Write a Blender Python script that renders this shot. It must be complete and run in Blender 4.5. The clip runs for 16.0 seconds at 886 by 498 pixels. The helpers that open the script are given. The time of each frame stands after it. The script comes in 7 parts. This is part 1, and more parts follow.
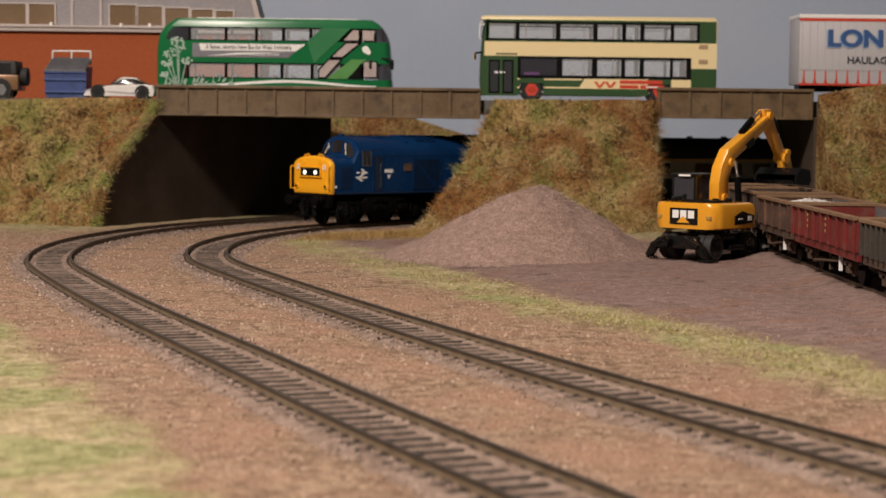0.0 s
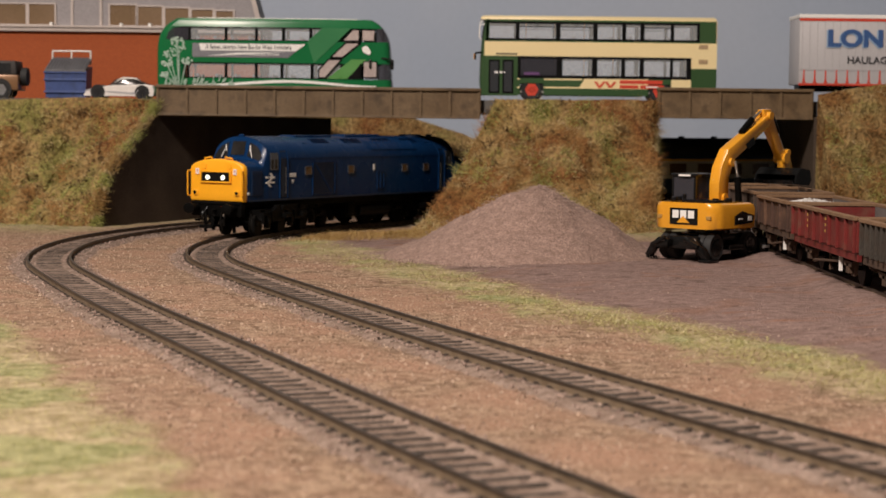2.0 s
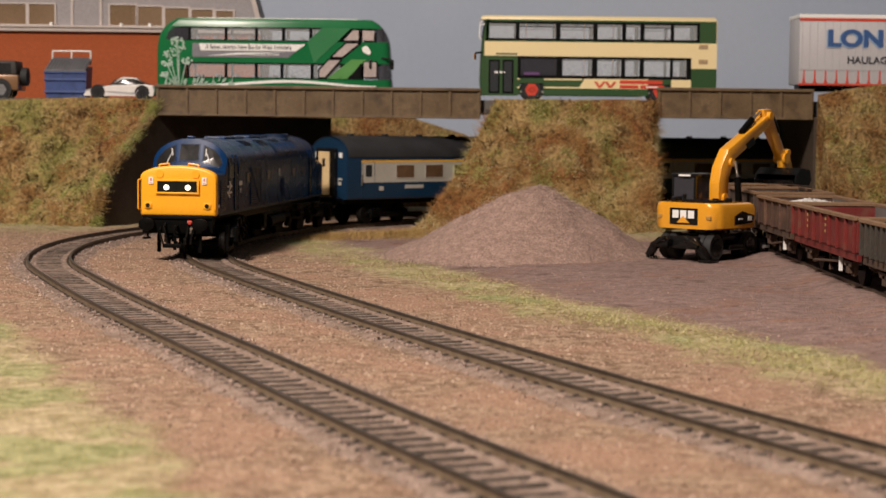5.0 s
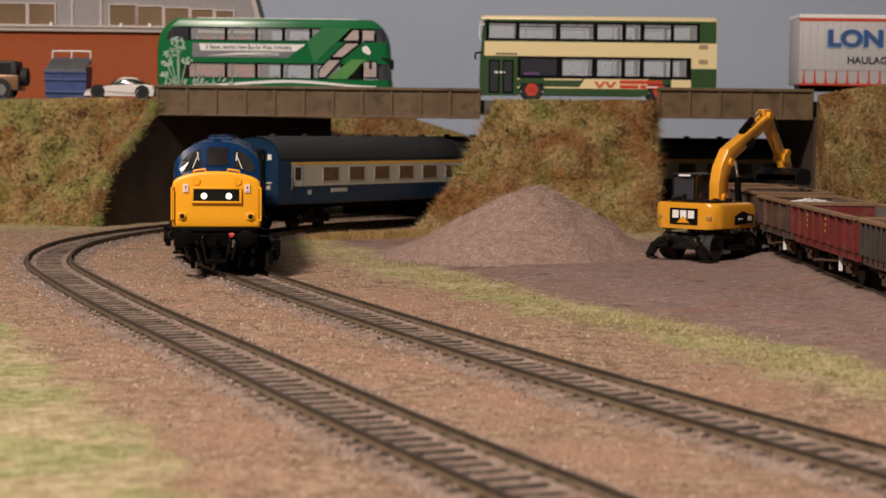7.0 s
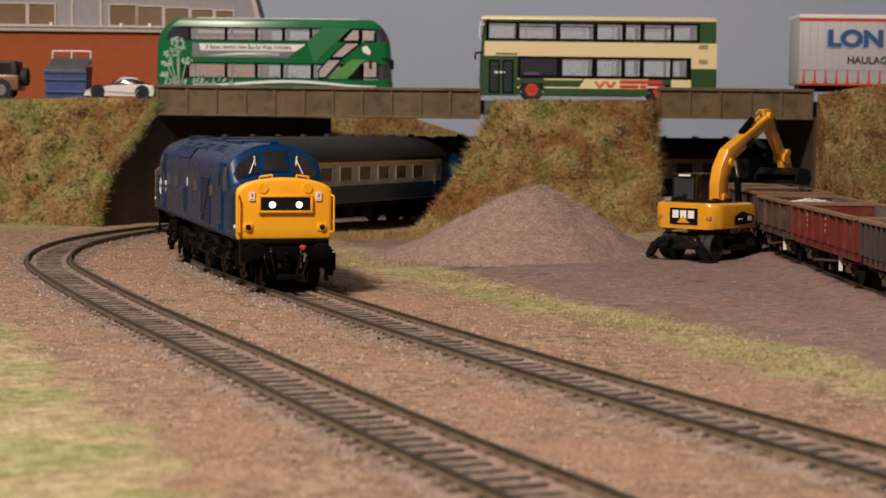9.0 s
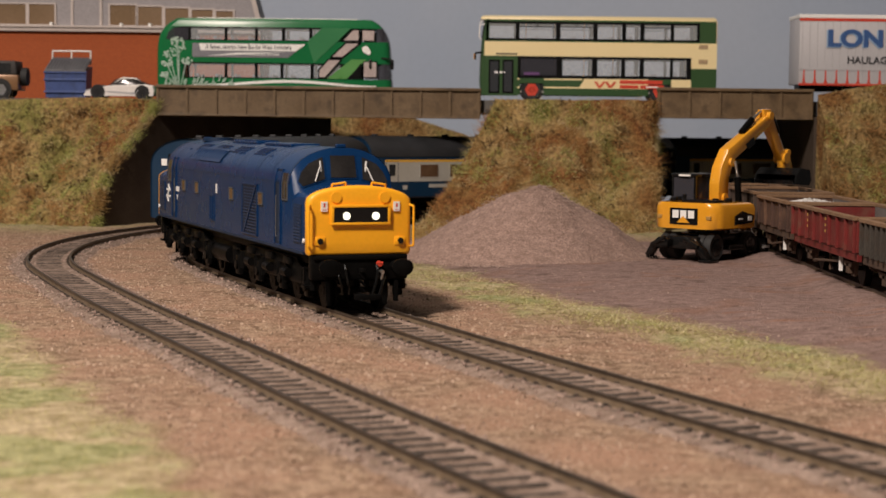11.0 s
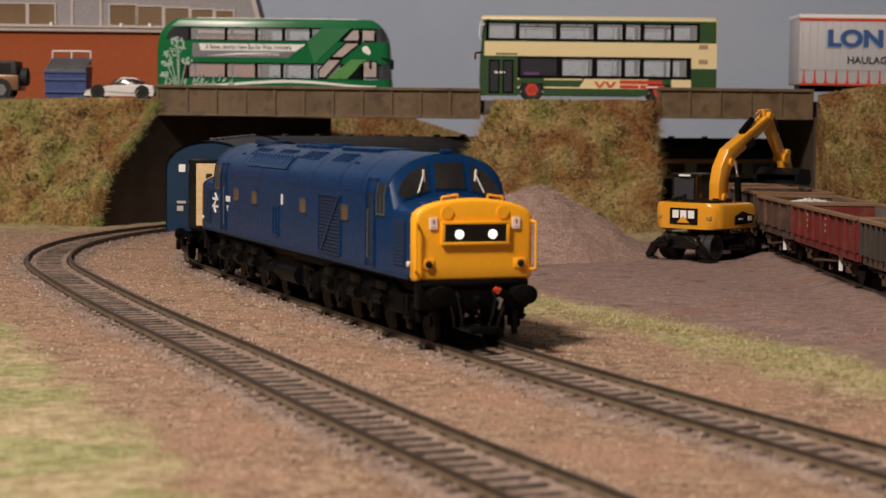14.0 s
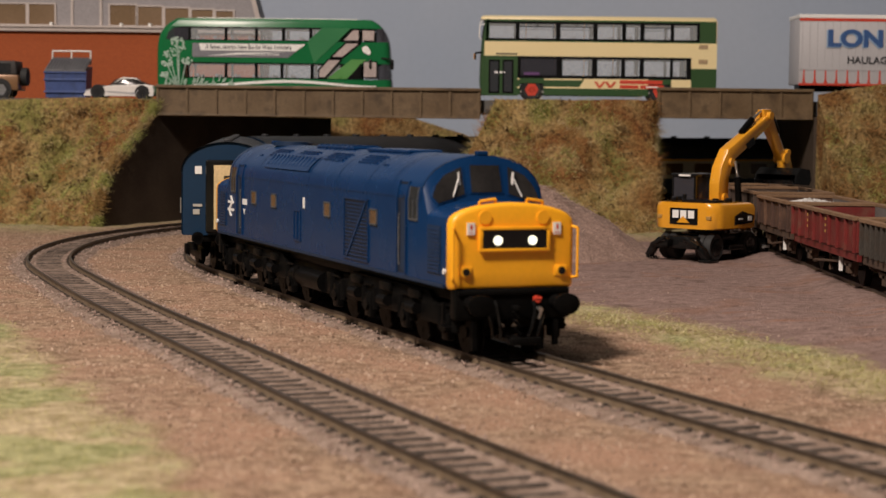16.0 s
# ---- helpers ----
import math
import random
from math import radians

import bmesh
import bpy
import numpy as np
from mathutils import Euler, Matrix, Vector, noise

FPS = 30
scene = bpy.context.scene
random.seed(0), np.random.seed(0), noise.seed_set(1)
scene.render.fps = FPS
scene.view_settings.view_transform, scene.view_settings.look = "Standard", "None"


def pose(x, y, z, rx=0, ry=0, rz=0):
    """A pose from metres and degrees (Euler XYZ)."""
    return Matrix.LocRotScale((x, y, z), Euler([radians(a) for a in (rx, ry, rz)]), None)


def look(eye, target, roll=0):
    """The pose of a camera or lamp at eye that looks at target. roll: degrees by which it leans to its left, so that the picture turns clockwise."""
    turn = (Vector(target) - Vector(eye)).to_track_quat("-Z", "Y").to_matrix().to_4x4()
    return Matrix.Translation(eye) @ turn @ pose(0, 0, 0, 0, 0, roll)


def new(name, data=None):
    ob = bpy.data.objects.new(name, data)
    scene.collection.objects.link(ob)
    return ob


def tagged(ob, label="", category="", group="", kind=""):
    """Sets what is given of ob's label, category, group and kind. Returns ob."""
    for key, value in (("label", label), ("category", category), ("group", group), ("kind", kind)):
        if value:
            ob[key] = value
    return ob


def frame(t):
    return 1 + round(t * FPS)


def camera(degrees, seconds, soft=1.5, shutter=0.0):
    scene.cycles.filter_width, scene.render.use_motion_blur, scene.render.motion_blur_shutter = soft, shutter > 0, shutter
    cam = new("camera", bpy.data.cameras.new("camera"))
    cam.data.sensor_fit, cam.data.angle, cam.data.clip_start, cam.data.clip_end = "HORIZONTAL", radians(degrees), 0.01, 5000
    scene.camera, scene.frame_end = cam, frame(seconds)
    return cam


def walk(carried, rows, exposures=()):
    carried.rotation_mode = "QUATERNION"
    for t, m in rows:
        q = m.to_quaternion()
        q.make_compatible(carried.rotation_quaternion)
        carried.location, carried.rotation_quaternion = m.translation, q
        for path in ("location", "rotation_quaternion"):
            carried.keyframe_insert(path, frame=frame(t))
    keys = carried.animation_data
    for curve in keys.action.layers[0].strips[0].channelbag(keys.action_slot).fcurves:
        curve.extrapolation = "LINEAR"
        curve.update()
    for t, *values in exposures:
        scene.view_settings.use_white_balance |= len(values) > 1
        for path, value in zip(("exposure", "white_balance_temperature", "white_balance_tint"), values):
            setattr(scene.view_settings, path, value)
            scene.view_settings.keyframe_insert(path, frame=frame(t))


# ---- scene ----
# the camera stands still
cam = camera(27.736, 16.0, soft=1.5)
cam.data.dof.use_dof = True
cam.data.dof.focus_distance = 0.67
cam.data.dof.aperture_fstop = 40.0
EYE = pose(0, 0, 0.0584, 90 - 4.0443, 0, 0) @ pose(0, 0, 0, 0, 0, 0.683)
walk(cam, [(0, EYE), (16.0, EYE)], [(0, -0.18), (1.5, -0.15), (3.5, -0.05), (4.2, 0.0), (6.5, -0.18), (8.0, -0.28), (9.0, -0.22), (11.5, -0.26), (14.0, -0.32), (16.0, -0.32)])

# light: a warm room with one large lamp above and to one side
world = bpy.data.worlds.new("room_light")
scene.world = world
world.use_nodes = True
world.node_tree.nodes["Background"].inputs["Color"].default_value = (1.0, 0.92, 0.86, 1)
world.node_tree.nodes["Background"].inputs["Strength"].default_value = 0.055


def lamp(name, eye, target, size, watts, colour):
    data = bpy.data.lights.new(name, "AREA")
    data.shape, data.size, data.energy, data.color = "DISK", size, watts, colour
    ob = new(name, data)
    ob.matrix_world = look(eye, target)
    return ob


lamp("room_lamp", (-0.48, -0.16, 0.96), (0.0, 0.6, 0.0), 0.2, 28.0, (1.0, 0.85, 0.75))
lamp("ceiling_lamp", (-0.45, 0.6, 1.6), (-0.1, 0.95, 0.0), 0.5, 5.2, (1.0, 0.91, 0.84))


# ---- materials ----
def mat(name, c1, c2=None, rough=0.7, metal=0.0, scale=120.0, fine=900.0, bump=0.15, coat=0.0, vary=0.12, emit=None, dirt=None, spec=0.5):
    """Two colours mixed at a coarse scale, a fine grain over it, fine relief, and dirt where asked."""
    m = bpy.data.materials.new(name)
    m.use_nodes = True
    n, l = m.node_tree.nodes, m.node_tree.links
    b = n["Principled BSDF"]
    co = n.new("ShaderNodeTexCoord")
    big, small = n.new("ShaderNodeTexNoise"), n.new("ShaderNodeTexNoise")
    big.inputs["Scale"].default_value, big.inputs["Detail"].default_value = scale, 5
    small.inputs["Scale"].default_value, small.inputs["Detail"].default_value = fine, 3
    for t in (big, small):
        l.new(co.outputs["Object"], t.inputs["Vector"])
    mix = n.new("ShaderNodeMix")
    mix.data_type = "RGBA"
    mix.inputs["A"].default_value, mix.inputs["B"].default_value = (*c1, 1), (*(c2 or c1), 1)
    ramp = n.new("ShaderNodeMapRange")
    ramp.inputs["From Min"].default_value, ramp.inputs["From Max"].default_value = 0.35, 0.65
    l.new(big.outputs["Fac"], ramp.inputs["Value"])
    l.new(ramp.outputs["Result"], mix.inputs["Factor"])
    hsv = n.new("ShaderNodeHueSaturation")
    val = n.new("ShaderNodeMapRange")
    val.inputs["From Min"].default_value, val.inputs["From Max"].default_value = 0.3, 0.7
    val.inputs["To Min"].default_value, val.inputs["To Max"].default_value = 1 - vary, 1 + vary
    l.new(small.outputs["Fac"], val.inputs["Value"])
    l.new(val.outputs["Result"], hsv.inputs["Value"])
    l.new(mix.outputs["Result"], hsv.inputs["Color"])
    out = hsv.outputs["Color"]
    if dirt:
        d = n.new("ShaderNodeTexNoise")
        d.inputs["Scale"].default_value, d.inputs["Detail"].default_value = scale * 2.3, 8
        l.new(co.outputs["Object"], d.inputs["Vector"])
        dr = n.new("ShaderNodeMapRange")
        dr.inputs["From Min"].default_value, dr.inputs["From Max"].default_value = 0.5, 0.72
        l.new(d.outputs["Fac"], dr.inputs["Value"])
        dm = n.new("ShaderNodeMix")
        dm.data_type = "RGBA"
        dm.inputs["B"].default_value = (*dirt, 1)
        l.new(dr.outputs["Result"], dm.inputs["Factor"])
        l.new(out, dm.inputs["A"])
        out = dm.outputs["Result"]
    l.new(out, b.inputs["Base Color"])
    rr = n.new("ShaderNodeMapRange")
    rr.inputs["To Min"].default_value, rr.inputs["To Max"].default_value = max(0.02, rough - 0.08), min(1, rough + 0.08)
    l.new(big.outputs["Fac"], rr.inputs["Value"])
    l.new(rr.outputs["Result"], b.inputs["Roughness"])
    b.inputs["Metallic"].default_value = metal
    b.inputs["Coat Weight"].default_value = coat
    b.inputs["Specular IOR Level"].default_value = spec
    if bump:
        bp = n.new("ShaderNodeBump")
        bp.inputs["Strength"].default_value, bp.inputs["Distance"].default_value = bump, 0.0008
        l.new(small.outputs["Fac"], bp.inputs["Height"])
        l.new(bp.outputs["Normal"], b.inputs["Normal"])
    if emit:
        b.inputs["Emission Color"].default_value, b.inputs["Emission Strength"].default_value = (*emit[:3], 1), emit[3]
    return m


def glass(name, tint=(0.9, 0.92, 0.92), rough=0.05, alpha=0.25):
    """Thin model glazing: mostly clear, with gloss."""
    m = bpy.data.materials.new(name)
    m.use_nodes = True
    n, l = m.node_tree.nodes, m.node_tree.links
    b = n["Principled BSDF"]
    b.inputs["Base Color"].default_value = (*tint, 1)
    b.inputs["Roughness"].default_value = rough
    b.inputs["Alpha"].default_value = alpha
    return m


def ground_mat():
    """Loose scenic ground: ballast sand, yard dust and turf, blended by zone."""
    m = bpy.data.materials.new("scenic_ground")
    m.use_nodes = True
    n, l = m.node_tree.nodes, m.node_tree.links
    b = n["Principled BSDF"]
    co = n.new("ShaderNodeTexCoord")

    def noise_tex(scale, detail):
        t = n.new("ShaderNodeTexNoise")
        t.inputs["Scale"].default_value, t.inputs["Detail"].default_value = scale, detail
        l.new(co.outputs["Object"], t.inputs["Vector"])
        return t.outputs["Fac"]

    def blend(fac, a, bb):
        x = n.new("ShaderNodeMix")
        x.data_type = "RGBA"
        if isinstance(fac, float):
            x.inputs["Factor"].default_value = fac
        else:
            l.new(fac, x.inputs["Factor"])
        for k, v in (("A", a), ("B", bb)):
            if isinstance(v, tuple):
                x.inputs[k].default_value = (*v, 1)
            else:
                l.new(v, x.inputs[k])
        return x.outputs["Result"]

    def ranged(v, a, c, lo=0.0, hi=1.0):
        r = n.new("ShaderNodeMapRange")
        for k, q in (("From Min", a), ("From Max", c), ("To Min", lo), ("To Max", hi)):
            r.inputs[k].default_value = q
        l.new(v, r.inputs["Value"])
        return r.outputs["Result"]

    def zone(name):
        a = n.new("ShaderNodeAttribute")
        a.attribute_name = name
        return a.outputs["Fac"]

    grain, mid, wide = noise_tex(1400, 4), noise_tex(260, 6), noise_tex(35, 4)
    sand = blend(ranged(mid, 0.35, 0.65), (0.15, 0.092, 0.058), (0.38, 0.265, 0.18))
    sand = blend(ranged(wide, 0.4, 0.65), sand, (0.33, 0.2, 0.135))
    sand = blend(ranged(grain, 0.58, 0.72), sand, (0.46, 0.34, 0.25))
    yard = blend(ranged(mid, 0.35, 0.7), (0.2, 0.133, 0.116), (0.285, 0.198, 0.172))
    yard = blend(ranged(wide, 0.55, 0.72), yard, (0.235, 0.135, 0.1))
    yard = blend(ranged(noise_tex(60, 7), 0.62, 0.68, 0, 0.6), yard, (0.085, 0.055, 0.045))
    mp = n.new("ShaderNodeMapping")
    mp.inputs["Scale"].default_value = (1.0, 2.4, 1.0)
    l.new(co.outputs["Object"], mp.inputs["Vector"])
    rut = n.new("ShaderNodeTexNoise")
    rut.inputs["Scale"].default_value, rut.inputs["Detail"].default_value, rut.inputs["Distortion"].default_value = 20, 7, 1.8
    l.new(mp.outputs["Vector"], rut.inputs["Vector"])
    ruts = rut.outputs["Fac"]
    crack = n.new("ShaderNodeMath")
    crack.operation = "ABSOLUTE"
    sub = n.new("ShaderNodeMath")
    sub.operation = "SUBTRACT"
    sub.inputs[1].default_value = 0.5
    l.new(ruts, sub.inputs[0])
    l.new(sub.outputs[0], crack.inputs[0])
    yard = blend(ranged(crack.outputs[0], 0.0, 0.012, 0.55, 0.0), yard, (0.085, 0.058, 0.046))
    yard = blend(ranged(ruts, 0.6, 0.72, 0.0, 0.75), yard, (0.26, 0.125, 0.075))
    turf = blend(ranged(mid, 0.35, 0.65), (0.30, 0.245, 0.13), (0.5, 0.41, 0.26))
    turf = blend(ranged(wide, 0.46, 0.56), turf, blend(ranged(mid, 0.35, 0.65), (0.19, 0.205, 0.08), (0.39, 0.385, 0.195)))
    col = blend(zone("yard"), sand, yard)
    col = blend(zone("turf"), col, turf)
    col = blend(ranged(zone("bed"), 0, 1, 0, 0.85), col, blend(ranged(mid, 0.3, 0.7), (0.20, 0.145, 0.115), (0.32, 0.24, 0.195)))
    hsv = n.new("ShaderNodeHueSaturation")
    l.new(ranged(grain, 0.3, 0.7, 0.68, 1.28), hsv.inputs["Value"])
    l.new(col, hsv.inputs["Color"])
    l.new(hsv.outputs["Color"], b.inputs["Base Color"])
    b.inputs["Roughness"].default_value = 0.95
    b.inputs["Specular IOR Level"].default_value = 0.15
    bp = n.new("ShaderNodeBump")
    bp.inputs["Strength"].default_value, bp.inputs["Distance"].default_value = 0.6, 0.0012
    add = n.new("ShaderNodeMath")
    l.new(grain, add.inputs[0])
    l.new(mid, add.inputs[1])
    deep = n.new("ShaderNodeMath")
    deep.operation = "MULTIPLY_ADD"
    deep.inputs[1].default_value = 2.5
    l.new(ruts, deep.inputs[0])
    l.new(add.outputs[0], deep.inputs[2])
    l.new(deep.outputs[0], bp.inputs["Height"])
    l.new(bp.outputs["Normal"], b.inputs["Normal"])
    return m


def bank_mat():
    """Tangled bank scatter: ochre, straw, moss and rust in patches, with dark gaps."""
    m = bpy.data.materials.new("bank_scatter")
    m.use_nodes = True
    n, l = m.node_tree.nodes, m.node_tree.links
    co = n.new("ShaderNodeTexCoord")

    def field(scale, detail, colours, a=0.3, c=0.7, w=0.0):
        mp = n.new("ShaderNodeMapping")
        mp.inputs["Location"].default_value = (w, w, w)
        l.new(co.outputs["Object"], mp.inputs["Vector"])
        t = n.new("ShaderNodeTexNoise")
        t.inputs["Scale"].default_value, t.inputs["Detail"].default_value = scale, detail
        l.new(mp.outputs["Vector"], t.inputs["Vector"])
        r = n.new("ShaderNodeValToRGB")
        while len(r.color_ramp.elements) < len(colours):
            r.color_ramp.elements.new(0.5)
        for k, (e, q) in enumerate(zip(r.color_ramp.elements, colours)):
            e.position, e.color = a + (c - a) * k / (len(colours) - 1), (*q, 1)
        l.new(t.outputs["Fac"], r.inputs["Fac"])
        return r.outputs["Color"], t.outputs["Fac"]

    patches, _ = field(24, 3, [(0.12, 0.13, 0.033), (0.22, 0.19, 0.07), (0.3, 0.21, 0.095), (0.2, 0.115, 0.045), (0.19, 0.085, 0.033), (0.27, 0.185, 0.085)], 0.3, 0.7)
    mottle, fac = field(420, 8, [(0.4, 0.37, 0.34), (0.85, 0.82, 0.8), (1.15, 1.12, 1.05), (1.4, 1.36, 1.28)], 0.32, 0.68, 5.0)
    mul = n.new("ShaderNodeMix")
    mul.data_type, mul.blend_type = "RGBA", "MULTIPLY"
    mul.inputs["Factor"].default_value = 1.0
    l.new(patches, mul.inputs["A"])
    l.new(mottle, mul.inputs["B"])
    b = n["Principled BSDF"]
    l.new(mul.outputs["Result"], b.inputs["Base Color"])
    b.inputs["Roughness"].default_value, b.inputs["Specular IOR Level"].default_value = 0.95, 0.1
    bp = n.new("ShaderNodeBump")
    bp.inputs["Strength"].default_value, bp.inputs["Distance"].default_value = 1.0, 0.003
    l.new(fac, bp.inputs["Height"])
    l.new(bp.outputs["Normal"], b.inputs["Normal"])
    return m


GROUND = ground_mat()
GRAVEL = mat("gravel_heap", (0.235, 0.155, 0.125), (0.33, 0.225, 0.185), 0.95, scale=300, fine=1500, bump=0.8, vary=0.35, dirt=(0.2, 0.13, 0.1))
SCATTER = bank_mat()
RAIL = mat("rusty_rail", (0.14, 0.098, 0.06), (0.2, 0.148, 0.096), 0.7, 0.0, scale=200, bump=0.1)
RAIL_HEAD = mat("worn_rail_head", (0.05, 0.037, 0.026), (0.085, 0.064, 0.046), 0.4, 0.4, scale=200, bump=0.1)
SLEEPER = mat("dusty_sleeper", (0.04, 0.029, 0.022), (0.075, 0.055, 0.042), 0.9, scale=300, bump=0.4)
GIRDER = mat("grimy_girder", (0.105, 0.066, 0.031), (0.15, 0.1, 0.052), 0.5, scale=60, bump=0.08, dirt=(0.06, 0.037, 0.017))
CONCRETE = mat("sooty_wall", (0.058, 0.043, 0.033), (0.08, 0.06, 0.045), 0.95, scale=40, bump=0.4, spec=0.1)
ROAD = mat("road_card", (0.09, 0.085, 0.08), (0.12, 0.115, 0.11), 0.9, scale=60)
SKY = mat("painted_backboard", (0.355, 0.42, 0.525), (0.405, 0.46, 0.55), 0.9, scale=6, fine=200, bump=0.05, vary=0.02)


# ---- mesh tools, in millimetres ----
MM = 0.001


def box(bm, x0, x1, y0, y1, z0, z1, bevel=0.0):
    r = bmesh.ops.create_cube(bm, size=1.0, matrix=Matrix.LocRotScale(((x0 + x1) / 2, (y0 + y1) / 2, (z0 + z1) / 2), None, (abs(x1 - x0), abs(y1 - y0), abs(z1 - z0))))
    if bevel:
        es = {e for v in r["verts"] for e in v.link_edges}
        bmesh.ops.bevel(bm, geom=list(es), offset=bevel, segments=2, affect="EDGES", profile=0.5)


def tbox(bm, m, sx, sy, sz, bevel=0.0):
    r = bmesh.ops.create_cube(bm, size=1.0, matrix=m @ Matrix.Diagonal((sx, sy, sz, 1)))
    if bevel:
        es = {e for v in r["verts"] for e in v.link_edges}
        bmesh.ops.bevel(bm, geom=list(es), offset=bevel, segments=2, affect="EDGES", profile=0.5)


def rod(bm, a, b, r, seg=10, r2=None):
    a, b = Vector(a), Vector(b)
    q = (b - a).to_track_quat("Z", "Y").to_matrix().to_4x4()
    bmesh.ops.create_cone(bm, cap_ends=True, segments=seg, radius1=r, radius2=r if r2 is None else r2, depth=(b - a).length, matrix=Matrix.Translation((a + b) / 2) @ q)


def prism(bm, pts, axis, a, b, bevel=0.0):
    """Extrude a closed outline between a and b along axis; pts are in the two other axes, in order."""
    def at(p, t):
        return {"x": (t, p[0], p[1]), "y": (p[0], t, p[1]), "z": (p[0], p[1], t)}[axis]
    lo, hi = [bm.verts.new(at(p, a)) for p in pts], [bm.verts.new(at(p, b)) for p in pts]
    fs = [bm.faces.new(lo), bm.faces.new(hi)]
    for i in range(len(pts)):
        j = (i + 1) % len(pts)
        fs.append(bm.faces.new((lo[i], lo[j], hi[j], hi[i])))
    bmesh.ops.recalc_face_normals(bm, faces=fs)
    if bevel:
        es = {e for f in fs for e in f.edges}
        bmesh.ops.bevel(bm, geom=list(es), offset=bevel, segments=2, affect="EDGES", profile=0.5)


def loft(bm, rings, close=True, caps=True):
    """Skin rings of equal point count."""
    vs = [[bm.verts.new(p) for p in r] for r in rings]
    fs = []
    n = len(vs[0])
    for a, b in zip(vs, vs[1:]):
        for i in range(n if close else n - 1):
            j = (i + 1) % n
            fs.append(bm.faces.new((a[i], a[j], b[j], b[i])))
    if caps and close:
        fs += [bm.faces.new(vs[0]), bm.faces.new(vs[-1])]
    bmesh.ops.recalc_face_normals(bm, faces=fs)


def to_mesh(name, bm, material, smooth=0.0):
    me = bpy.data.meshes.new(name)
    bmesh.ops.scale(bm, vec=(MM, MM, MM), verts=bm.verts)
    bm.to_mesh(me)
    bm.free()
    me.materials.append(material)
    if smooth:
        me.shade_smooth()
        me.set_sharp_from_angle(angle=radians(smooth))
    return me


def part(name, bm, material, parent=None, label="", smooth=0.0, m=None):
    """Link a bmesh in millimetres as one mesh object under a thing or part."""
    ob = new(name, to_mesh(name, bm, material, smooth))
    if parent:
        ob.parent = parent
    if m is not None:
        ob.matrix_basis = m
    return tagged(ob, label)


def again(ob, m, parent=None):
    """One more object on the mesh of ob, with its pose m."""
    o = new(ob.name.split(".")[0], ob.data)
    o.parent = parent or ob.parent
    o.matrix_basis = m
    for k in ("label",):
        if k in ob:
            o[k] = ob[k]
    return o


def thing(name, label, category, m=None, group="", kind=""):
    ob = new(name)
    ob.empty_display_size = 0.01
    ob.matrix_basis = m or Matrix()
    return tagged(ob, label, category, group, kind)


def at(x, y, z, rz=0.0, rx=0.0, ry=0.0):
    return pose(x * MM, y * MM, z * MM, rx, ry, rz)


def solid(name, bm, material, label, category, m=None, group="", kind="", smooth=0.0):
    return tagged(part(name, bm, material, None, label, smooth, m), label, category, group, kind)


# ---- the line of the main tracks, by length along it from the camera's end ----
STEP = 4.0


def line():
    pts, x, y, h, s = [], 84.4, 296.9, radians(114.474), 0.0
    sg = lambda a: 1 / (1 + math.exp(-max(-50, min(50, a))))
    # the straight runs on towards and past the camera
    for i in range(70, 0, -1):
        pts.append((-i * STEP, x - math.cos(h) * i * STEP, y - math.sin(h) * i * STEP, h))
    while s < 2000:
        pts.append((s, x, y, h))
        k = 0.0001875 + (0.002864 - 0.0001875) * sg((s - 460.6) / 6) + (0.0006 - 0.002864) * sg((s - 960) / 40)
        h -= k * STEP
        x, y, s = x + math.cos(h) * STEP, y + math.sin(h) * STEP, s + STEP
    return np.array(pts)


LINE = line()


def near_ease(s):
    return 1.7 * np.clip((140 - s) / 120, 0, 1) ** 1.5


def along(s, off=0.0):
    """The place and heading at length s, off to the outer side of the bend."""
    x, y, h = (np.interp(s, LINE[:, 0], LINE[:, i]) for i in (1, 2, 3))
    # the near end lies a little to the inner side of the straight
    off = off - near_ease(s)
    return x - off * math.sin(h), y + off * math.cos(h), h


SPACING = 67.3
SIDING_X = 157.0


def outer_gap(s):
    """Distance of the outer line from the main one."""
    return SPACING - 2.4 * math.exp(-((s - 190) / 110) ** 2)


def lerp(a, b, t):
    return a + (b - a) * t


def seg_dist(P, line_pts):
    """Distance from each point of P to a broken line."""
    best = np.full(len(P), 1e9)
    for a, b in zip(line_pts, line_pts[1:]):
        a, b = np.array(a, float), np.array(b, float)
        u = b - a
        t = np.clip(((P - a) @ u) / (u @ u), 0, 1)
        best = np.minimum(best, np.hypot(*(P - a - t[:, None] * u).T))
    return best


def wobble(x, y, f, amp):
    return amp * noise.noise(Vector((x * f, y * f, 3.7)))


# ---- ground ----
STRIP = [(-77, 921), (-36, 788), (-5, 711), (23, 623), (48, 563), (69, 524), (86, 475), (99, 434), (125, 380), (160, 300)]
LEFT_TURF = [(-330, 960), (-190, 660), (-152, 583), (-113, 495), (-77, 403), (-55, 340), (-38, 289), (-10, 200), (10, 130)]
YARD_EDGE = [(-60, 835), (-20, 759), (25, 691), (42, 616), (79, 534), (94, 482), (112, 450), (150, 370), (190, 280)]


def side_of(P, pts):
    """Positive to the right of a broken line that runs towards the camera (low y)."""
    ys, xs = [p[1] for p in pts][::-1], [p[0] for p in pts][::-1]
    return P[:, 0] - np.interp(P[:, 1], ys, xs)


def smooth_step(v, a, b):
    t = np.clip((v - a) / (b - a), 0, 1)
    return t * t * (3 - 2 * t)


def ground_height(x, y):
    return -2.7 + wobble(x, y, 0.02, 0.7) + wobble(x, y, 0.11, 0.35) + wobble(x, y, 0.4, 0.25)


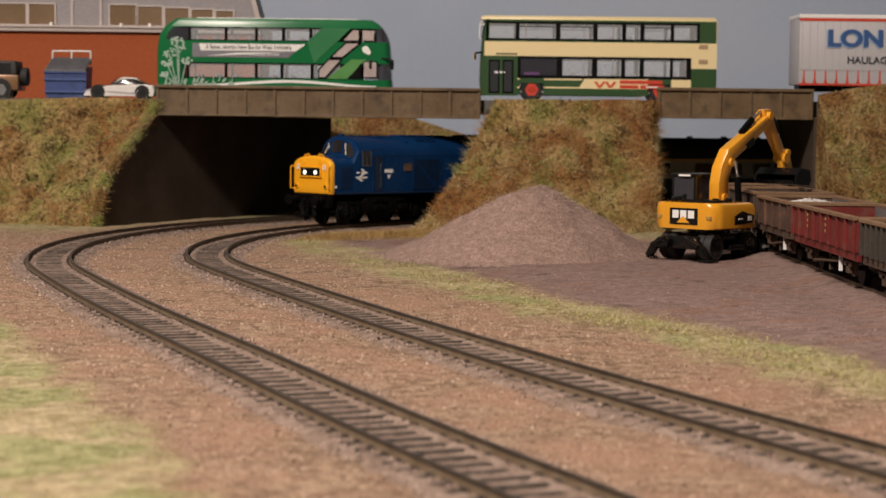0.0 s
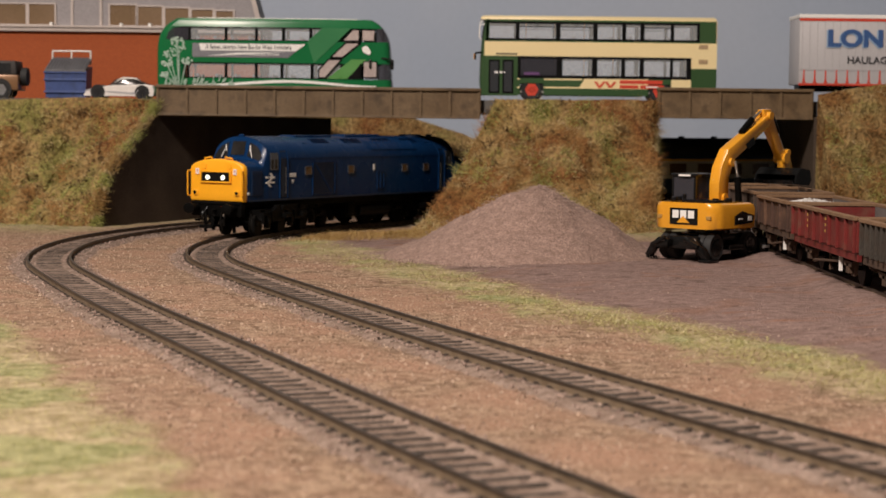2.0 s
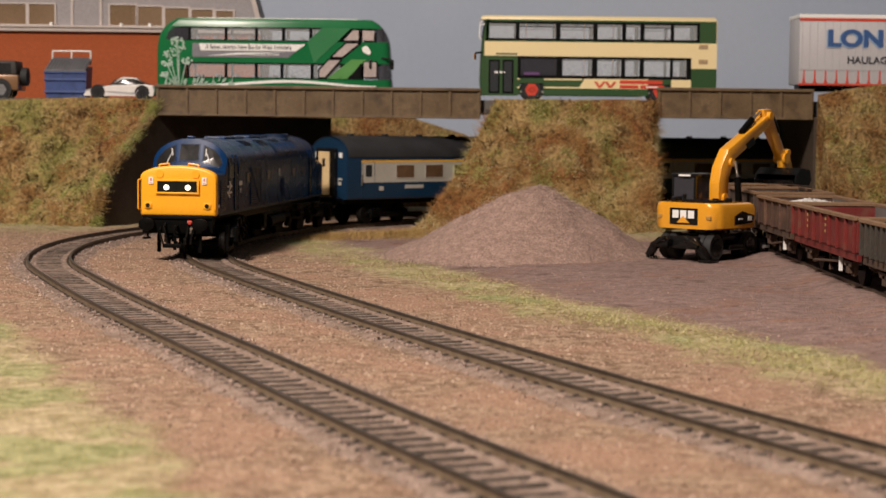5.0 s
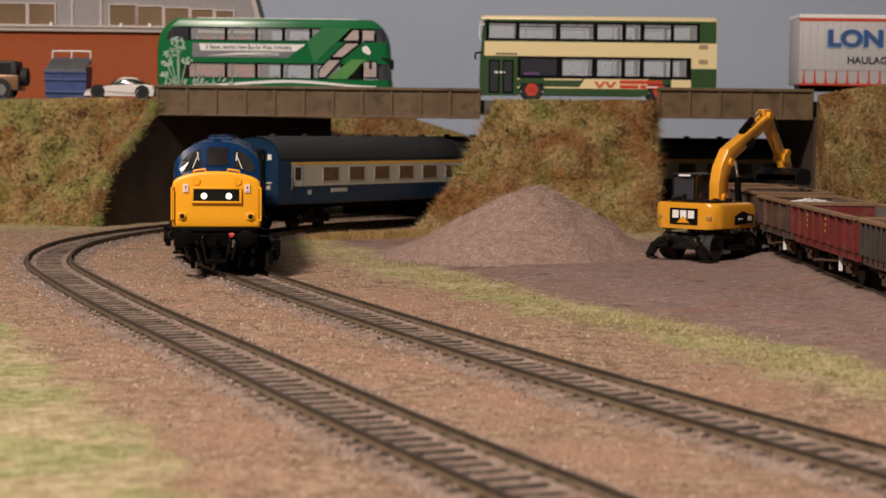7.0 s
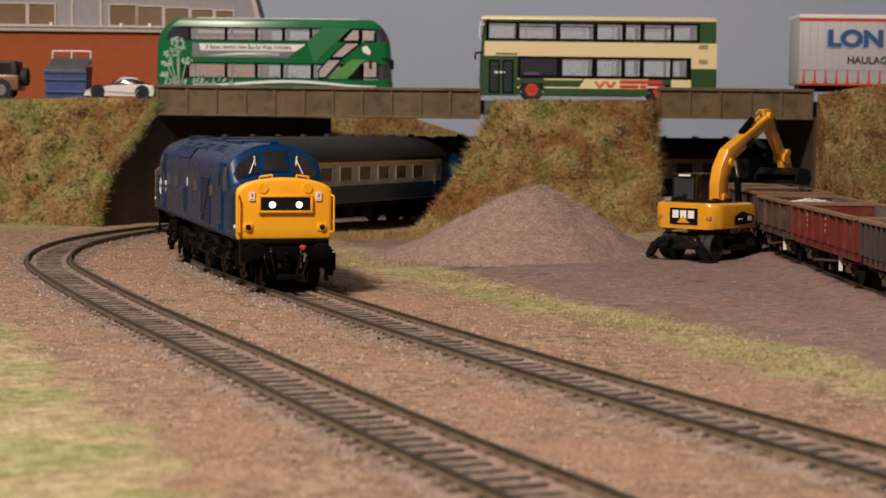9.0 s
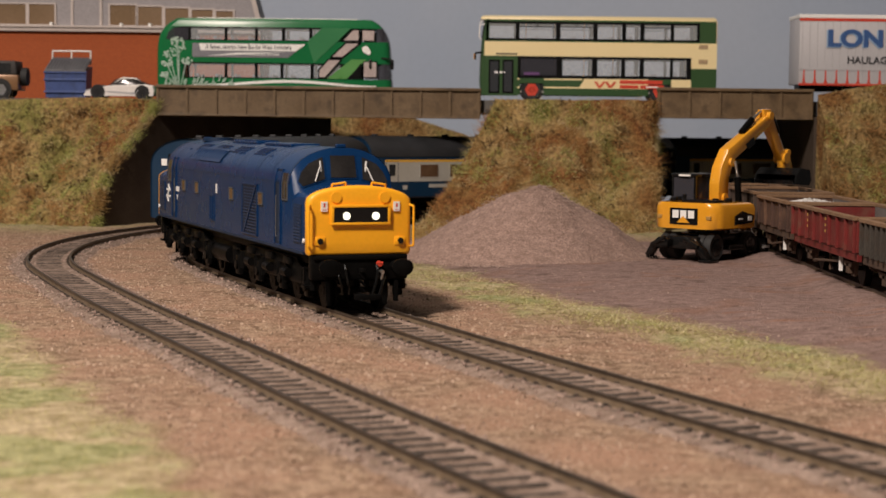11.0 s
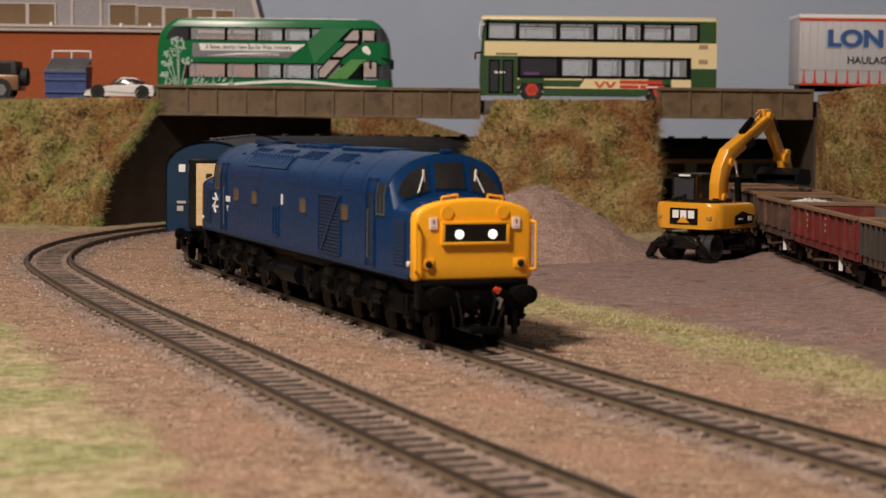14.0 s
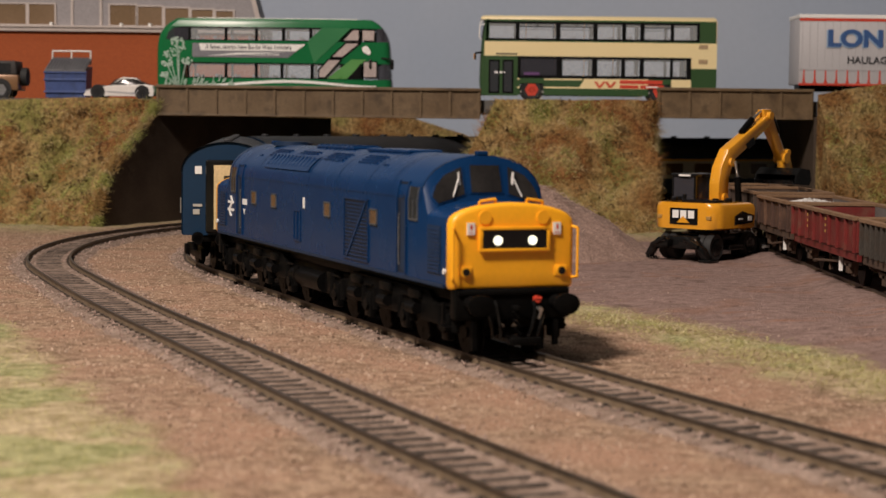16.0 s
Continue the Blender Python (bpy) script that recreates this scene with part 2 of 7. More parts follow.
def zones(P):
    jit = np.array([noise.noise(Vector((p[0] * 0.05, p[1] * 0.05, 1.0))) for p in P]) * 9 + np.array([noise.noise(Vector((p[0] * 0.25, p[1] * 0.25, 8.0))) for p in P]) * 5
    main = [along(s)[:2] for s in np.arange(-260, 1700, 12)]
    outer = [along(s, outer_gap(s))[:2] for s in np.arange(-260, 1700, 12)]
    d = np.minimum(seg_dist(P, main), seg_dist(P, outer))
    gaps = np.array([noise.noise(Vector((p[0] * 0.035, p[1] * 0.035, 5.0))) for p in P])
    strip = (1 - smooth_step(seg_dist(P, STRIP) + jit * 1.3, 8, 25)) * (0.3 + 0.7 * smooth_step(gaps, -0.3, 0.25))
    left = smooth_step(-side_of(P, LEFT_TURF) + jit * 1.2, -3, 8) * (P[:, 1] < 1000)
    foot = smooth_step(P[:, 1] + jit, 925, 990) * smooth_step(d + jit, 28, 44)
    yard = smooth_step(side_of(P, YARD_EDGE) + jit * 0.7, -5, 9) * (1 - smooth_step(P[:, 1], 900, 960))
    turf = np.clip(np.maximum(np.maximum(strip, left * 0.9), foot * 0.75), 0, 1) * smooth_step(d, 17, 30)
    bed = 1 - smooth_step(d + jit * 0.35, 13, 19)
    return turf, yard * (1 - strip), bed, d


def build_ground():
    x0, x1, y0, y1, st = -420.0, 560.0, -120.0, 1420.0, 4.5
    nx, ny = int((x1 - x0) / st) + 1, int((y1 - y0) / st) + 1
    gx, gy = np.meshgrid(x0 + np.arange(nx) * st, y0 + np.arange(ny) * st)
    P = np.stack([gx.ravel(), gy.ravel()], 1)
    turf, yard, bed, d = zones(P)
    z = np.array([ground_height(*p) for p in P])
    lift = smooth_step(side_of(P, YARD_EDGE), 10, 50) * (1 - smooth_step(P[:, 1], 880, 950))
    z = z * (1 - bed) + bed * -3.4 + lift * 2.1 + turf * 0.5 + lift * smooth_step(P[:, 0], 128, 144) * 2.3
    verts = np.column_stack([P, z]) * MM
    i = np.arange(nx * ny).reshape(ny, nx)
    faces = np.stack([i[:-1, :-1], i[:-1, 1:], i[1:, 1:], i[1:, :-1]], -1).reshape(-1, 4)
    # the board's surround, out to the room
    me = bpy.data.meshes.new("ground")
    me.from_pydata(verts.tolist(), [], faces.tolist())
    for name, v in (("turf", turf), ("yard", yard), ("bed", bed)):
        a = me.attributes.new(name, "FLOAT", "POINT")
        a.data.foreach_set("value", v.astype(np.float32))
    me.materials.append(GROUND)
    me.shade_smooth()
    tagged(new("ground", me), "sandy brown model scenery ground with turf patches", "ground", kind="structure")


build_ground()


# ---- scattered stuff: one mesh each, made of many small pieces ----
def pieces_mesh(name, verts, faces, material, label, category):
    me = bpy.data.meshes.new(name)
    me.from_pydata((np.asarray(verts) * MM).tolist(), [], faces)
    me.materials.append(material)
    return tagged(new(name, me), label, category, kind="stuff")


def island_mat(name, colours, rough=0.9):
    """One colour a piece, out of a ramp."""
    m = bpy.data.materials.new(name)
    m.use_nodes = True
    n, l = m.node_tree.nodes, m.node_tree.links
    g, r = n.new("ShaderNodeNewGeometry"), n.new("ShaderNodeValToRGB")
    while len(r.color_ramp.elements) < len(colours):
        r.color_ramp.elements.new(0.5)
    for k, (e, c) in enumerate(zip(r.color_ramp.elements, colours)):
        e.position, e.color = k / (len(colours) - 1), (*c, 1)
    l.new(g.outputs["Random Per Island"], r.inputs["Fac"])
    b = n["Principled BSDF"]
    l.new(r.outputs["Color"], b.inputs["Base Color"])
    b.inputs["Roughness"].default_value = rough
    b.inputs["Specular IOR Level"].default_value = 0.2
    return m


STONES = island_mat("loose_ballast", [(0.17, 0.11, 0.075), (0.27, 0.185, 0.13), (0.37, 0.265, 0.19), (0.5, 0.38, 0.29), (0.33, 0.23, 0.165), (0.22, 0.15, 0.11)])
GREY_STONES = island_mat("loose_gravel", [(0.17, 0.115, 0.092), (0.28, 0.2, 0.165), (0.40, 0.3, 0.25), (0.24, 0.17, 0.14)])
GRASS = island_mat("static_grass", [(0.27, 0.28, 0.085), (0.39, 0.36, 0.14), (0.52, 0.45, 0.22), (0.32, 0.32, 0.1), (0.6, 0.52, 0.3)])
TUFTS = island_mat("dry_scatter", [(0.36, 0.225, 0.08), (0.45, 0.29, 0.11), (0.34, 0.26, 0.085), (0.54, 0.37, 0.16), (0.19, 0.115, 0.045), (0.42, 0.23, 0.08), (0.28, 0.185, 0.065), (0.6, 0.45, 0.23)])
FIBRE = island_mat("pale_fibre", [(0.62, 0.52, 0.33), (0.74, 0.66, 0.48), (0.5, 0.46, 0.22)], 0.5)
LITTER = island_mat("dark_twigs", [(0.03, 0.02, 0.012), (0.07, 0.04, 0.02), (0.11, 0.06, 0.025)])

rng = np.random.default_rng(5)


def stone(verts, faces, x, y, z, r):
    """A small lump of five corners."""
    k = len(verts)
    a = rng.uniform(0, 6.3)
    for j in range(3):
        q = a + j * 2.1 + rng.uniform(-0.4, 0.4)
        verts.append((x + r * math.cos(q), y + r * math.sin(q), z - r * 0.3))
    verts.append((x + rng.uniform(-0.3, 0.3) * r, y + rng.uniform(-0.3, 0.3) * r, z + r * rng.uniform(0.5, 0.9)))
    faces += [(k, k + 1, k + 3), (k + 1, k + 2, k + 3), (k + 2, k, k + 3)]


def blade(verts, faces, x, y, z, h, lean, w=0.22):
    """A thin leaning fibre with some width."""
    k = len(verts)
    a = rng.uniform(0, 6.3)
    dx, dy = math.cos(a), math.sin(a)
    lx, ly = dx * lean * h, dy * lean * h
    verts += [(x - dy * w, y + dx * w, z), (x + dy * w, y - dx * w, z), (x + dx * w, y + dy * w, z), (x + lx, y + ly, z + h)]
    faces += [(k, k + 1, k + 3), (k + 1, k + 2, k + 3), (k + 2, k, k + 3)]


def scatter_ground():
    # loose stones beside and between the tracks
    n = 70000
    P = np.column_stack([rng.uniform(-260, 330, n), 230 + 780 * rng.uniform(0, 1, n) ** 1.4])
    keep = np.abs(P[:, 0]) < 0.27 * P[:, 1] + 8
    P = P[keep]
    turf, yard, bed, d = zones(P)
    v, f, gv, gf, sv, sf = [], [], [], [], [], []
    for (x, y), t, yd, bd in zip(P, turf, yard, bed):
        z = ground_height(x, y)
        if bd > 0.5:
            continue
        if t > 0.35 and rng.random() < 0.9:
            if t > 0.5:
                for _ in range(2):
                    blade(gv, gf, x + rng.normal(0, 1), y + rng.normal(0, 1), z + 0.2, rng.uniform(0.4, 1.3), rng.uniform(0.6, 3.5), 0.1)
        elif yd < 0.5:
            stone(v, f, x, y, z + 0.1, 0.25 + 0.45 * rng.random() ** 2)
        elif rng.random() < 0.12:
            stone(sv, sf, x, y, z + 2.0, 0.2 + 0.35 * rng.random() ** 2)
    # heavier grey stones lying along both sides of the rails and at the sleeper ends
    tv, tf = [], []
    for off in (0.0, 1.0):
        for s in np.arange(-120, 760, 0.4):
            q = rng.random()
            lane = rng.choice([-1, 1]) * (rng.uniform(5.8, 7.4) if q < 0.25 else rng.uniform(10.4, 17.0))
            x, y, _ = along(s + rng.normal(0, 1), off * outer_gap(s) + lane)
            stone(tv, tf, x, y, -1.75 if abs(lane) < 14 else -2.4, rng.uniform(0.25, 0.75))
    pieces_mesh("track_ballast", tv, tf, GREY_STONES, "mauve-grey ballast packed along the rails", "ballast")
    pieces_mesh("ballast", v, f, STONES, "loose brown ballast stones beside the tracks", "ballast")
    pieces_mesh("yard_grit", sv, sf, GREY_STONES, "grey grit on the yard surface", "gravel")
    # long fibres standing in the grass strip
    wv, wf = [], []
    n = 12000
    seg = rng.integers(0, len(STRIP) - 1, n)
    A, B = np.array(STRIP, float)[seg], np.array(STRIP, float)[seg + 1]
    Q = A + (B - A) * rng.random((n, 1)) + rng.normal(0, 8.5, (n, 2))
    for x, y in Q:
        blade(gv, gf, x, y, ground_height(x, y) + 0.3, rng.uniform(0.4, 1.5), rng.uniform(0.8, 4.5), 0.09)
    for x, y in Q[:900]:
        blade(wv, wf, x, y, ground_height(x, y) + 0.8, rng.uniform(0.5, 2.4), rng.uniform(1.5, 5.0), 0.07)
    for _ in range(420):
        y = 260 + 420 * rng.random()
        x = (rng.uniform(-0.25, -0.02) if rng.random() < 0.75 else rng.uniform(0.0, 0.2)) * y
        blade(wv, wf, x, y, ground_height(x, y) + 0.3, rng.uniform(0.15, 0.5), rng.uniform(4, 14), 0.06)
    pieces_mesh("pale_fibres", wv, wf, FIBRE, "pale straw fibres lying on the ground", "grass")
    # rough brown tufts at the foot of the middle bank
    bv, bf = [], []
    for _ in range(7000):
        t = rng.random()
        x, y = lerp(-72, 10, t) + rng.normal(0, 9), lerp(925, 985, t) + rng.normal(0, 13)
        if seg_dist(np.array([[x, y]]), [along(s)[:2] for s in np.arange(600, 860, 12)])[0] > 24:
            blade(bv, bf, x, y, ground_height(x, y) + 0.2, rng.uniform(0.8, 3.2), rng.uniform(0.3, 2.2), 0.13)
    pieces_mesh("rough_grass", bv, bf, TUFTS, "rough brown grass at the foot of the bank", "grass")
    pieces_mesh("grass", gv, gf, GRASS, "pale green and straw static grass", "grass")
    # a few dark specks
    v, f = [], []
    for _ in range(60):
        y = rng.uniform(260, 560)
        x = rng.uniform(-0.25, 0.1) * y
        stone(v, f, x, y, ground_height(x, y) + 0.2, rng.uniform(0.2, 0.45))
    pieces_mesh("dark_litter", v, f, LITTER, "dark specks lying on the ballast", "litter")


scatter_ground()


# ---- tracks: rails on sleepers ----
WEB = [(-0.8, -2.9), (0.8, -2.9), (0.8, -2.5), (0.26, -2.2), (0.26, -0.85), (-0.26, -0.85), (-0.26, -2.2), (-0.8, -2.5)]
HEAD = [(-0.26, -0.9), (0.26, -0.9), (0.45, -0.65), (0.45, -0.1), (0.36, 0.0), (-0.36, 0.0), (-0.45, -0.1), (-0.45, -0.65)]


def rail_mesh(path, prof):
    """One rolled section along a list of places and headings."""
    bm = bmesh.new()
    loft(bm, [[(x - a * math.sin(h), y + a * math.cos(h), z) for a, z in prof] for x, y, h in path])
    return bm


def sleeper_mesh():
    bm = bmesh.new()
    box(bm, -1.25, 1.25, -12.6, 12.6, -4.6, -2.1, 0.2)
    for s in (-8.8, 8.8):
        for t in (-1.2, 1.2):
            box(bm, -0.6, 0.6, s + t - 0.45, s + t + 0.45, -2.4, -1.6)
    return to_mesh("sleeper", bm, SLEEPER)


SLEEPER_MESH = sleeper_mesh()


def ballast_bed(outer_line, s_first, bare_to, seed):
    """Packed powdery ballast round the sleepers, with their tops left open as sunken slots."""
    ss, oo = np.arange(-70, 900, 0.7), np.concatenate([np.arange(-17.5, -9.4, 0.65), np.arange(-9.6, 9.7, 0.6), np.arange(10.05, 17.6, 0.65)])
    pick = np.random.default_rng(seed)
    k = np.round((ss - s_first) / 6.7).astype(int)
    near = np.abs(ss - s_first - k * 6.7)
    kk = k - k.min()
    n = kk.max() + 1
    inner = pick.uniform(3.8, 7.0, (n, 2))
    outer = np.stack([pick.uniform(10.0, 10.8, (n, 2)), pick.uniform(12.0, 14.4, (n, 2))], -1)
    half = pick.uniform(1.3, 1.75, n)
    place = (np.arange(n) + k.min()) * 6.7 + s_first - bare_to
    gone = pick.random(n) < np.clip(np.minimum(place / 40, (190 - place) / 50), 0.09, 0.9)
    hx, hy, hh = (np.interp(ss, LINE[:, 0], LINE[:, i]) for i in (1, 2, 3))
    off0 = np.array([outer_gap(s) if outer_line else 0.0 for s in ss]) - near_ease(ss)
    verts, z = [], np.zeros((len(ss), len(oo)))
    for j, o in enumerate(oo):
        a, side = abs(o), int(o > 0)
        top = -2.22 if a < 5.0 else -1.75 if a < 8.8 else -2.04
        top -= max(0.0, a - 13.2) * 0.36
        open_slot = (near < half[kk] + 0.3 * (a > 9)) & ~gone[kk] & ((a < inner[kk, side]) | ((a > outer[kk, side, 0]) & (a < outer[kk, side, 1])))
        z[:, j] = np.where(open_slot, -2.9, top)
        if abs(a - 8.8) < 1.2:
            z[:, j] = -2.6
        x, y = hx - (off0 + o) * np.sin(hh), hy + (off0 + o) * np.cos(hh)
        z[:, j] += np.array([0.14 * noise.noise(Vector((p * 0.45, q * 0.45, seed))) + 0.16 * noise.noise(Vector((p * 1.3, q * 1.3, seed))) for p, q in zip(x, y)])
        verts.append(np.stack([x, y], -1))
    V = np.concatenate([np.stack(verts, 1), z[:, :, None]], -1).reshape(-1, 3)
    i = np.arange(len(V)).reshape(z.shape)
    F = np.stack([i[:-1, :-1], i[1:, :-1], i[1:, 1:], i[:-1, 1:]], -1).reshape(-1, 4)
    ob = pieces_mesh("ballast_bed", V, F.tolist(), BED, "powdery mauve-grey ballast packed round the sleepers", "ballast")
    ob.data.shade_smooth()


BED = mat("powdery_ballast", (0.19, 0.138, 0.108), (0.285, 0.215, 0.175), 0.95, scale=160, fine=1300, bump=0.6, vary=0.22, dirt=(0.15, 0.105, 0.08), spec=0.1)


def track(name, label, curve, s0, s1, lift=0.0):
    root = thing(name, label, "railway track", at(0, 0, lift))
    ss = np.arange(s0, s1, 8.0)
    for off in (-8.8, 8.8):
        path = [curve(s, off) for s in ss]
        r = part("rail", rail_mesh(path, WEB), RAIL, root, "dusty tan rail web", smooth=30)
        part("rail_head", rail_mesh(path, HEAD), RAIL_HEAD, r, "dark worn rail head", smooth=30)
    for s in np.arange(s0 + 4, s1, 6.7):
        x, y, h = curve(s, 0)
        o = new("sleeper", SLEEPER_MESH)
        o.parent = root
        o.matrix_basis = at(x, y, rng.uniform(-0.12, 0.12), math.degrees(h) + rng.uniform(-0.7, 0.7))
    return root


track("main_track", "weathered model track with dusty sleepers curving under the bridge", lambda s, o: along(s, o), -220, 1500)
track("outer_track", "weathered model track, the outer of two curved lines", lambda s, o: along(s, outer_gap(s) + o), -250, 1400)
ballast_bed(False, -216.0, 640.0, 3)
ballast_bed(True, -246.0, 335.0, 4)
track("siding_track", "straight weathered siding beside the gravel yard", lambda s, o: (SIDING_X - o, s, radians(90)), 330, 1010, 3.0)


# ---- banks ----
def bank(name, label, faces_fn, nu, nv, amp=3.2, seed=0.0, edge=0.0):
    """A rough bank from a surface over u, v in 0..1, closed below, with fibres all over."""
    bm = bmesh.new()
    grid = []
    for i in range(nu + 1):
        row = []
        for j in range(nv + 1):
            p = Vector(faces_fn(i / nu, j / nv))
            q = p * 0.036 + Vector((seed, 0, 0))
            lump = amp * noise.noise(q) + amp * 0.55 * noise.noise(q * 2.7) + amp * 0.3 * noise.noise(q * 7)
            lump *= 1 - 0.8 * (j / nv) ** 5
            if edge:
                lump = lump * min(1.0, i / nu / edge) - 1.5 * max(0.0, 1 - i / nu / edge)
            row.append(bm.verts.new(p + Vector((lump * 0.35, -lump, lump * 0.5))))
        grid.append(row)
    for i in range(nu):
        for j in range(nv):
            bm.faces.new((grid[i][j], grid[i + 1][j], grid[i + 1][j + 1], grid[i][j + 1]))
    # skirt down to the ground, so that the bank has a body
    rim = [grid[i][0] for i in range(nu + 1)] + [grid[nu][j] for j in range(1, nv + 1)] + [grid[i][nv] for i in range(nu - 1, -1, -1)] + [grid[0][j] for j in range(nv - 1, 0, -1)]
    low = [bm.verts.new((v.co.x, v.co.y + 2, -6)) for v in rim]
    for a in range(len(rim)):
        b = (a + 1) % len(rim)
        if (rim[a].co - rim[b].co).length > 1e-4 and rim[a].co.z > -6 and rim[b].co.z > -6:
            bm.faces.new((rim[a], low[a], low[b], rim[b]))
    bm.normal_update()
    spots = []
    for i in range(nu):
        for j in range(nv):
            spots.append((grid[i][j].co.copy(), grid[i + 1][j].co.copy(), grid[i][j + 1].co.copy()))
    ob = solid(name, bm, SCATTER, label, "embankment", kind="structure", smooth=60)
    return spots


BANK_TONES = [(TUFTS, "tangled straw and brown fibres"),
              (island_mat("mossy_scatter", [(0.3, 0.33, 0.075), (0.4, 0.42, 0.11), (0.48, 0.48, 0.18), (0.2, 0.21, 0.055), (0.54, 0.51, 0.25)]), "mossy green fibres"),
              (island_mat("straw_scatter", [(0.52, 0.4, 0.18), (0.6, 0.47, 0.24), (0.68, 0.55, 0.33), (0.36, 0.25, 0.1), (0.56, 0.45, 0.21)]), "pale straw fibres"),
              (island_mat("rust_scatter", [(0.34, 0.155, 0.05), (0.42, 0.2, 0.068), (0.46, 0.24, 0.09), (0.28, 0.14, 0.05), (0.17, 0.085, 0.033)]), "rust brown fibres")]


def fibres(spots, per, where, lo=1.8, hi=5.2, moss=0.0):
    """Fibres in tufts of one tone each, over the cells of a bank."""
    lists = [([], []) for _ in BANK_TONES]
    for a, b, c in spots:
        n = (b - a).cross(c - a)
        if n.length < 1e-6:
            continue
        area = n.length
        n.normalize()
        if n.y > 0 and n.z < 0.2:
            n = -n
        for _ in range(rng.poisson(per * area)):
            p = a + (b - a) * rng.random() + (c - a) * rng.random()
            q = 1.1 * noise.noise(p * 0.042) + 0.45 * noise.noise(p * 0.11) + rng.normal(0, 0.05)
            k = 1 if q < -0.22 + moss else 2 if q < 0.02 + moss else 0 if q < 0.33 else 3
            # bare dark hollows between the clumps
            if noise.noise(p * 0.13 + Vector((9, 0, 0))) + 0.5 * noise.noise(p * 0.4) > 0.44 and rng.random() < 0.8:
                continue
            v, f = lists[k]
            h = rng.uniform(lo, hi) * (0.45 + 1.1 * abs(noise.noise(p * 0.08)) * 2)
            d = (n + Vector(rng.normal(0, 0.7, 3)) + Vector((0, 0, -0.25))).normalized()
            w = d.orthogonal().normalized() * 0.125
            w2 = d.cross(w)
            i = len(v)
            v += [tuple(p + w), tuple(p - w * 0.5 + w2 * 0.8), tuple(p - w * 0.5 - w2 * 0.8), tuple(p + d * h)]
            f += [(i, i + 1, i + 3), (i + 1, i + 2, i + 3), (i + 2, i, i + 3)]
    for (v, f), (m, label) in zip(lists, BANK_TONES):
        if v:
            pieces_mesh("bank_grass", v, f, m, label + " on " + where, "grass")


def centre_bank(u, v):
    """Front and left flank of the bank between the two bridges; u runs round it, v goes up."""
    # plan of the foot and of the rim, from the track side round the front to the siding side
    foot = [(62, 1120), (28, 1078), (-4, 1040), (-22, 1012), (5, 1000), (60, 996), (124, 1000), (126, 1030), (126, 1070)]
    rim = [(74, 1112), (50, 1086), (32, 1068), (30, 1060), (45, 1054), (78, 1053), (122, 1052), (124.5, 1056), (125, 1075)]
    t = u * (len(foot) - 1)
    i = min(int(t), len(foot) - 2)
    t -= i
    f = (lerp(foot[i][0], foot[i + 1][0], t), lerp(foot[i][1], foot[i + 1][1], t))
    r = (lerp(rim[i][0], rim[i + 1][0], t), lerp(rim[i][1], rim[i + 1][1], t))
    k = v ** 0.72
    return (lerp(f[0], r[0], k), lerp(f[1], r[1], k), lerp(-5, 72.5, v))


WING_Z = [-5, 16.6, 29, 46, 60.2, 70]
WING_X = [-193.5, -190.5, -187.4, -178, -170.7, -167.2]
WING_Y = [998, 1004.6, 1011.7, 1033, 1049.6, 1059]


def left_bank(u, v):
    # the end lies along the sloping top of the wing wall, the rest is a steep face
    z = lerp(-5, 69.9 - 2.2 * u, v)
    ex = float(np.interp(z, WING_Z, WING_X)) - 0.5
    ey = float(np.interp(z, WING_Z, WING_Y)) + 0.6
    fy = 1004 + 10 * math.sin(u * 3)
    k = v ** 0.8
    w = min(1.0, u * 6)
    x = lerp(ex, lerp(-196, -168, k), w) - 252 * u
    return (x, lerp(ey, lerp(fy, 1059.5, k), w), z + 0.5 * math.sin(u * 9) * v)


def right_bank(u, v):
    x = lerp(218, 420, u)
    rx = lerp(217, 420, u)
    back = min(1.0, u * 5)
    top = 77 + 9 * math.sin(min(1, u * 2.6) * 1.57)
    k = v ** 1.1
    return (lerp(x, rx, k), lerp(986 + 34 * back, 1047 + 12 * back, k), lerp(-5, top, v))


def far_bank(u, v):
    """Slope behind the first bridge, past the tracks."""
    x = lerp(-130, 40, u)
    top = lerp(66, 46, smooth_step(np.array([u]), 0.45, 1.0)[0]) - 8 * max(0, u - 0.85) * 6
    return (x, lerp(1268, 1330, v) + 30 * u, lerp(-5, top, v))


spots = bank("embankment_centre", "steep bank of tangled brown and ochre scatter between two bridges", centre_bank, 90, 40, 6.2, 0)
spots_l = bank("embankment_left", "steep grassy bank of green and rust scatter under the road", left_bank, 120, 44, 9.5, 20, 0.07)
spots_r = bank("embankment_right", "tall grassy bank of olive and rust scatter beside the siding", right_bank, 80, 38, 5.6, 40)
spots_f = bank("embankment_far", "brown scatter slope behind the bridge", far_bank, 46, 20, 2.5, 60)
fibres(spots, 0.95, "the middle bank", 2.0, 6.0, moss=-0.06)
fibres(spots_l, 0.7, "the bank below the road", 1.6, 5.4, 0.26)
fibres([s for s in spots_r if s[0].x < 290], 0.8, "the bank beside the siding", 1.6, 5.4, 0.1)
fibres(spots_f, 0.2, "the far slope", moss=-0.6)


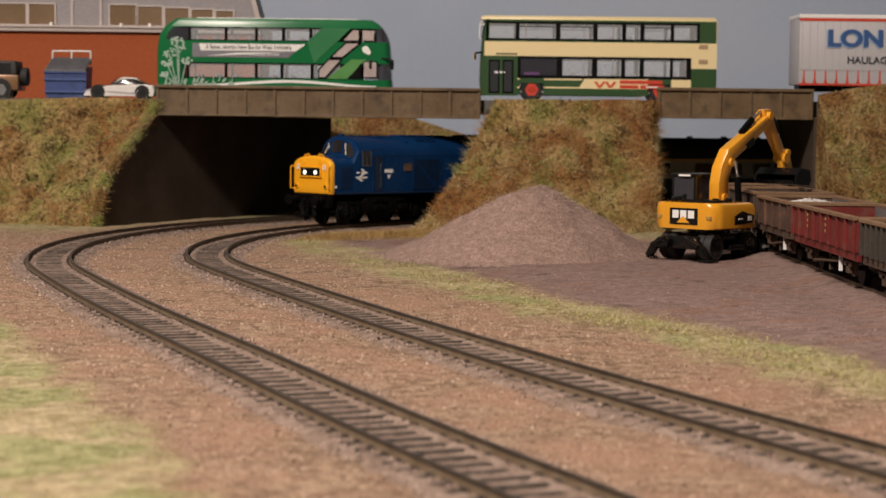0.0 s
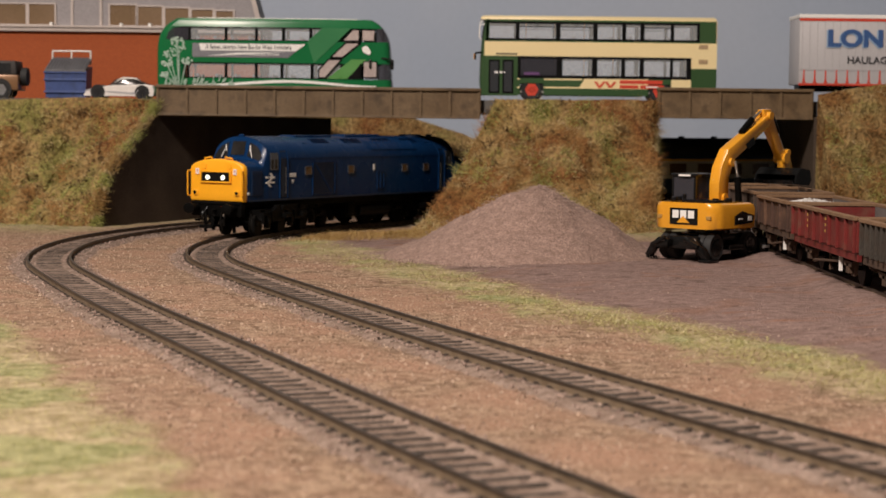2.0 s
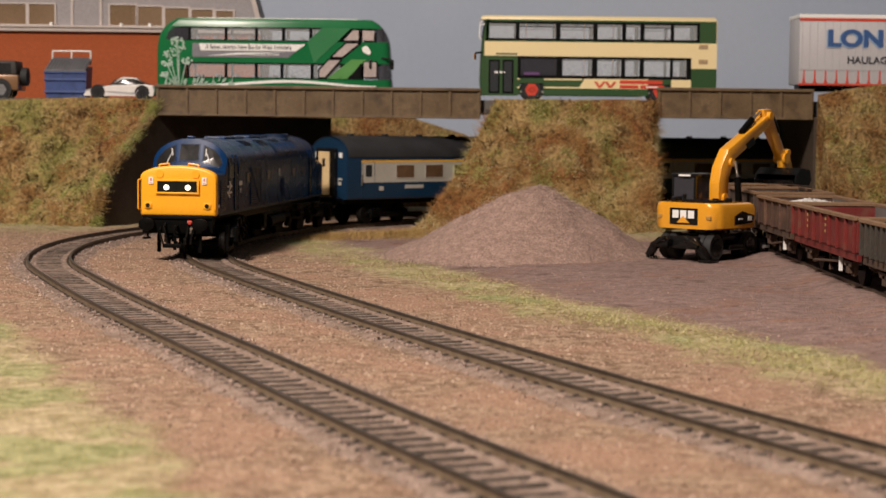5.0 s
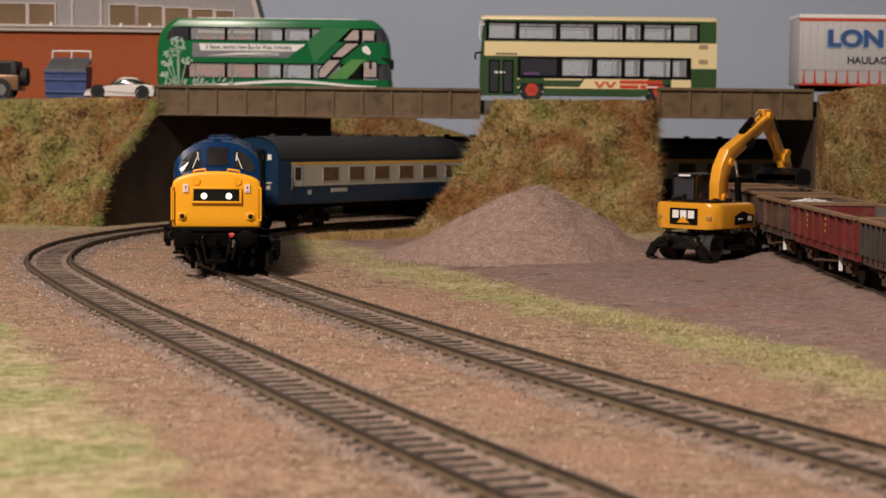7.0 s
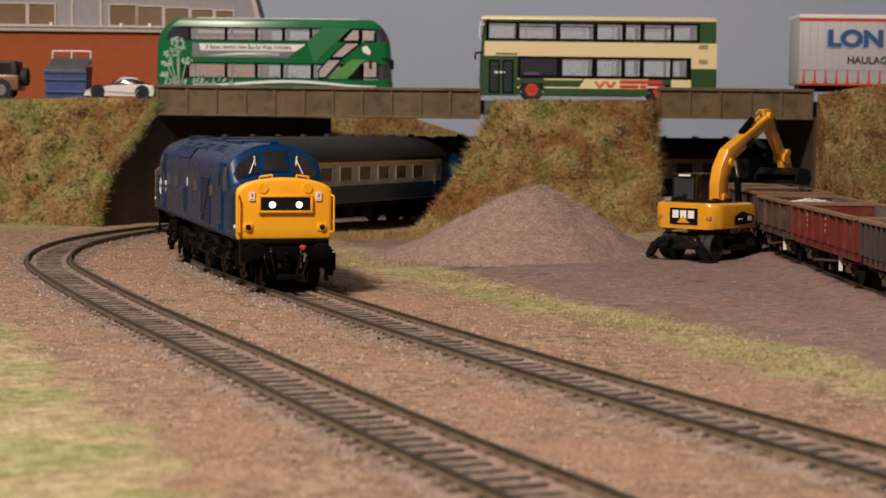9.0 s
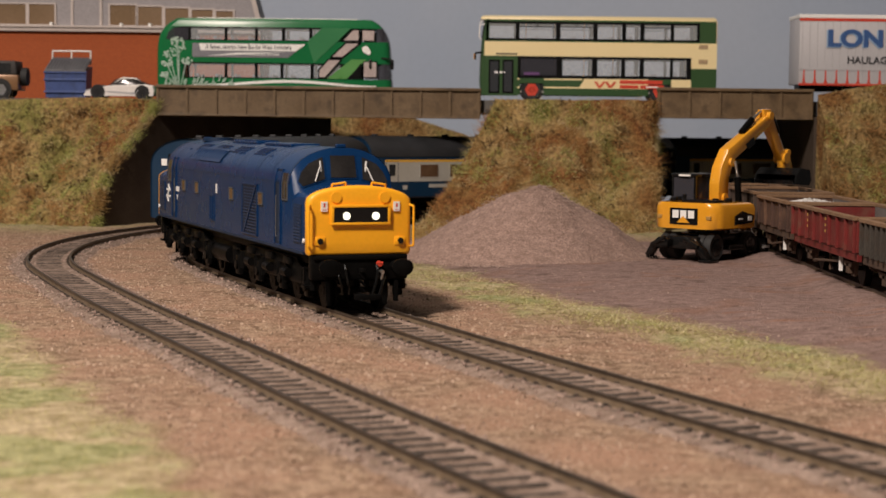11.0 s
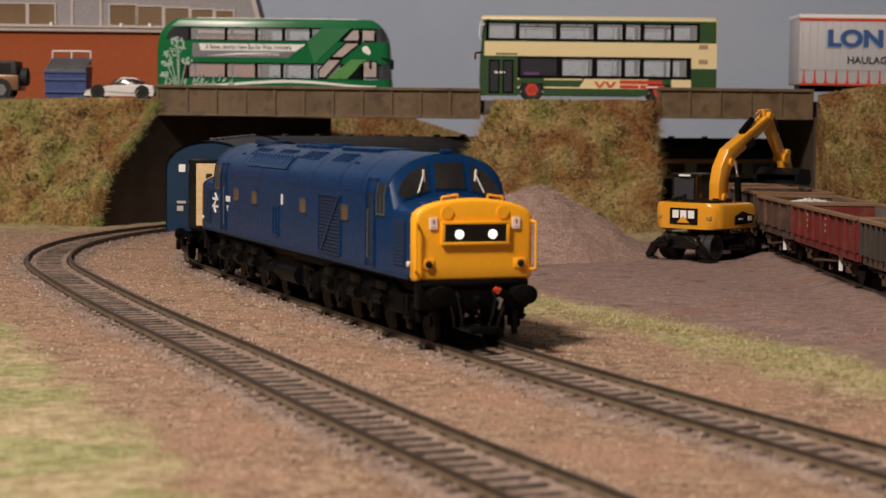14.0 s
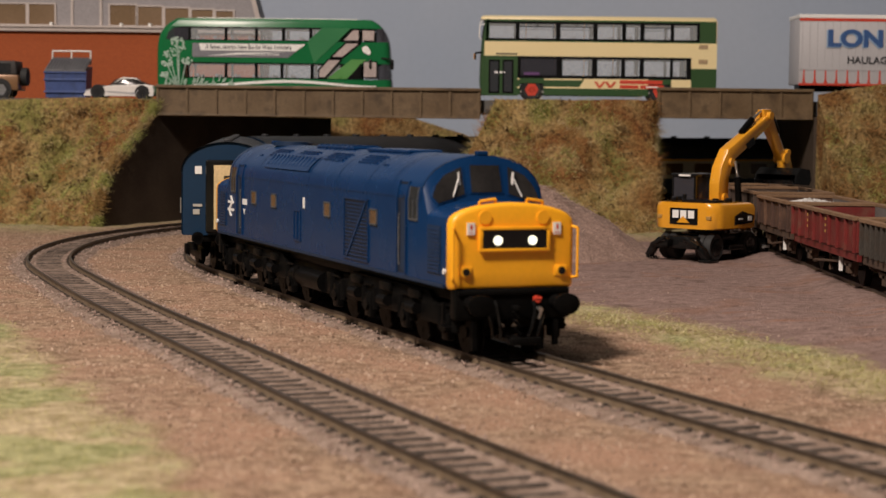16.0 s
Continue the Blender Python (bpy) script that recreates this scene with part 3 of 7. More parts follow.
def wall_edge_grass():
    """Tufts that hang over the sloping edge of the retaining wall."""
    lists = [([], []) for _ in BANK_TONES]
    for _ in range(3600):
        z = rng.uniform(-3, 69)
        p = Vector((float(np.interp(z, WING_Z, WING_X)), float(np.interp(z, WING_Z, WING_Y)), z)) + Vector((rng.normal(-2.0, 2.0), rng.normal(0, 1.5), rng.normal(0.5, 1.2)))
        q = noise.noise(p * 0.07)
        v, f = lists[1 if q < -0.1 else 2 if q < 0.1 else 0]
        d = (Vector((0.75, -0.45, 0.1)) + Vector(rng.normal(0, 0.55, 3))).normalized()
        h = rng.uniform(1.5, 4.5) * (0.7 + 0.8 * abs(q))
        w = d.orthogonal().normalized() * 0.17
        w2 = d.cross(w)
        i = len(v)
        v += [tuple(p + w), tuple(p - w * 0.5 + w2 * 0.8), tuple(p - w * 0.5 - w2 * 0.8), tuple(p + d * h)]
        f += [(i, i + 1, i + 3), (i + 1, i + 2, i + 3), (i + 2, i, i + 3)]
    for (v, f), (m, label) in zip(lists, BANK_TONES):
        if v:
            pieces_mesh("bank_grass", v, f, m, label + " hanging over the wall edge", "grass")


wall_edge_grass()


def twigs():
    v, f = [], []
    for sp, n in ((spots, 600), (spots_l, 1000), (spots_r, 300)):
        for a, b, c in (sp[i] for i in rng.integers(0, len(sp), n // 5)):
            for _ in range(int(rng.integers(1, 11))):
                d = Vector(rng.normal(0, 1, 3)).normalized() * rng.uniform(0.9, 3.2)
                p = a + Vector((rng.normal(0, 1.6), -1.6, 0.8 + rng.normal(0, 1.2)))
                w = d.orthogonal().normalized() * 0.34
                w2 = d.cross(w).normalized() * 0.34
                q = len(v)
                v += [tuple(p + w), tuple(p - w + w2), tuple(p - w - w2), tuple(p + d)]
                f += [(q, q + 1, q + 3), (q + 1, q + 2, q + 3), (q + 2, q, q + 3)]
    pieces_mesh("twigs", v, f, LITTER, "dark twigs and specks caught in the bank scatter", "litter")


twigs()


# ---- the gravel heap in the yard ----
def build_heap():
    bm = bmesh.new()
    cx, cy, n, rings = 38.5, 800.0, 72, 26
    top = bm.verts.new((cx + 4, cy, 31.4))
    prev, spots_h = None, []
    for r in range(1, rings + 1):
        t = r / rings
        ring = []
        for k in range(n):
            a = 2 * math.pi * k / n
            rad = (60 + 4 * math.sin(a * 2 + 0.6) + 2 * math.sin(a * 3) + 5 * max(0.0, -math.cos(a))) * t ** 1.05
            x, y = cx + rad * math.cos(a) + 4 * (1 - t), cy + rad * 0.9 * math.sin(a)
            h = 38.0 * (1 - t) ** 1.04 - 4.0 * math.exp(-(t / 0.17) ** 2) - 2.6
            h += 1.5 * noise.noise(Vector((x * 0.06, y * 0.06, 2))) + 0.8 * noise.noise(Vector((x * 0.14, y * 0.14, 7))) + 0.5 * noise.noise(Vector((x * 0.3, y * 0.3, 5)))
            ring.append(bm.verts.new((x, y, h - (3 if r == rings else 0))))
            spots_h.append((x, y, h))
        for k in range(n):
            j = (k + 1) % n
            bm.faces.new((prev[k], ring[k], ring[j], prev[j]) if prev else (top, ring[k], ring[j]))
        prev = ring
    bm.faces.new(prev[::-1])
    solid("spoil_mound", bm, GRAVEL, "conical heap of fine mauve-grey gravel in the yard", "gravel heap", smooth=60)
    v, f = [], []
    for x, y, h in spots_h:
        if y < cy + 20:
            for _ in range(7):
                stone(v, f, x + rng.normal(0, 1.6), y + rng.normal(0, 1.4), h + 0.05, 0.14 + 0.26 * rng.random() ** 2)
    for _ in range(5200):
        a, q = rng.uniform(0, 6.3), 57 + abs(rng.normal(0, 7.5))
        x, y = cx + q * math.cos(a), cy + q * 0.9 * math.sin(a)
        if y < cy + 10:
            stone(v, f, x, y, ground_height(x, y) + 1.6, 0.18 + 0.4 * rng.random() ** 2)
    pieces_mesh("gravel", v, f, GREY_STONES, "loose grains on the gravel heap", "gravel")


build_heap()


# ---- bridges, walls, road and backboard ----
def girder(x0, x1, yf, label, ribs, lift=0.0):
    root = thing("bridge_girder", label, "bridge", at(0, 0, lift), group="plate girders of the road bridges")
    bm = bmesh.new()
    box(bm, x0, x1, yf, yf + 4, 61.2, 77.0)
    part("web_plate", bm, GIRDER, root)
    bm = bmesh.new()
    box(bm, x0 - 0.4, x1 + 0.4, yf - 1.8, yf + 5, 76.6, 78.4, 0.3)
    part("top_flange", bm, GIRDER, root)
    bm = bmesh.new()
    box(bm, x0, x1, yf - 1.4, yf + 5, 60.4, 61.6, 0.2)
    part("bottom_flange", bm, GIRDER, root)
    first = None
    n = ribs
    for i in range(n + 1):
        x = lerp(x0 + 0.8, x1 - 0.8, i / n)
        if first is None:
            bm = bmesh.new()
            box(bm, -0.55, 0.55, -1.1, 0.2, 61.5, 76.8, 0.15)
            box(bm, -1.0, 1.0, -0.4, 0.2, 61.5, 76.8)
            first = part("stiffener", bm, GIRDER, root, m=at(x, yf, 0))
        else:
            again(first, at(x, yf, 0))
    return root


girder(-169, 21, 1056, "long grimy brown plate girder with vertical ribs over the main tracks", 11)
girder(125, 216, 1056, "short grimy brown plate girder over the siding", 5, 1.8)


def structure(name, bm, material, label, category):
    return solid(name, bm, material, label, category, kind="structure")


# the deck's unseen rear part is added to shade the far slope
bm = bmesh.new()
prism(bm, [(-440, 63), (440, 65), (440, 74.7), (-440, 68.1)], "y", 1061, 1292)
structure("road", bm, ROAD, "grey road deck carried over the tracks, with an unseen rear extension added for shade", "road")
bm = bmesh.new()
# the wing runs down to the ground in front of the bridge
loft(bm, [[(x, y, -6), (x - 3, y + 1.5, -6), (x - 3, y + 1.5, z), (x, y, z)] for x, y, z in [(a, b, c) for a, b, c in zip(WING_X[:5], WING_Y, WING_Z)] + [(-79, 1254, 60.2)]])
structure("abutment_wall", bm, CONCRETE, "dark sooty retaining wall under the bridge", "wall")
bm = bmesh.new()
box(bm, 217, 224, 1056, 1178, -6, 64)
structure("abutment_wall_siding", bm, CONCRETE, "dark brown abutment beside the siding", "wall")
bm = bmesh.new()
box(bm, -620, 760, 1425, 1432, -10, 420)
structure("backdrop", bm, SKY, "plain grey-blue painted sky board", "backdrop")


# ---- the train ----
BLUE = mat("locomotive_blue", (0.004, 0.026, 0.088), (0.005, 0.03, 0.098), 0.27, scale=60, fine=700, bump=0.0, vary=0.03, coat=0.02, spec=0.12)
YELLOW = mat("warning_yellow", (0.91, 0.415, 0.014), (0.93, 0.43, 0.018), 0.4, scale=50, bump=0.02, vary=0.03, coat=0.15)
BLACK = mat("underframe_black", (0.0035, 0.0035, 0.0035), (0.006, 0.0057, 0.0055), 0.36, scale=200, bump=0.1, spec=0.03)
GLOSS_BLACK = mat("gloss_black", (0.006, 0.006, 0.006), (0.009, 0.009, 0.009), 0.14, bump=0.0, spec=0.35)
TYRE = mat("wheel_steel", (0.006, 0.0055, 0.005), (0.010, 0.009, 0.008), 0.4, 0.0, spec=0.04)
DARK_GLASS = mat("dark_glazing", (0.02, 0.022, 0.024), (0.03, 0.03, 0.03), 0.12, bump=0.0, coat=0.4)
CAB_GLASS = mat("cab_glazing", (0.018, 0.017, 0.017), (0.028, 0.026, 0.025), 0.14, bump=0.0, spec=0.2)
BROWN_GLASS = mat("brown_lit_glazing", (0.10, 0.055, 0.03), (0.14, 0.08, 0.045), 0.2, bump=0.0)
WHITE = mat("white_paint", (0.78, 0.77, 0.74), (0.8, 0.79, 0.76), 0.5, bump=0.02, vary=0.03)
SILVER = mat("bright_metal", (0.6, 0.58, 0.55), None, 0.3, 0.9, bump=0.0)
RED = mat("red_paint", (0.55, 0.05, 0.025), (0.6, 0.06, 0.03), 0.45, bump=0.02)
LIT = mat("lit_headlight", (0.9, 0.9, 0.8), None, 0.4, bump=0.0, emit=(1.0, 0.97, 0.74, 1.6))
ROOF_GREY = mat("coach_roof_grey", (0.017, 0.018, 0.020), (0.024, 0.025, 0.028), 0.6, scale=80)
COACH_GREY = mat("coach_band_grey", (0.42, 0.40, 0.35), (0.46, 0.44, 0.39), 0.5, scale=60, bump=0.03, vary=0.05)
COACH_BLUE = mat("coach_blue", (0.005, 0.026, 0.062), (0.006, 0.03, 0.07), 0.38, scale=60, bump=0.03, vary=0.05)
CREAM = mat("cream_gangway", (0.62, 0.47, 0.24), (0.66, 0.5, 0.27), 0.6)
ORANGE_LINE = mat("orange_yellow_line", (0.75, 0.42, 0.06), None, 0.5)

LOCO_LEN, HALF_W, CANT, CROWN, SILL = 235.0, 16.9, 38.3, 50.0, 17.0


def ring(x, hw=HALF_W, sill=SILL, cant=CANT, top=CROWN, n=14):
    """A body section: flat sides, arched roof."""
    pts = [(x, -hw + 0.6, sill), (x, hw - 0.6, sill), (x, hw, sill + 0.8)]
    for i in range(n + 1):
        a = math.pi * i / n
        pts.append((x, hw * math.cos(a), cant + (top - cant) * max(0.0, math.sin(a)) ** 0.92))
    pts.append((x, -hw, sill + 0.8))
    return pts


def roof_z(y, hw=HALF_W, cant=CANT, top=CROWN):
    return cant + (top - cant) * math.sqrt(max(0.0, 1 - (y / hw) ** 2)) ** 0.92


def side_y(z, hw=HALF_W, cant=CANT, top=CROWN):
    if z <= cant:
        return hw
    return hw * math.sqrt(max(0.0, 1 - ((z - cant) / (top - cant)) ** 2.17))


def side_plate(bm, pts, side, lift=0.12, thick=0.5, hw=HALF_W, cant=CANT, top=CROWN):
    """A thin plate on the body side, outline in x, z."""
    out = [bm.verts.new((x, side * (side_y(z, hw, cant, top) + lift), z)) for x, z in pts]
    inn = [bm.verts.new((x, side * (side_y(z, hw, cant, top) + lift - thick), z)) for x, z in pts]
    fs = [bm.faces.new(out), bm.faces.new(inn)]
    for i in range(len(pts)):
        j = (i + 1) % len(pts)
        fs.append(bm.faces.new((out[i], out[j], inn[j], inn[i])))
    bmesh.ops.recalc_face_normals(bm, faces=fs)


def rect(x0, x1, z0, z1):
    return [(x0, z0), (x1, z0), (x1, z1), (x0, z1)]


def frame_plate(bm, x0, x1, z0, z1, side, w=0.5, lift=0.3, **k):
    for r in (rect(x0, x1, z0, z0 + w), rect(x0, x1, z1 - w, z1), rect(x0, x0 + w, z0, z1), rect(x1 - w, x1, z0, z1)):
        side_plate(bm, r, side, lift, 0.5, **k)


def screen_x(y, z):
    """Along the raked cab front."""
    lo, hi = roof_z(y, 16.8, 33.4, 38.4), roof_z(y)
    return -17 - 3.6 * min(1.0, max(0.0, (z - lo) / (hi - lo)))


def pane_on_screen(bm, pts, lift=0.3, thick=0.5):
    n = 6
    # fan of the outline, finely cut so that it follows the curved front
    cy, cz = sum(p[0] for p in pts) / len(pts), sum(p[1] for p in pts) / len(pts)
    rim = []
    for (a, b), (c, d) in zip(pts, pts[1:] + pts[:1]):
        rim += [(lerp(a, c, i / n), lerp(b, d, i / n)) for i in range(n)]
    o = [bm.verts.new((screen_x(y, z) + lift, y, z + lift * 0.5)) for y, z in rim]
    q = [bm.verts.new((screen_x(y, z) + lift - thick, y, z)) for y, z in rim]
    c = bm.verts.new((screen_x(cy, cz) + lift, cy, cz + lift * 0.5))
    for i in range(len(rim)):
        j = (i + 1) % len(rim)
        bm.faces.new((c, o[i], o[j]))
        bm.faces.new((o[i], q[i], q[j], o[j]))


def inset(pts, k):
    cy, cz = sum(p[0] for p in pts) / len(pts), sum(p[1] for p in pts) / len(pts)
    return [(cy + (y - cy) * k, cz + (z - cz) * k) for y, z in pts]


def double_arrow(bm, x, z, w, side):
    """The railway's mark as plain bars: two lines with barbs, one pointing each way."""
    for k in (-1, 1):
        side_plate(bm, rect(x - w, x + w, z + k * 1.35 - 0.45, z + k * 1.35 + 0.45), side, 0.2)
        barb = [(0.3, 3.6), (-0.2, 3.6), (-0.85, 1.35), (-0.35, 1.35)]
        side_plate(bm, [(x + k * side * u * w, z + k * v) for u, v in barb], side, 0.22)
    side_plate(bm, [(x + side * u * w, z + v) for u, v in ((-0.75, 1.2), (-0.2, 1.2), (0.75, -1.2), (0.2, -1.2))], side, 0.24)


def wheelset(parent, x, r, gauge=8.8):
    bm = bmesh.new()
    for s in (-1, 1):
        rod(bm, (0, s * (gauge - 1.6), 0), (0, s * (gauge - 1.0), 0), r + 0.8, 24)
        rod(bm, (0, s * (gauge - 1.0), 0), (0, s * (gauge + 0.9), 0), r, 24)
        rod(bm, (0, s * (gauge + 0.9), 0), (0, s * (gauge + 1.3), 0), r * 0.25, 10)
        for k in range(4):
            a = k * 1.57
            rod(bm, (r * 0.62 * math.cos(a), s * (gauge + 0.8), r * 0.62 * math.sin(a)), (r * 0.62 * math.cos(a), s * (gauge + 1.0), r * 0.62 * math.sin(a)), r * 0.13, 6)
    rod(bm, (0, -gauge, 0), (0, gauge, 0), 1.0, 8)
    return part("wheelset", bm, TYRE, parent, "dark steel wheels on an axle", smooth=30, m=at(x, 0, r))


def loco_bogie(root, cx, flip):
    """A long eight-wheeled outside-framed bogie; its leading axle is at the nose end."""
    bm = bmesh.new()
    ax = [44, 15, -14, -42] if not flip else [-44, -15, 14, 42]
    for s in (-1, 1):
        y0, y1 = sorted((s * 12.2, s * 14.6))
        prism(bm, [(-50, 8), (-47, 11.5), (-34, 12.5), (-30, 15), (30, 15), (34, 12.5), (47, 11.5), (50, 8), (46, 6.8), (-46, 6.8)], "y", y0, y1, 0.3)
        for a in ax:
            z0, z1 = 3.6, 10.4
            yy = sorted((s * 13.6, s * 15.6))
            box(bm, a - 2.4, a + 2.4, yy[0], yy[1], z0, z1, 0.4)
            rod(bm, (a, s * 15.4, 7), (a, s * 16.3, 7), 1.7, 12)
            for k in (-4.6, 4.6):
                rod(bm, (a + k, s * 14.6, 6), (a + k, s * 14.6, 12), 1.1, 8)
            yb = sorted((s * 10.6, s * 11.8))
            box(bm, a + 7.4, a + 8.9, yb[0], yb[1], 2.5, 9)
            rod(bm, (a - 3, s * 15.2, 12.6), (a + 3, s * 15.2, 12.6), 0.35, 6)
        for k in (-24, 0, 22):
            yy = sorted((s * 14.4, s * 15.8))
            box(bm, k - 4, k + 4, yy[0], yy[1], 12.2, 14.6, 0.3)
            rod(bm, (k - 3, s * 15.8, 9.6), (k + 3, s * 15.8, 9.6), 1.5, 10)
    box(bm, -46, 46, -11.8, 11.8, 8.5, 13)
    b = part("bogie", bm, BLACK, root, "black outside-framed bogie", smooth=30, m=at(cx, 0, 0))
    sets = [(wheelset(b, a, 5.4 if i == 0 else 6.8), a, 5.4 if i == 0 else 6.8) for i, a in enumerate(ax)]
    return b, sets


def nose_end(root, turn):
    """All that one yellow nose carries, in its own space with the face at x = 0."""
    T = Matrix() if not turn else Matrix.Translation((-LOCO_LEN * MM, 0, 0)) @ pose(0, 0, 0, 0, 0, 180)

    def add(name, bm, material, label="", smooth=0.0, parent=root):
        return part(name, bm, material, parent, label, smooth, T if parent is root else None)

    bm = bmesh.new()
    rs = []
    for x, i in ((-2.6, 0.0), (-1.0, 0.03), (-0.3, 0.25), (0.1, 0.7), (0.3, 1.6), (0.4, 9.0)):
        rs.append([(x, y * (16.85 - i) / 16.85, lerp(z, 27, i / 16.85 * (0.8 if i > 2 else 1.0))) for _, y, z in ring(x, 16.85, SILL, 33.4, 38.6)])
    loft(bm, rs)
    panel = add("nose_panel", bm, YELLOW, "bright yellow warning panel nose", 40)
    bm = bmesh.new()
    prism(bm, [(-9.6, 26.4), (9.6, 26.4), (9.6, 32.6), (-9.6, 32.6)], "x", 0.2, 1.1, 0.4)
    for a, b, c, d in ((-9.6, 9.6, 26.4, 27.2), (-9.6, 9.6, 31.8, 32.6), (-9.6, -8.7, 27.2, 31.8), (8.7, 9.6, 27.2, 31.8)):
        box(bm, 1.0, 1.5, a, b, c, d, 0.15)
    add("headcode_box", bm, YELLOW, "yellow headcode box", 40)
    bm = bmesh.new()
    box(bm, 1.0, 1.3, -8.7, 8.7, 27.2, 31.8)
    add("headcode_glass", bm, GLOSS_BLACK, "black headcode panel")
    for y in (-4.9, 4.9):
        bm = bmesh.new()
        rod(bm, (1.2, y * 0.96, 29.2), (1.6, y * 0.96, 29.2), 1.18, 24)
        add("headlight", bm, LIT, "lit round white marker light")
        bm = bmesh.new()
        rod(bm, (0.2, y * 1.6, 34.9), (0.75, y * 1.6, 34.9), 1.7, 20)
        add("blanking_disc", bm, YELLOW, smooth=30)
    for s in (-1, 1):
        y = s * 11.7
        bm = bmesh.new()
        box(bm, 0.2, 0.85, y - 1.0, y + 1.0, 30.6, 33.6)
        add("warning_label", bm, WHITE, "white label with red marking")
        bm = bmesh.new()
        box(bm, 0.7, 0.92, y - 0.25, y + 0.3, 31.9, 33.1)
        box(bm, 0.7, 0.92, y - 0.6, y + 0.6, 31.0, 31.2)
        add("label_bar", bm, RED)
        bm = bmesh.new()
        rod(bm, (0.2, s * 13.0, 21.4), (1.1, s * 13.0, 21.4), 1.35, 18)
        box(bm, 0.1, 0.7, s * 13.0 - 1.8, s * 13.0 + 1.8, 20.0, 22.8, 0.3)
        add("tail_lamp", bm, YELLOW, smooth=30)
        bm = bmesh.new()
        rod(bm, (1.0, s * 13.0, 21.4), (1.3, s * 13.0, 21.4), 0.95, 14)
        add("lamp_lens", bm, GLOSS_BLACK)
        # grab rails at the corners and over the nose
        bm = bmesh.new()
        pts = [(-0.2, s * 16.2, 19.6), (2.0, s * 16.9, 19.9), (2.0, s * 16.9, 32.2), (-0.2, s * 16.2, 32.6)]
        for a, b in zip(pts, pts[1:]):
            rod(bm, a, b, 0.36, 8)
        if turn:
            bm.free()
        else:
            add("grab_rail", bm, YELLOW)
        bm = bmesh.new()
        pts = [(-2.0, s * 4.3, 37.8), (-1.4, s * 4.3, 39.4), (-1.4, s * 8.6, 38.8), (-2.0, s * 8.6, 37.2)]
        for a, b in zip(pts, pts[1:]):
            rod(bm, a, b, 0.38, 8)
        add("top_handle", bm, YELLOW)
        # buffers
        bm = bmesh.new()
        rod(bm, (-2, s * 11.6, 13.6), (4.2, s * 11.6, 13.6), 1.9, 14)
        rod(bm, (4.2, s * 11.6, 13.6), (6.8, s * 11.6, 13.6), 1.2, 12)
        prism(bm, [(s * 11.6 + 3.6 * math.cos(k * math.pi / 10) * (1 if abs(math.cos(k * math.pi / 10)) < 0.9 else 0.97), 13.6 + 2.7 * math.sin(k * math.pi / 10)) for k in range(20)], "x", 6.8, 8.0, 0.2)
        add("buffer", bm, BLACK, "black oval buffer", 40)
        # hoses
        for q, top in ((5.2, 14), (7.4, 12)):
            bm = bmesh.new()
            pp = [(1.0, s * q, top), (2.6, s * q, top - 1.5), (2.8, s * (q - 0.8), 8), (1.8, s * (q - 1.4), 5)]
            for a, b in zip(pp, pp[1:]):
                rod(bm, a, b, 0.45, 8)
            add("brake_hose", bm, GLOSS_BLACK, smooth=30)
    bm = bmesh.new()
    box(bm, -3.2, 0.6, -15.6, 15.6, 9.4, 17.2, 0.5)
    box(bm, 0.4, 1.2, -15.0, 15.0, 15.6, 16.8, 0.2)
    add("buffer_beam", bm, BLACK, "black buffer beam", 30)
    bm = bmesh.new()
    box(bm, 0.4, 4.2, -0.6, 0.6, 11.8, 13.0, 0.2)
    for k in range(3):
        rod(bm, (2.6 + 0.5 * k, -0.9, 11.5 - 2.0 * k), (2.6 + 0.5 * k, 0.9, 9.6 - 2.0 * k), 0.4, 8)
    box(bm, -4, 9.0, -0.9, 0.9, 4.2, 5.2, 0.2)
    box(bm, 7.6, 9.2, -4.2, 4.2, 3.8, 5.6, 0.3)
    add("coupling", bm, BLACK, "black hook and tension-lock coupling", 30)
    bm = bmesh.new()
    rod(bm, (1.4, 5.8, 14.4), (2.8, 5.8, 14.4), 0.9, 10)
    rod(bm, (2.4, 4.8, 14.6), (2.6, 6.8, 14.6), 0.45, 8)
    add("brake_tap", bm, RED, "small red brake tap")
    bm = bmesh.new()
    rod(bm, (1.4, 6.6, 12.2), (3.0, 6.6, 11.8), 0.6, 10)
    rod(bm, (2.6, 6.2, 9.6), (3.0, 6.6, 11.4), 0.35, 8)
    add("hose_valve", bm, SILVER, "bright hose valve")
    # guard irons and steps
    for s in (-1, 1):
        bm = bmesh.new()
        box(bm, -3.0, -2.2, s * 9 - 0.8, s * 9 + 0.8, 1.2, 9.6)
        add("guard_iron", bm, BLACK)
        bm = bmesh.new()
        box(bm, -8, -3.5, s * 15.5 - 1.2, s * 15.5 + 1.2, 6.6, 7.4)
        box(bm, -8, -7.2, s * 15.5 - 0.4, s * 15.5 + 0.4, 7, 13)
        add("cab_step", bm, BLACK)
    # windscreen
    for pts in ([(-4.7, 39.9), (4.7, 39.9), (4.5, 47.6), (-4.5, 47.6)], [(5.7, 39.6), (13.8, 37.0), (15.2, 38.8), (13.9, 42.0), (11.2, 45.0), (6.1, 47.3)], [(-5.7, 39.6), (-6.1, 47.3), (-11.2, 45.0), (-13.9, 42.0), (-15.2, 38.8), (-13.8, 37.0)]):
        bm = bmesh.new()
        pane_on_screen(bm, pts, 0.22)
        bmesh.ops.recalc_face_normals(bm, faces=bm.faces)
        fr = add("windscreen_frame", bm, BLUE)
        bm = bmesh.new()
        pane_on_screen(bm, inset(pts, 0.9), 0.36)
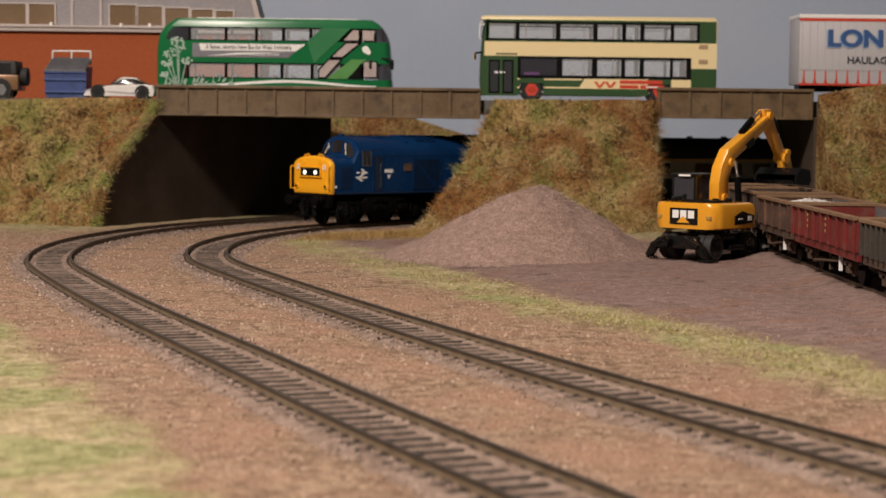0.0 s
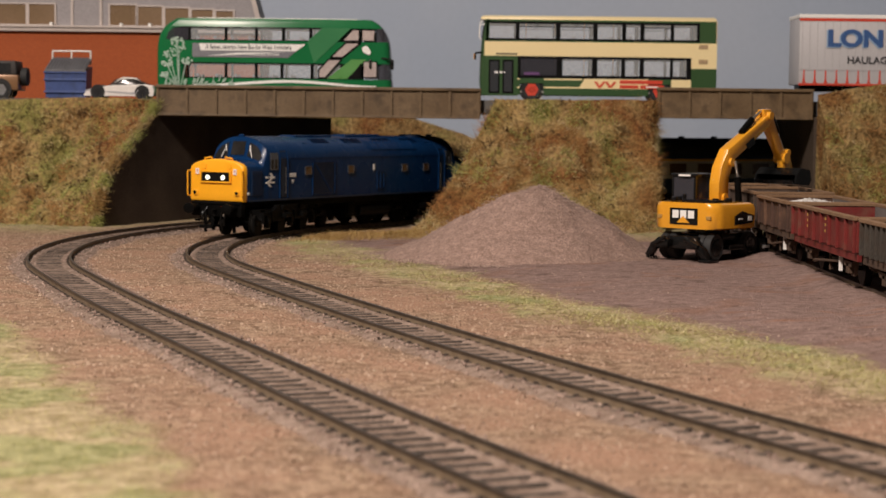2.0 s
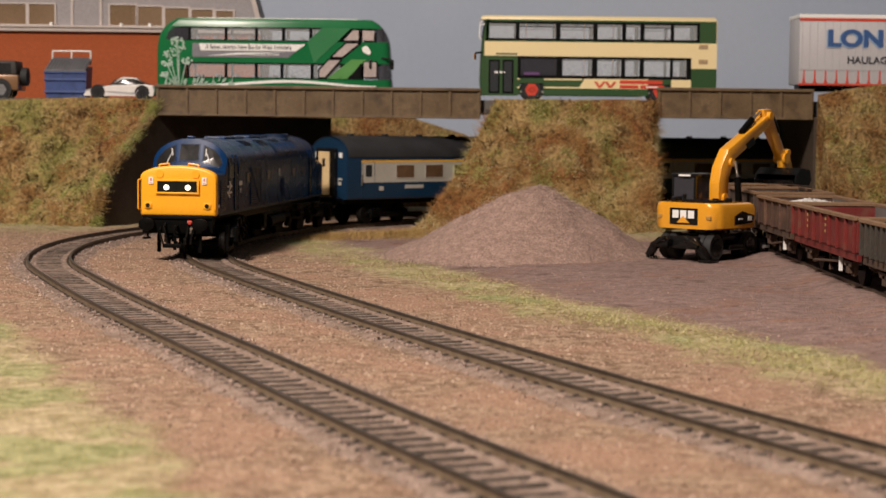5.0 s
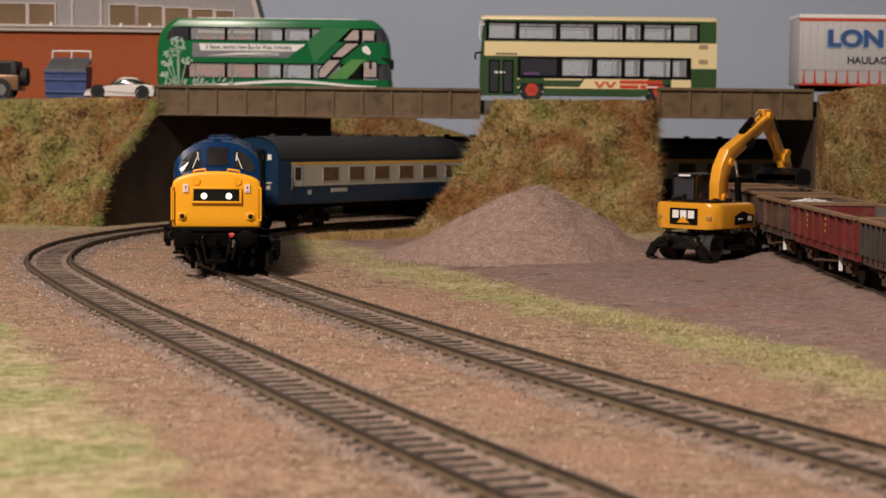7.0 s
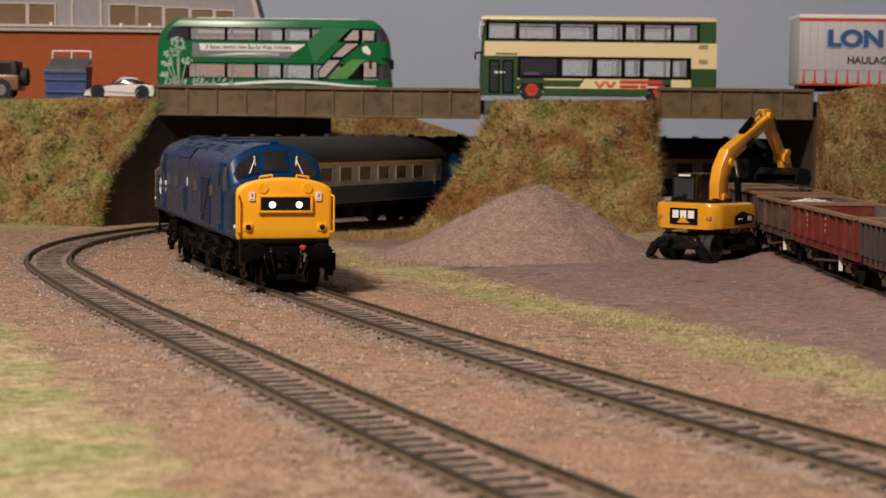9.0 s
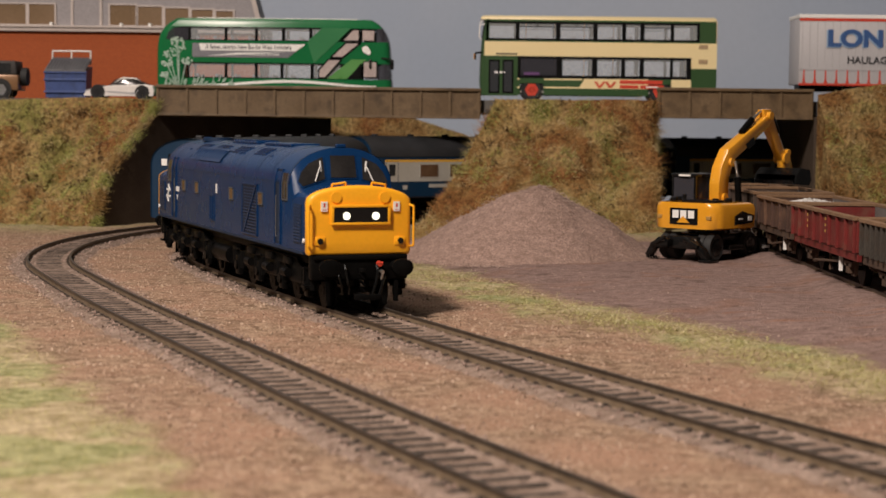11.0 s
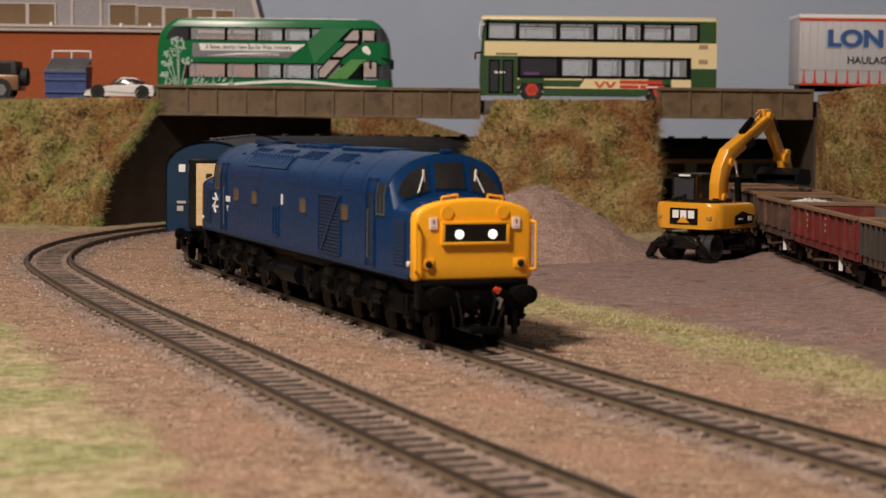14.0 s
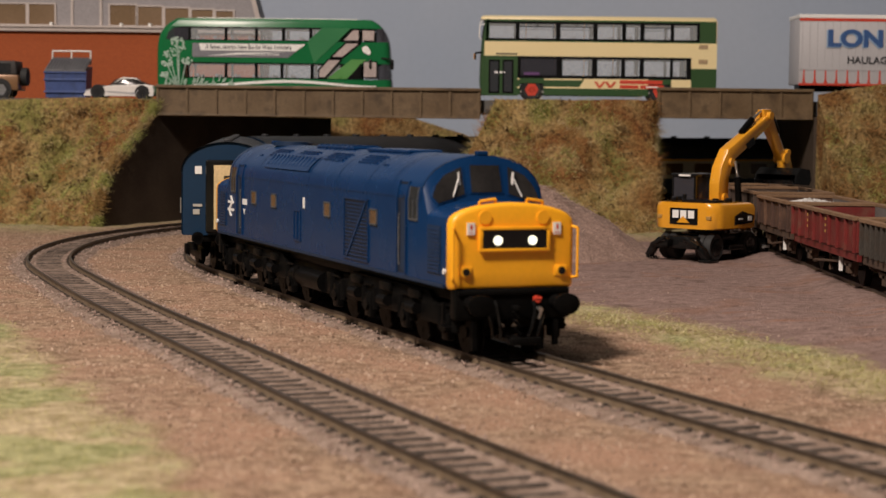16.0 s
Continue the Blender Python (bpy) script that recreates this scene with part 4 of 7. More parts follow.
        bmesh.ops.recalc_face_normals(bm, faces=bm.faces)
        add("windscreen", bm, CAB_GLASS, "dark glossy windscreen pane")
    for s in (-1, 1):
        bm = bmesh.new()
        a, b = (s * 9.6, 39.3), (s * 7.4, 44.6)
        pa, pb = (screen_x(*a) + 0.9, a[0], a[1]), (screen_x(*b) + 0.9, b[0], b[1])
        rod(bm, pa, pb, 0.2, 6)
        rod(bm, (pb[0], pb[1] - 0.1 * s, pb[2] - 2.6), (pb[0] + 0.1, pb[1] + 0.3 * s, pb[2] + 1.0), 0.3, 6)
        add("wiper", bm, WHITE, "pale windscreen wiper")
    # cab side windows and doors
    for s in (-1, 1):
        bm = bmesh.new()
        side_plate(bm, rect(-29.2, -23.4, 33.2, 38.2), s, 0.18)
        side_plate(bm, rect(-29.2, -23.4, 38.2, 41.6), s, 0.18)
        w = add("side_window", bm, DARK_GLASS, "dark cab side window")
        bm = bmesh.new()
        for r in (rect(-29.7, -22.9, 32.8, 33.3), rect(-29.7, -29.2, 33.3, 38.2), rect(-29.7, -29.2, 38.2, 41.6), rect(-23.4, -22.9, 33.3, 38.2), rect(-23.4, -22.9, 38.2, 41.6), rect(-26.5, -26.1, 33.3, 38.2)):
            side_plate(bm, r, s, 0.3)
        part("window_frame", bm, WINDOW_TRIM, w, "thin grey metal window frame")
        bm = bmesh.new()
        # a flat plate, its near-black blue painted in place of recess shade
        side_plate(bm, rect(-38.0, -31.6, 18.6, 38.2), s, 0.08)
        side_plate(bm, rect(-38.0, -31.6, 38.2, 42.6), s, 0.08)
        d = add("cab_door", bm, RECESS_SHADE, "blue cab door, its recess shade put into the dark colour")
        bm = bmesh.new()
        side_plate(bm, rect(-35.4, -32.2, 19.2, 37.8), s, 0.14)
        part("door_leaf", bm, BLUE_IN_SHADE, d)
        bm = bmesh.new()
        for r in (rect(-38.6, -38.0, 18.4, 38.2), rect(-38.6, -38.0, 38.2, 42.8), rect(-31.6, -31.0, 18.4, 38.2), rect(-31.6, -31.0, 38.2, 42.8)):
            side_plate(bm, r, s, 0.5, 0.6)
        part("door_jamb", bm, BLUE, d)
        bm = bmesh.new()
        rod(bm, (-36.4, s * 17.3, 20.8), (-36.4, s * 17.3, 34.0), 0.13, 6)
        for z in (20.8, 34.0):
            rod(bm, (-36.4, s * 16.6, z), (-36.4, s * 17.3, z), 0.2, 6)
        part("handrail", bm, SILVER, d, "thin bright metal handrail")
        bm = bmesh.new()
        side_plate(bm, rect(-15.5, -6.5, 20.2, 32.4), s, 0.16)
        g = add("nose_grille", bm, BLUE_IN_SHADE, "louvred nose side grille")
        for k in range(12):
            bm = bmesh.new()
            side_plate(bm, rect(-15.1, -6.9, 20.6 + k * 0.97, 21.1 + k * 0.97), s, 0.34)
            add("louvre", bm, BLUE, parent=g)
        bm = bmesh.new()
        rod(bm, (-3.6, s * 16.8, 21.3), (-3.6, s * 17.3, 21.3), 0.75, 10)
        add("marker_lamp", bm, WHITE)
        if s > 0:
            bm = bmesh.new()
            double_arrow(bm, -22.6, 27.8, 4.0, s)
            add("railway_mark", bm, WHITE, "white two-arrow mark")


WINDOW_TRIM = mat("dull_window_trim", (0.09, 0.1, 0.115), (0.13, 0.135, 0.15), 0.4, 0.4, bump=0.0)
# darker copy of the body blue, with shade put into its colour
BLUE_IN_SHADE = mat("painted_shade_blue", (0.004, 0.018, 0.05), (0.005, 0.022, 0.06), 0.5, bump=0.05)
# near-black blue: the shade of door recess and grille put into colour
RECESS_SHADE = mat("painted_recess_shade", (0.003, 0.009, 0.025), None, 0.6, bump=0.0)


def locomotive():
    root = thing("diesel_locomotive", "blue model diesel locomotive with bright yellow nose ends, lights lit", "locomotive")
    bm = bmesh.new()
    L = LOCO_LEN
    rings = []
    for x, low in ((-2.6, True), (-10, True), (-17, True), (-20.6, False), (-30, False), (-90, False), (-150, False), (-L + 30, False), (-L + 20.6, False), (-L + 17, True), (-L + 10, True), (-L + 2.6, True)):
        rings.append(ring(x, 16.85, SILL, 33.4, 38.5) if low else ring(x))
    loft(bm, rings)
    part("body", bm, BLUE, root, "plain dark blue body shell", smooth=28)
    nose_end(root, False)
    nose_end(root, True)
    # roof: cab lip, ribs, hatches and grilles
    for x in (-21.4, -L + 21.4):
        bm = bmesh.new()
        a = ring(x - 0.6, 17.1, SILL, CANT, CROWN + 0.35)[2:-1]
        b = ring(x + 0.6, 17.1, SILL, CANT, CROWN + 0.35)[2:-1]
        loft(bm, [a, b], close=False)
        part("cab_lip", bm, BLUE, root, smooth=40)
        bm = bmesh.new()
        box(bm, x - 1.0, x + 1.0, -1.6, 1.6, 49.8, 51.0, 0.3)
        part("horn_box", bm, BLUE, root)
    for x in (-44, -64, -92, -120, -150, -178, -200):
        bm = bmesh.new()
        a = ring(x - 0.3, 16.95, SILL, CANT, CROWN + 0.25)[2:-1]
        b = ring(x + 0.3, 16.95, SILL, CANT, CROWN + 0.25)[2:-1]
        loft(bm, [a, b], close=False)
        part("roof_rib", bm, BLUE, root, smooth=40)
    for s in (-1, 1):
        bm = bmesh.new()
        box(bm, -L + 34, -34, s * 16.8 - 0.2, s * 16.8 + 0.2, 38.4, 38.8)
        part("gutter", bm, BLUE, root)
        for x, w in ((-76, 16), (-108, 18), (-140, 18), (-170, 16)):
            bm = bmesh.new()
            for k in range(4):
                y = 9.0 + 1.1 * k
                z = roof_z(y)
                box(bm, x - w / 2, x + w / 2, s * y - 0.3, s * y + 0.3, z - 0.6, z + 0.35)
            part("roof_vent", bm, BLUE, root, "slatted roof vent")
        for x in (-60, -104, -160, -188):
            bm = bmesh.new()
            z = roof_z(12.6)
            tbox(bm, Matrix.Translation((x, s * 12.6, z + 0.1)) @ Matrix.Rotation(-s * 0.75, 4, "X"), 3.2, 0.5, 0.5)
            part("lifting_eye", bm, BLUE, root)
        for x0, x1 in ((-172, -122),):
            bm = bmesh.new()
            a = [(x0, s * (y + 0.25), roof_z(y) + 0.25) for y in (11.2, 12.4, 13.6, 14.6, 15.4, 16.0)]
            b = [(x1, p[1], p[2]) for p in a]
            loft(bm, [a, b], close=False)
            for k in range(int((x1 - x0) / 4)):
                x = x0 + 2 + k * 4
                tbox(bm, Matrix.Translation((x, s * 14.1, roof_z(13.9) + 0.3)) @ Matrix.Rotation(-s * 0.86, 4, "X"), 1.6, 4.2, 0.3)
            bmesh.ops.solidify(bm, geom=bm.faces[:], thickness=0.05)
            part("cantrail_grille", bm, BLUE, root, "slatted grille panel along the roof edge", smooth=30)
    bm = bmesh.new()
    box(bm, -98, -62, -5.2, 5.2, 49.4, 50.5, 0.4)
    part("roof_hatch", bm, BLUE, root)
    bm = bmesh.new()
    box(bm, -150, -112, -4.6, 4.6, 49.5, 50.6, 0.4)
    for k in range(9):
        box(bm, -148 + k * 4, -146.6 + k * 4, -4.2, 4.2, 50.4, 50.9)
    part("roof_hatch", bm, BLUE, root)
    bm = bmesh.new()
    rod(bm, (-192, 0, 49.6), (-192, 0, 50.7), 7.0, 28)
    rod(bm, (-192, 0, 50.6), (-192, 0, 51.0), 5.6, 28)
    part("radiator_fan", bm, BLUE_IN_SHADE, root, "round radiator fan grille", smooth=30)
    # body sides
    for s in (-1, 1):
        for x in (-57.5, -99.5, -157, -181.5):
            bm = bmesh.new()
            side_plate(bm, rect(x - 2.7, x + 2.7, 30.2, 33.9), s, 0.25)
            w = part("body_window", bm, BROWN_GLASS, root, "small brown-tinted window")
            bm = bmesh.new()
            frame_plate(bm, x - 3.1, x + 3.1, 29.8, 34.3, s, 0.4, 0.4)
            part("window_frame", bm, WINDOW_TRIM, w)
        bm = bmesh.new()
        # dark backing paints the shade between the louvres
        side_plate(bm, rect(-83, -62, 19.4, 36.2), s, 0.1)
        g = part("body_grille", bm, RECESS_SHADE, root, "large louvred side grille with diagonal bar")
        for k in range(15):
            bm = bmesh.new()
            side_plate(bm, rect(-82.2, -62.8, 20.2 + k * 1.05, 20.6 + k * 1.05), s, 0.25)
            part("louvre", bm, BLUE, g)
        bm = bmesh.new()
        side_plate(bm, [(-81.0, 19.8), (-79.6, 19.8), (-63, 35.8), (-64.4, 35.8)], s, 0.45)
        frame_plate(bm, -83.4, -61.6, 19.0, 36.6, s, 0.5, 0.4)
        part("grille_bar", bm, BLUE, g)
        bm = bmesh.new()
        side_plate(bm, rect(-124.2, -122.6, 31.2, 34.6), s, 0.25)
        part("builders_plate", bm, WHITE, root, "small white plate")
        bm = bmesh.new()
        frame_plate(bm, -134.5, -127, 20.5, 30.5, s, 0.6, 0.3)
        frame_plate(bm, -131.2, -130.3, 21, 30, s, 0.4, 0.35)
        part("access_door", bm, BLUE, root)
        bm = bmesh.new()
        for k in range(5):
            x = (-197 if s < 0 else -46.0) + k * 1.3
            side_plate(bm, rect(x, x + 1.0, 29.0, 31.0), s, 0.18)
        x = -194 if s < 0 else -43.0
        side_plate(bm, [(x - 1.3, 27.6), (x + 1.3, 27.6), (x, 25.4)], s, 0.18)
        part("number_bars", bm, WHITE, root, "small white number bars")
        bm = bmesh.new()
        side_plate(bm, rect(-L + 4, -4, SILL + 0.1, SILL + 1.0), s, 0.25)
        part("sill", bm, BLUE_IN_SHADE, root)
    # underframe between the bogies
    bm = bmesh.new()
    box(bm, -L + 3, -3, -13, 13, 13.5, 17.2, 0.4)
    box(bm, -146, -100, -13.5, 13.5, 5.5, 14, 1.2)
    box(bm, -108, -101, -14.5, 14.5, 7, 13, 0.6)
    rod(bm, (-143, -13, 9), (-112, -13, 9), 3.2, 14)
    rod(bm, (-143, 13, 9), (-112, 13, 9), 3.2, 14)
    part("underframe", bm, BLACK, root, "black fuel tank and underframe", smooth=30)
    return root, [loco_bogie(root, -52, False), loco_bogie(root, -L + 52, True)]


COACH_LEN = 247.0


def coach():
    """A blue and grey corridor coach; its leading end is at x = 0."""
    root = thing("passenger_coach", "blue and grey model passenger coach with a dark roof", "coach", group="coaches of the train")
    L, hw, cant, top = COACH_LEN, 17.4, 38.0, 49.5
    K = dict(hw=hw, cant=cant, top=top)
    sh = lambda x, w, z0, zc, zt: ring(x, w, z0, zc, zt)
    bm = bmesh.new()
    loft(bm, [sh(-4, hw - 0.5, 14, cant, top - 0.7), sh(-3.4, hw, 14, cant, top), sh(-L + 3.4, hw, 14, cant, top), sh(-L + 4, hw - 0.5, 14, cant, top - 0.7)])
    part("body", bm, COACH_BLUE, root, "dark blue body shell", smooth=30)
    bm = bmesh.new()
    for k, (x0, x1) in enumerate(((-4.2, -L + 4.2),)):
        lo = [(x0, y, z) for _, y, z in ring(x0, hw + 0.35, 14, cant, top + 0.4)[3:-1]]
        hi = [(x1, y, z) for _, y, z in ring(x1, hw + 0.35, 14, cant, top + 0.4)[3:-1]]
        loft(bm, [lo, hi], close=False)
    for x in np.arange(-L + 20, -10, 26):
        box(bm, x - 1.6, x + 1.6, -1.6, 1.6, top + 0.2, top + 1.5, 0.4)
    part("roof", bm, ROOF_GREY, root, "dark grey coach roof with vents", smooth=30)
    for s in (-1, 1):
        bm = bmesh.new()
        side_plate(bm, rect(-L + 14, -14, 23.6, 35.0), s, 0.14, **K)
        band = part("window_band", bm, COACH_GREY, root, "pale grey window band")
        bm = bmesh.new()
        side_plate(bm, rect(-L + 14, -14, 35.0, 36.3), s, 0.2, **K)
        part("cantrail_line", bm, ORANGE_LINE, root, "orange-yellow line above the windows")
        for i in range(8):
            x = lerp(-46, -L + 46, i / 7)
            bm = bmesh.new()
            side_plate(bm, rect(x - 6.6, x + 6.6, 26.2, 33.4), s, 0.26, **K)
            w = part("coach_window", bm, BROWN_GLASS, root, "dark brown-tinted window")
            bm = bmesh.new()
            frame_plate(bm, x - 7.0, x + 7.0, 25.8, 33.8, s, 0.4, 0.36, **K)
            part("frame", bm, COACH_GREY, w)
        for x in (-19, -L + 19):
            bm = bmesh.new()
            side_plate(bm, rect(x - 2.2, x + 2.2, 27, 33.6), s, 0.28, **K)
            part("door_window", bm, DARK_GLASS, root)
            bm = bmesh.new()
            frame_plate(bm, x - 4.4, x + 4.4, 14.6, 35.4, s, 0.3, 0.2, **K)
            part("door", bm, COACH_BLUE, root)
            bm = bmesh.new()
            rod(bm, (x + 5.4, s * (hw + 0.7), 22), (x + 5.4, s * (hw + 0.7), 28), 0.3, 6)
            part("handrail", bm, SILVER, root)
        bm = bmesh.new()
        side_plate(bm, rect(-60, -46, 20.0, 22.0), s, 0.16, **K)
        part("lettering_bar", bm, COACH_GREY, root, "plain pale lettering bar")
        bm = bmesh.new()
        side_plate(bm, rect(-30, -27, 19.0, 21.4), s, 0.16, **K)
        part("lettering_bar", bm, COACH_GREY, root)
    for e, x in ((1, 0.0), (-1, -L)):
        bm = bmesh.new()
        xa, xb = sorted((x - e * 4, x - e * 0.6))
        box(bm, xa, xb, -8.2, 8.2, 15, 43.0, 0.8)
        g = part("gangway", bm, GLOSS_BLACK, root, "black corridor gangway")
        bm = bmesh.new()
        xa, xb = sorted((x - e * 0.7, x - e * 0.2))
        box(bm, xa, xb, -5.0, 5.0, 16.5, 41.0)
        part("gangway_door", bm, CREAM, g, "cream gangway door")
        bm = bmesh.new()
        xa, xb = sorted((x - e * 0.3, x))
        box(bm, xa, xb, -1.2, 1.2, 32.5, 37)
        part("door_light", bm, DARK_GLASS, g)
        for s in (-1, 1):
            bm = bmesh.new()
            xa, xb = sorted((x - e * 4.1, x - e * 3.6))
            box(bm, xa, xb, s * 11 - 1.3, s * 11 + 1.3, 37.5, 40.5)
            part("end_label", bm, WHITE, root, "small white end label")
            bm = bmesh.new()
            box(bm, xa, xb, s * 11 - 2, s * 11 + 0.5, 22, 24)
            box(bm, xa, xb, s * 11 - 2, s * 11 + 1.5, 25, 26)
            part("end_bars", bm, COACH_GREY, root)
            bm = bmesh.new()
            xa, xb = sorted((x - e * 4, x + e * 1.0))
            rod(bm, (xa, s * 11, 13.2), (xb, s * 11, 13.2), 1.5, 12)
            rod(bm, (xb - e * 0.8, s * 11, 13.2), (xb, s * 11, 13.2), 2.4, 14)
            part("buffer", bm, BLACK, root)
    bm = bmesh.new()
    box(bm, -L + 4, -4, -13.5, 13.5, 11.5, 14.2, 0.3)
    for x in (-100, -124, -146):
        box(bm, x - 8, x + 8, -12.8, -6, 5.5, 12, 0.5)
        box(bm, x - 7, x + 7, 6, 12.8, 5.5, 12, 0.5)
    box(bm, -L - 1, 1, -0.8, 0.8, 4.4, 5.4)
    part("underframe", bm, BLACK, root, "black underframe with battery boxes", smooth=30)
    bogies = []
    for cx in (-34, -L + 34):
        bm = bmesh.new()
        for s in (-1, 1):
            y0, y1 = sorted((s * 11.8, s * 13.6))
            prism(bm, [(-19, 6.2), (-16, 8.6), (-7, 9), (-5, 6.2), (5, 6.2), (7, 9), (16, 8.6), (19, 6.2), (16, 5), (6, 3.6), (-6, 3.6), (-16, 5)], "y", y0, y1, 0.2)
            for a in (-15.6, 15.6):
                yy = sorted((s * 13, s * 14.6))
                box(bm, a - 2, a + 2, yy[0], yy[1], 3.6, 8, 0.3)
        box(bm, -5, 5, -12, 12, 5.5, 11.6)
        b = part("bogie", bm, BLACK, root, "black four-wheeled bogie", smooth=30, m=at(cx, 0, 0))
        bogies.append((b, [(wheelset(b, a, 5.6), a, 5.6) for a in (-15.6, 15.6)]))
    return root, bogies


TRAIN = [(*locomotive(), LOCO_LEN, (52.0, LOCO_LEN - 52.0), 0.0)]
for i in range(3):
    TRAIN.append((*coach(), COACH_LEN, (34.0, COACH_LEN - 34.0), LOCO_LEN + 21.0 + i * (COACH_LEN + 1.5)))

# where the nose stands along the line, by time
NOSE = [(0, 754.7), (0.5, 725), (1, 697), (1.5, 669), (2, 642), (2.5, 616.5), (3, 593.5), (3.5, 572), (4, 551), (4.8, 515), (5.6, 479), (6.5, 442), (7, 424), (7.5, 407.3), (8, 390.3), (8.5, 372.5), (9, 353.5),
        (9.8, 323.5), (10.6, 295), (11.5, 262.5), (12, 245), (12.5, 228.7), (13, 215), (13.5, 201.7), (14, 189.7), (14.5, 179.8), (15, 173), (15.5, 168), (16, 165.2)]


def nose_at(t):
    """Smooth through the table, by a cubic between its slopes."""
    T, S = [a for a, _ in NOSE], [b for _, b in NOSE]
    d = [(S[min(i + 1, len(S) - 1)] - S[max(i - 1, 0)]) / (T[min(i + 1, len(S) - 1)] - T[max(i - 1, 0)]) for i in range(len(S))]
    i = min(max(0, sum(1 for a in T if a <= t) - 1), len(T) - 2)
    h = T[i + 1] - T[i]
    u = (t - T[i]) / h
    return (2 * u ** 3 - 3 * u * u + 1) * S[i] + (u ** 3 - 2 * u * u + u) * h * d[i] + (-2 * u ** 3 + 3 * u * u) * S[i + 1] + (u ** 3 - u * u) * h * d[i + 1]


def vehicle_pose(s, pivots):
    (ax, ay, _), (bx, by, _) = along(s + pivots[0]), along(s + pivots[1])
    yaw = math.atan2(ay - by, ax - bx)
    return ax + pivots[0] * math.cos(yaw), ay + pivots[0] * math.sin(yaw), yaw


def motions():
    times = [round(0.25 * i, 2) for i in range(65)]
    fine = [round(0.1 * i, 1) for i in range(161)]
    for root, bogies, length, pivots, back in TRAIN:
        rows, turns = [], [[], []]
        for t in times:
            s = nose_at(t) + back
            x, y, yaw = vehicle_pose(s, pivots)
            rows.append((t, at(x, y, 0, math.degrees(yaw))))
            for k in (0, 1):
                h = along(s + pivots[k])[2] + math.pi
                turns[k].append((t, at(-pivots[k], 0, 0, math.degrees((h - yaw + math.pi) % (2 * math.pi) - math.pi))))
        walk(root, rows)
        for k, (bogie, sets) in enumerate(bogies):
            walk(bogie, turns[k])
            for wheel, x, r in sets:
                walk(wheel, [(t, at(x, 0, r) @ Matrix.Rotation((nose_at(0) - nose_at(t)) / r, 4, "Y")) for t in fine])


# ---- road vehicles on the bridge ----
ROAD_Z = 71.5
BUS_CREAM = mat("bus_cream", (0.80, 0.66, 0.36), (0.82, 0.68, 0.38), 0.35, scale=30, bump=0.01, vary=0.02, coat=0.3)
BUS_DKGREEN = mat("bus_dark_green", (0.03, 0.075, 0.025), (0.034, 0.082, 0.028), 0.35, scale=30, bump=0.01, vary=0.03, coat=0.3)
BUS_GREEN = mat("bus_green", (0.010, 0.13, 0.042), (0.012, 0.145, 0.047), 0.24, scale=30, bump=0.01, vary=0.03, coat=0.0, spec=0.22)
PALE_PRINT = mat("pale_green_print", (0.34, 0.47, 0.38), (0.4, 0.52, 0.44), 0.4, bump=0.0, vary=0.06)
BUS_MID = mat("bus_mid_green", (0.03, 0.17, 0.065), (0.035, 0.19, 0.07), 0.3, scale=30, bump=0.01, vary=0.03, coat=0.3)
BUS_LEAF = mat("bus_leaf_green", (0.09, 0.26, 0.07), (0.1, 0.28, 0.08), 0.3, bump=0.01, vary=0.03)
CLEAR = glass("bus_glazing", (0.85, 0.9, 0.92), 0.05, 0.16)
SMOKE = glass("smoked_glazing", (0.05, 0.05, 0.06), 0.08, 0.75)
SEAT = mat("seat_grey", (0.16, 0.16, 0.18), (0.2, 0.2, 0.22), 0.8)
STAIR = mat("stair_glazing", (0.42, 0.35, 0.33), (0.48, 0.41, 0.39), 0.2, bump=0, coat=0.3)
INTERIOR = mat("bus_interior", (0.55, 0.52, 0.48), (0.6, 0.57, 0.52), 0.8)
RUBBER = mat("tyre_rubber", (0.014, 0.014, 0.014), (0.02, 0.02, 0.02), 0.75)
DARK_ALLOY = mat("dark_alloy_wheel", (0.03, 0.03, 0.032), None, 0.35, 0.5, bump=0)
ALLOY = mat("alloy_wheel", (0.35, 0.35, 0.36), None, 0.35, 0.8, bump=0)
PLASTIC_GREY = mat("grey_panel", (0.36, 0.35, 0.36), (0.4, 0.39, 0.4), 0.5, scale=20, bump=0.02, vary=0.04)
TRAILER_GREY = mat("curtain_grey", (0.42, 0.41, 0.42), (0.46, 0.45, 0.46), 0.5, scale=25, bump=0.05, vary=0.04)
INK_BLUE = mat("sign_blue", (0.035, 0.09, 0.24), None, 0.5, bump=0)
INK_DARK = mat("sign_dark", (0.03, 0.03, 0.035), None, 0.5, bump=0)
PURPLE = mat("purple_sticker", (0.12, 0.05, 0.16), None, 0.5, bump=0)
AMBER = mat("amber_lens", (0.8, 0.35, 0.02), None, 0.3, bump=0)


def lettering(text, height, material, parent, m, label="", bold=0.0):
    """Flat raised letters, standing in the x-z plane and facing the camera's side."""
    cu = bpy.data.curves.new("lettering", "FONT")
    cu.body, cu.size, cu.extrude, cu.offset = text, height * MM * 1.4, 0.00008, bold
    tmp = bpy.data.objects.new("lettering", cu)
    scene.collection.objects.link(tmp)
    bpy.context.view_layer.update()
    me = bpy.data.meshes.new_from_object(tmp.evaluated_get(bpy.context.evaluated_depsgraph_get()))
    bpy.data.objects.remove(tmp)
    me.materials.clear()
    me.materials.append(material)
    ob = new("lettering", me)
    ob.parent = parent
    ob.matrix_basis = m @ pose(0, 0, 0, 90, 0, 0)
    return tagged(ob, label)


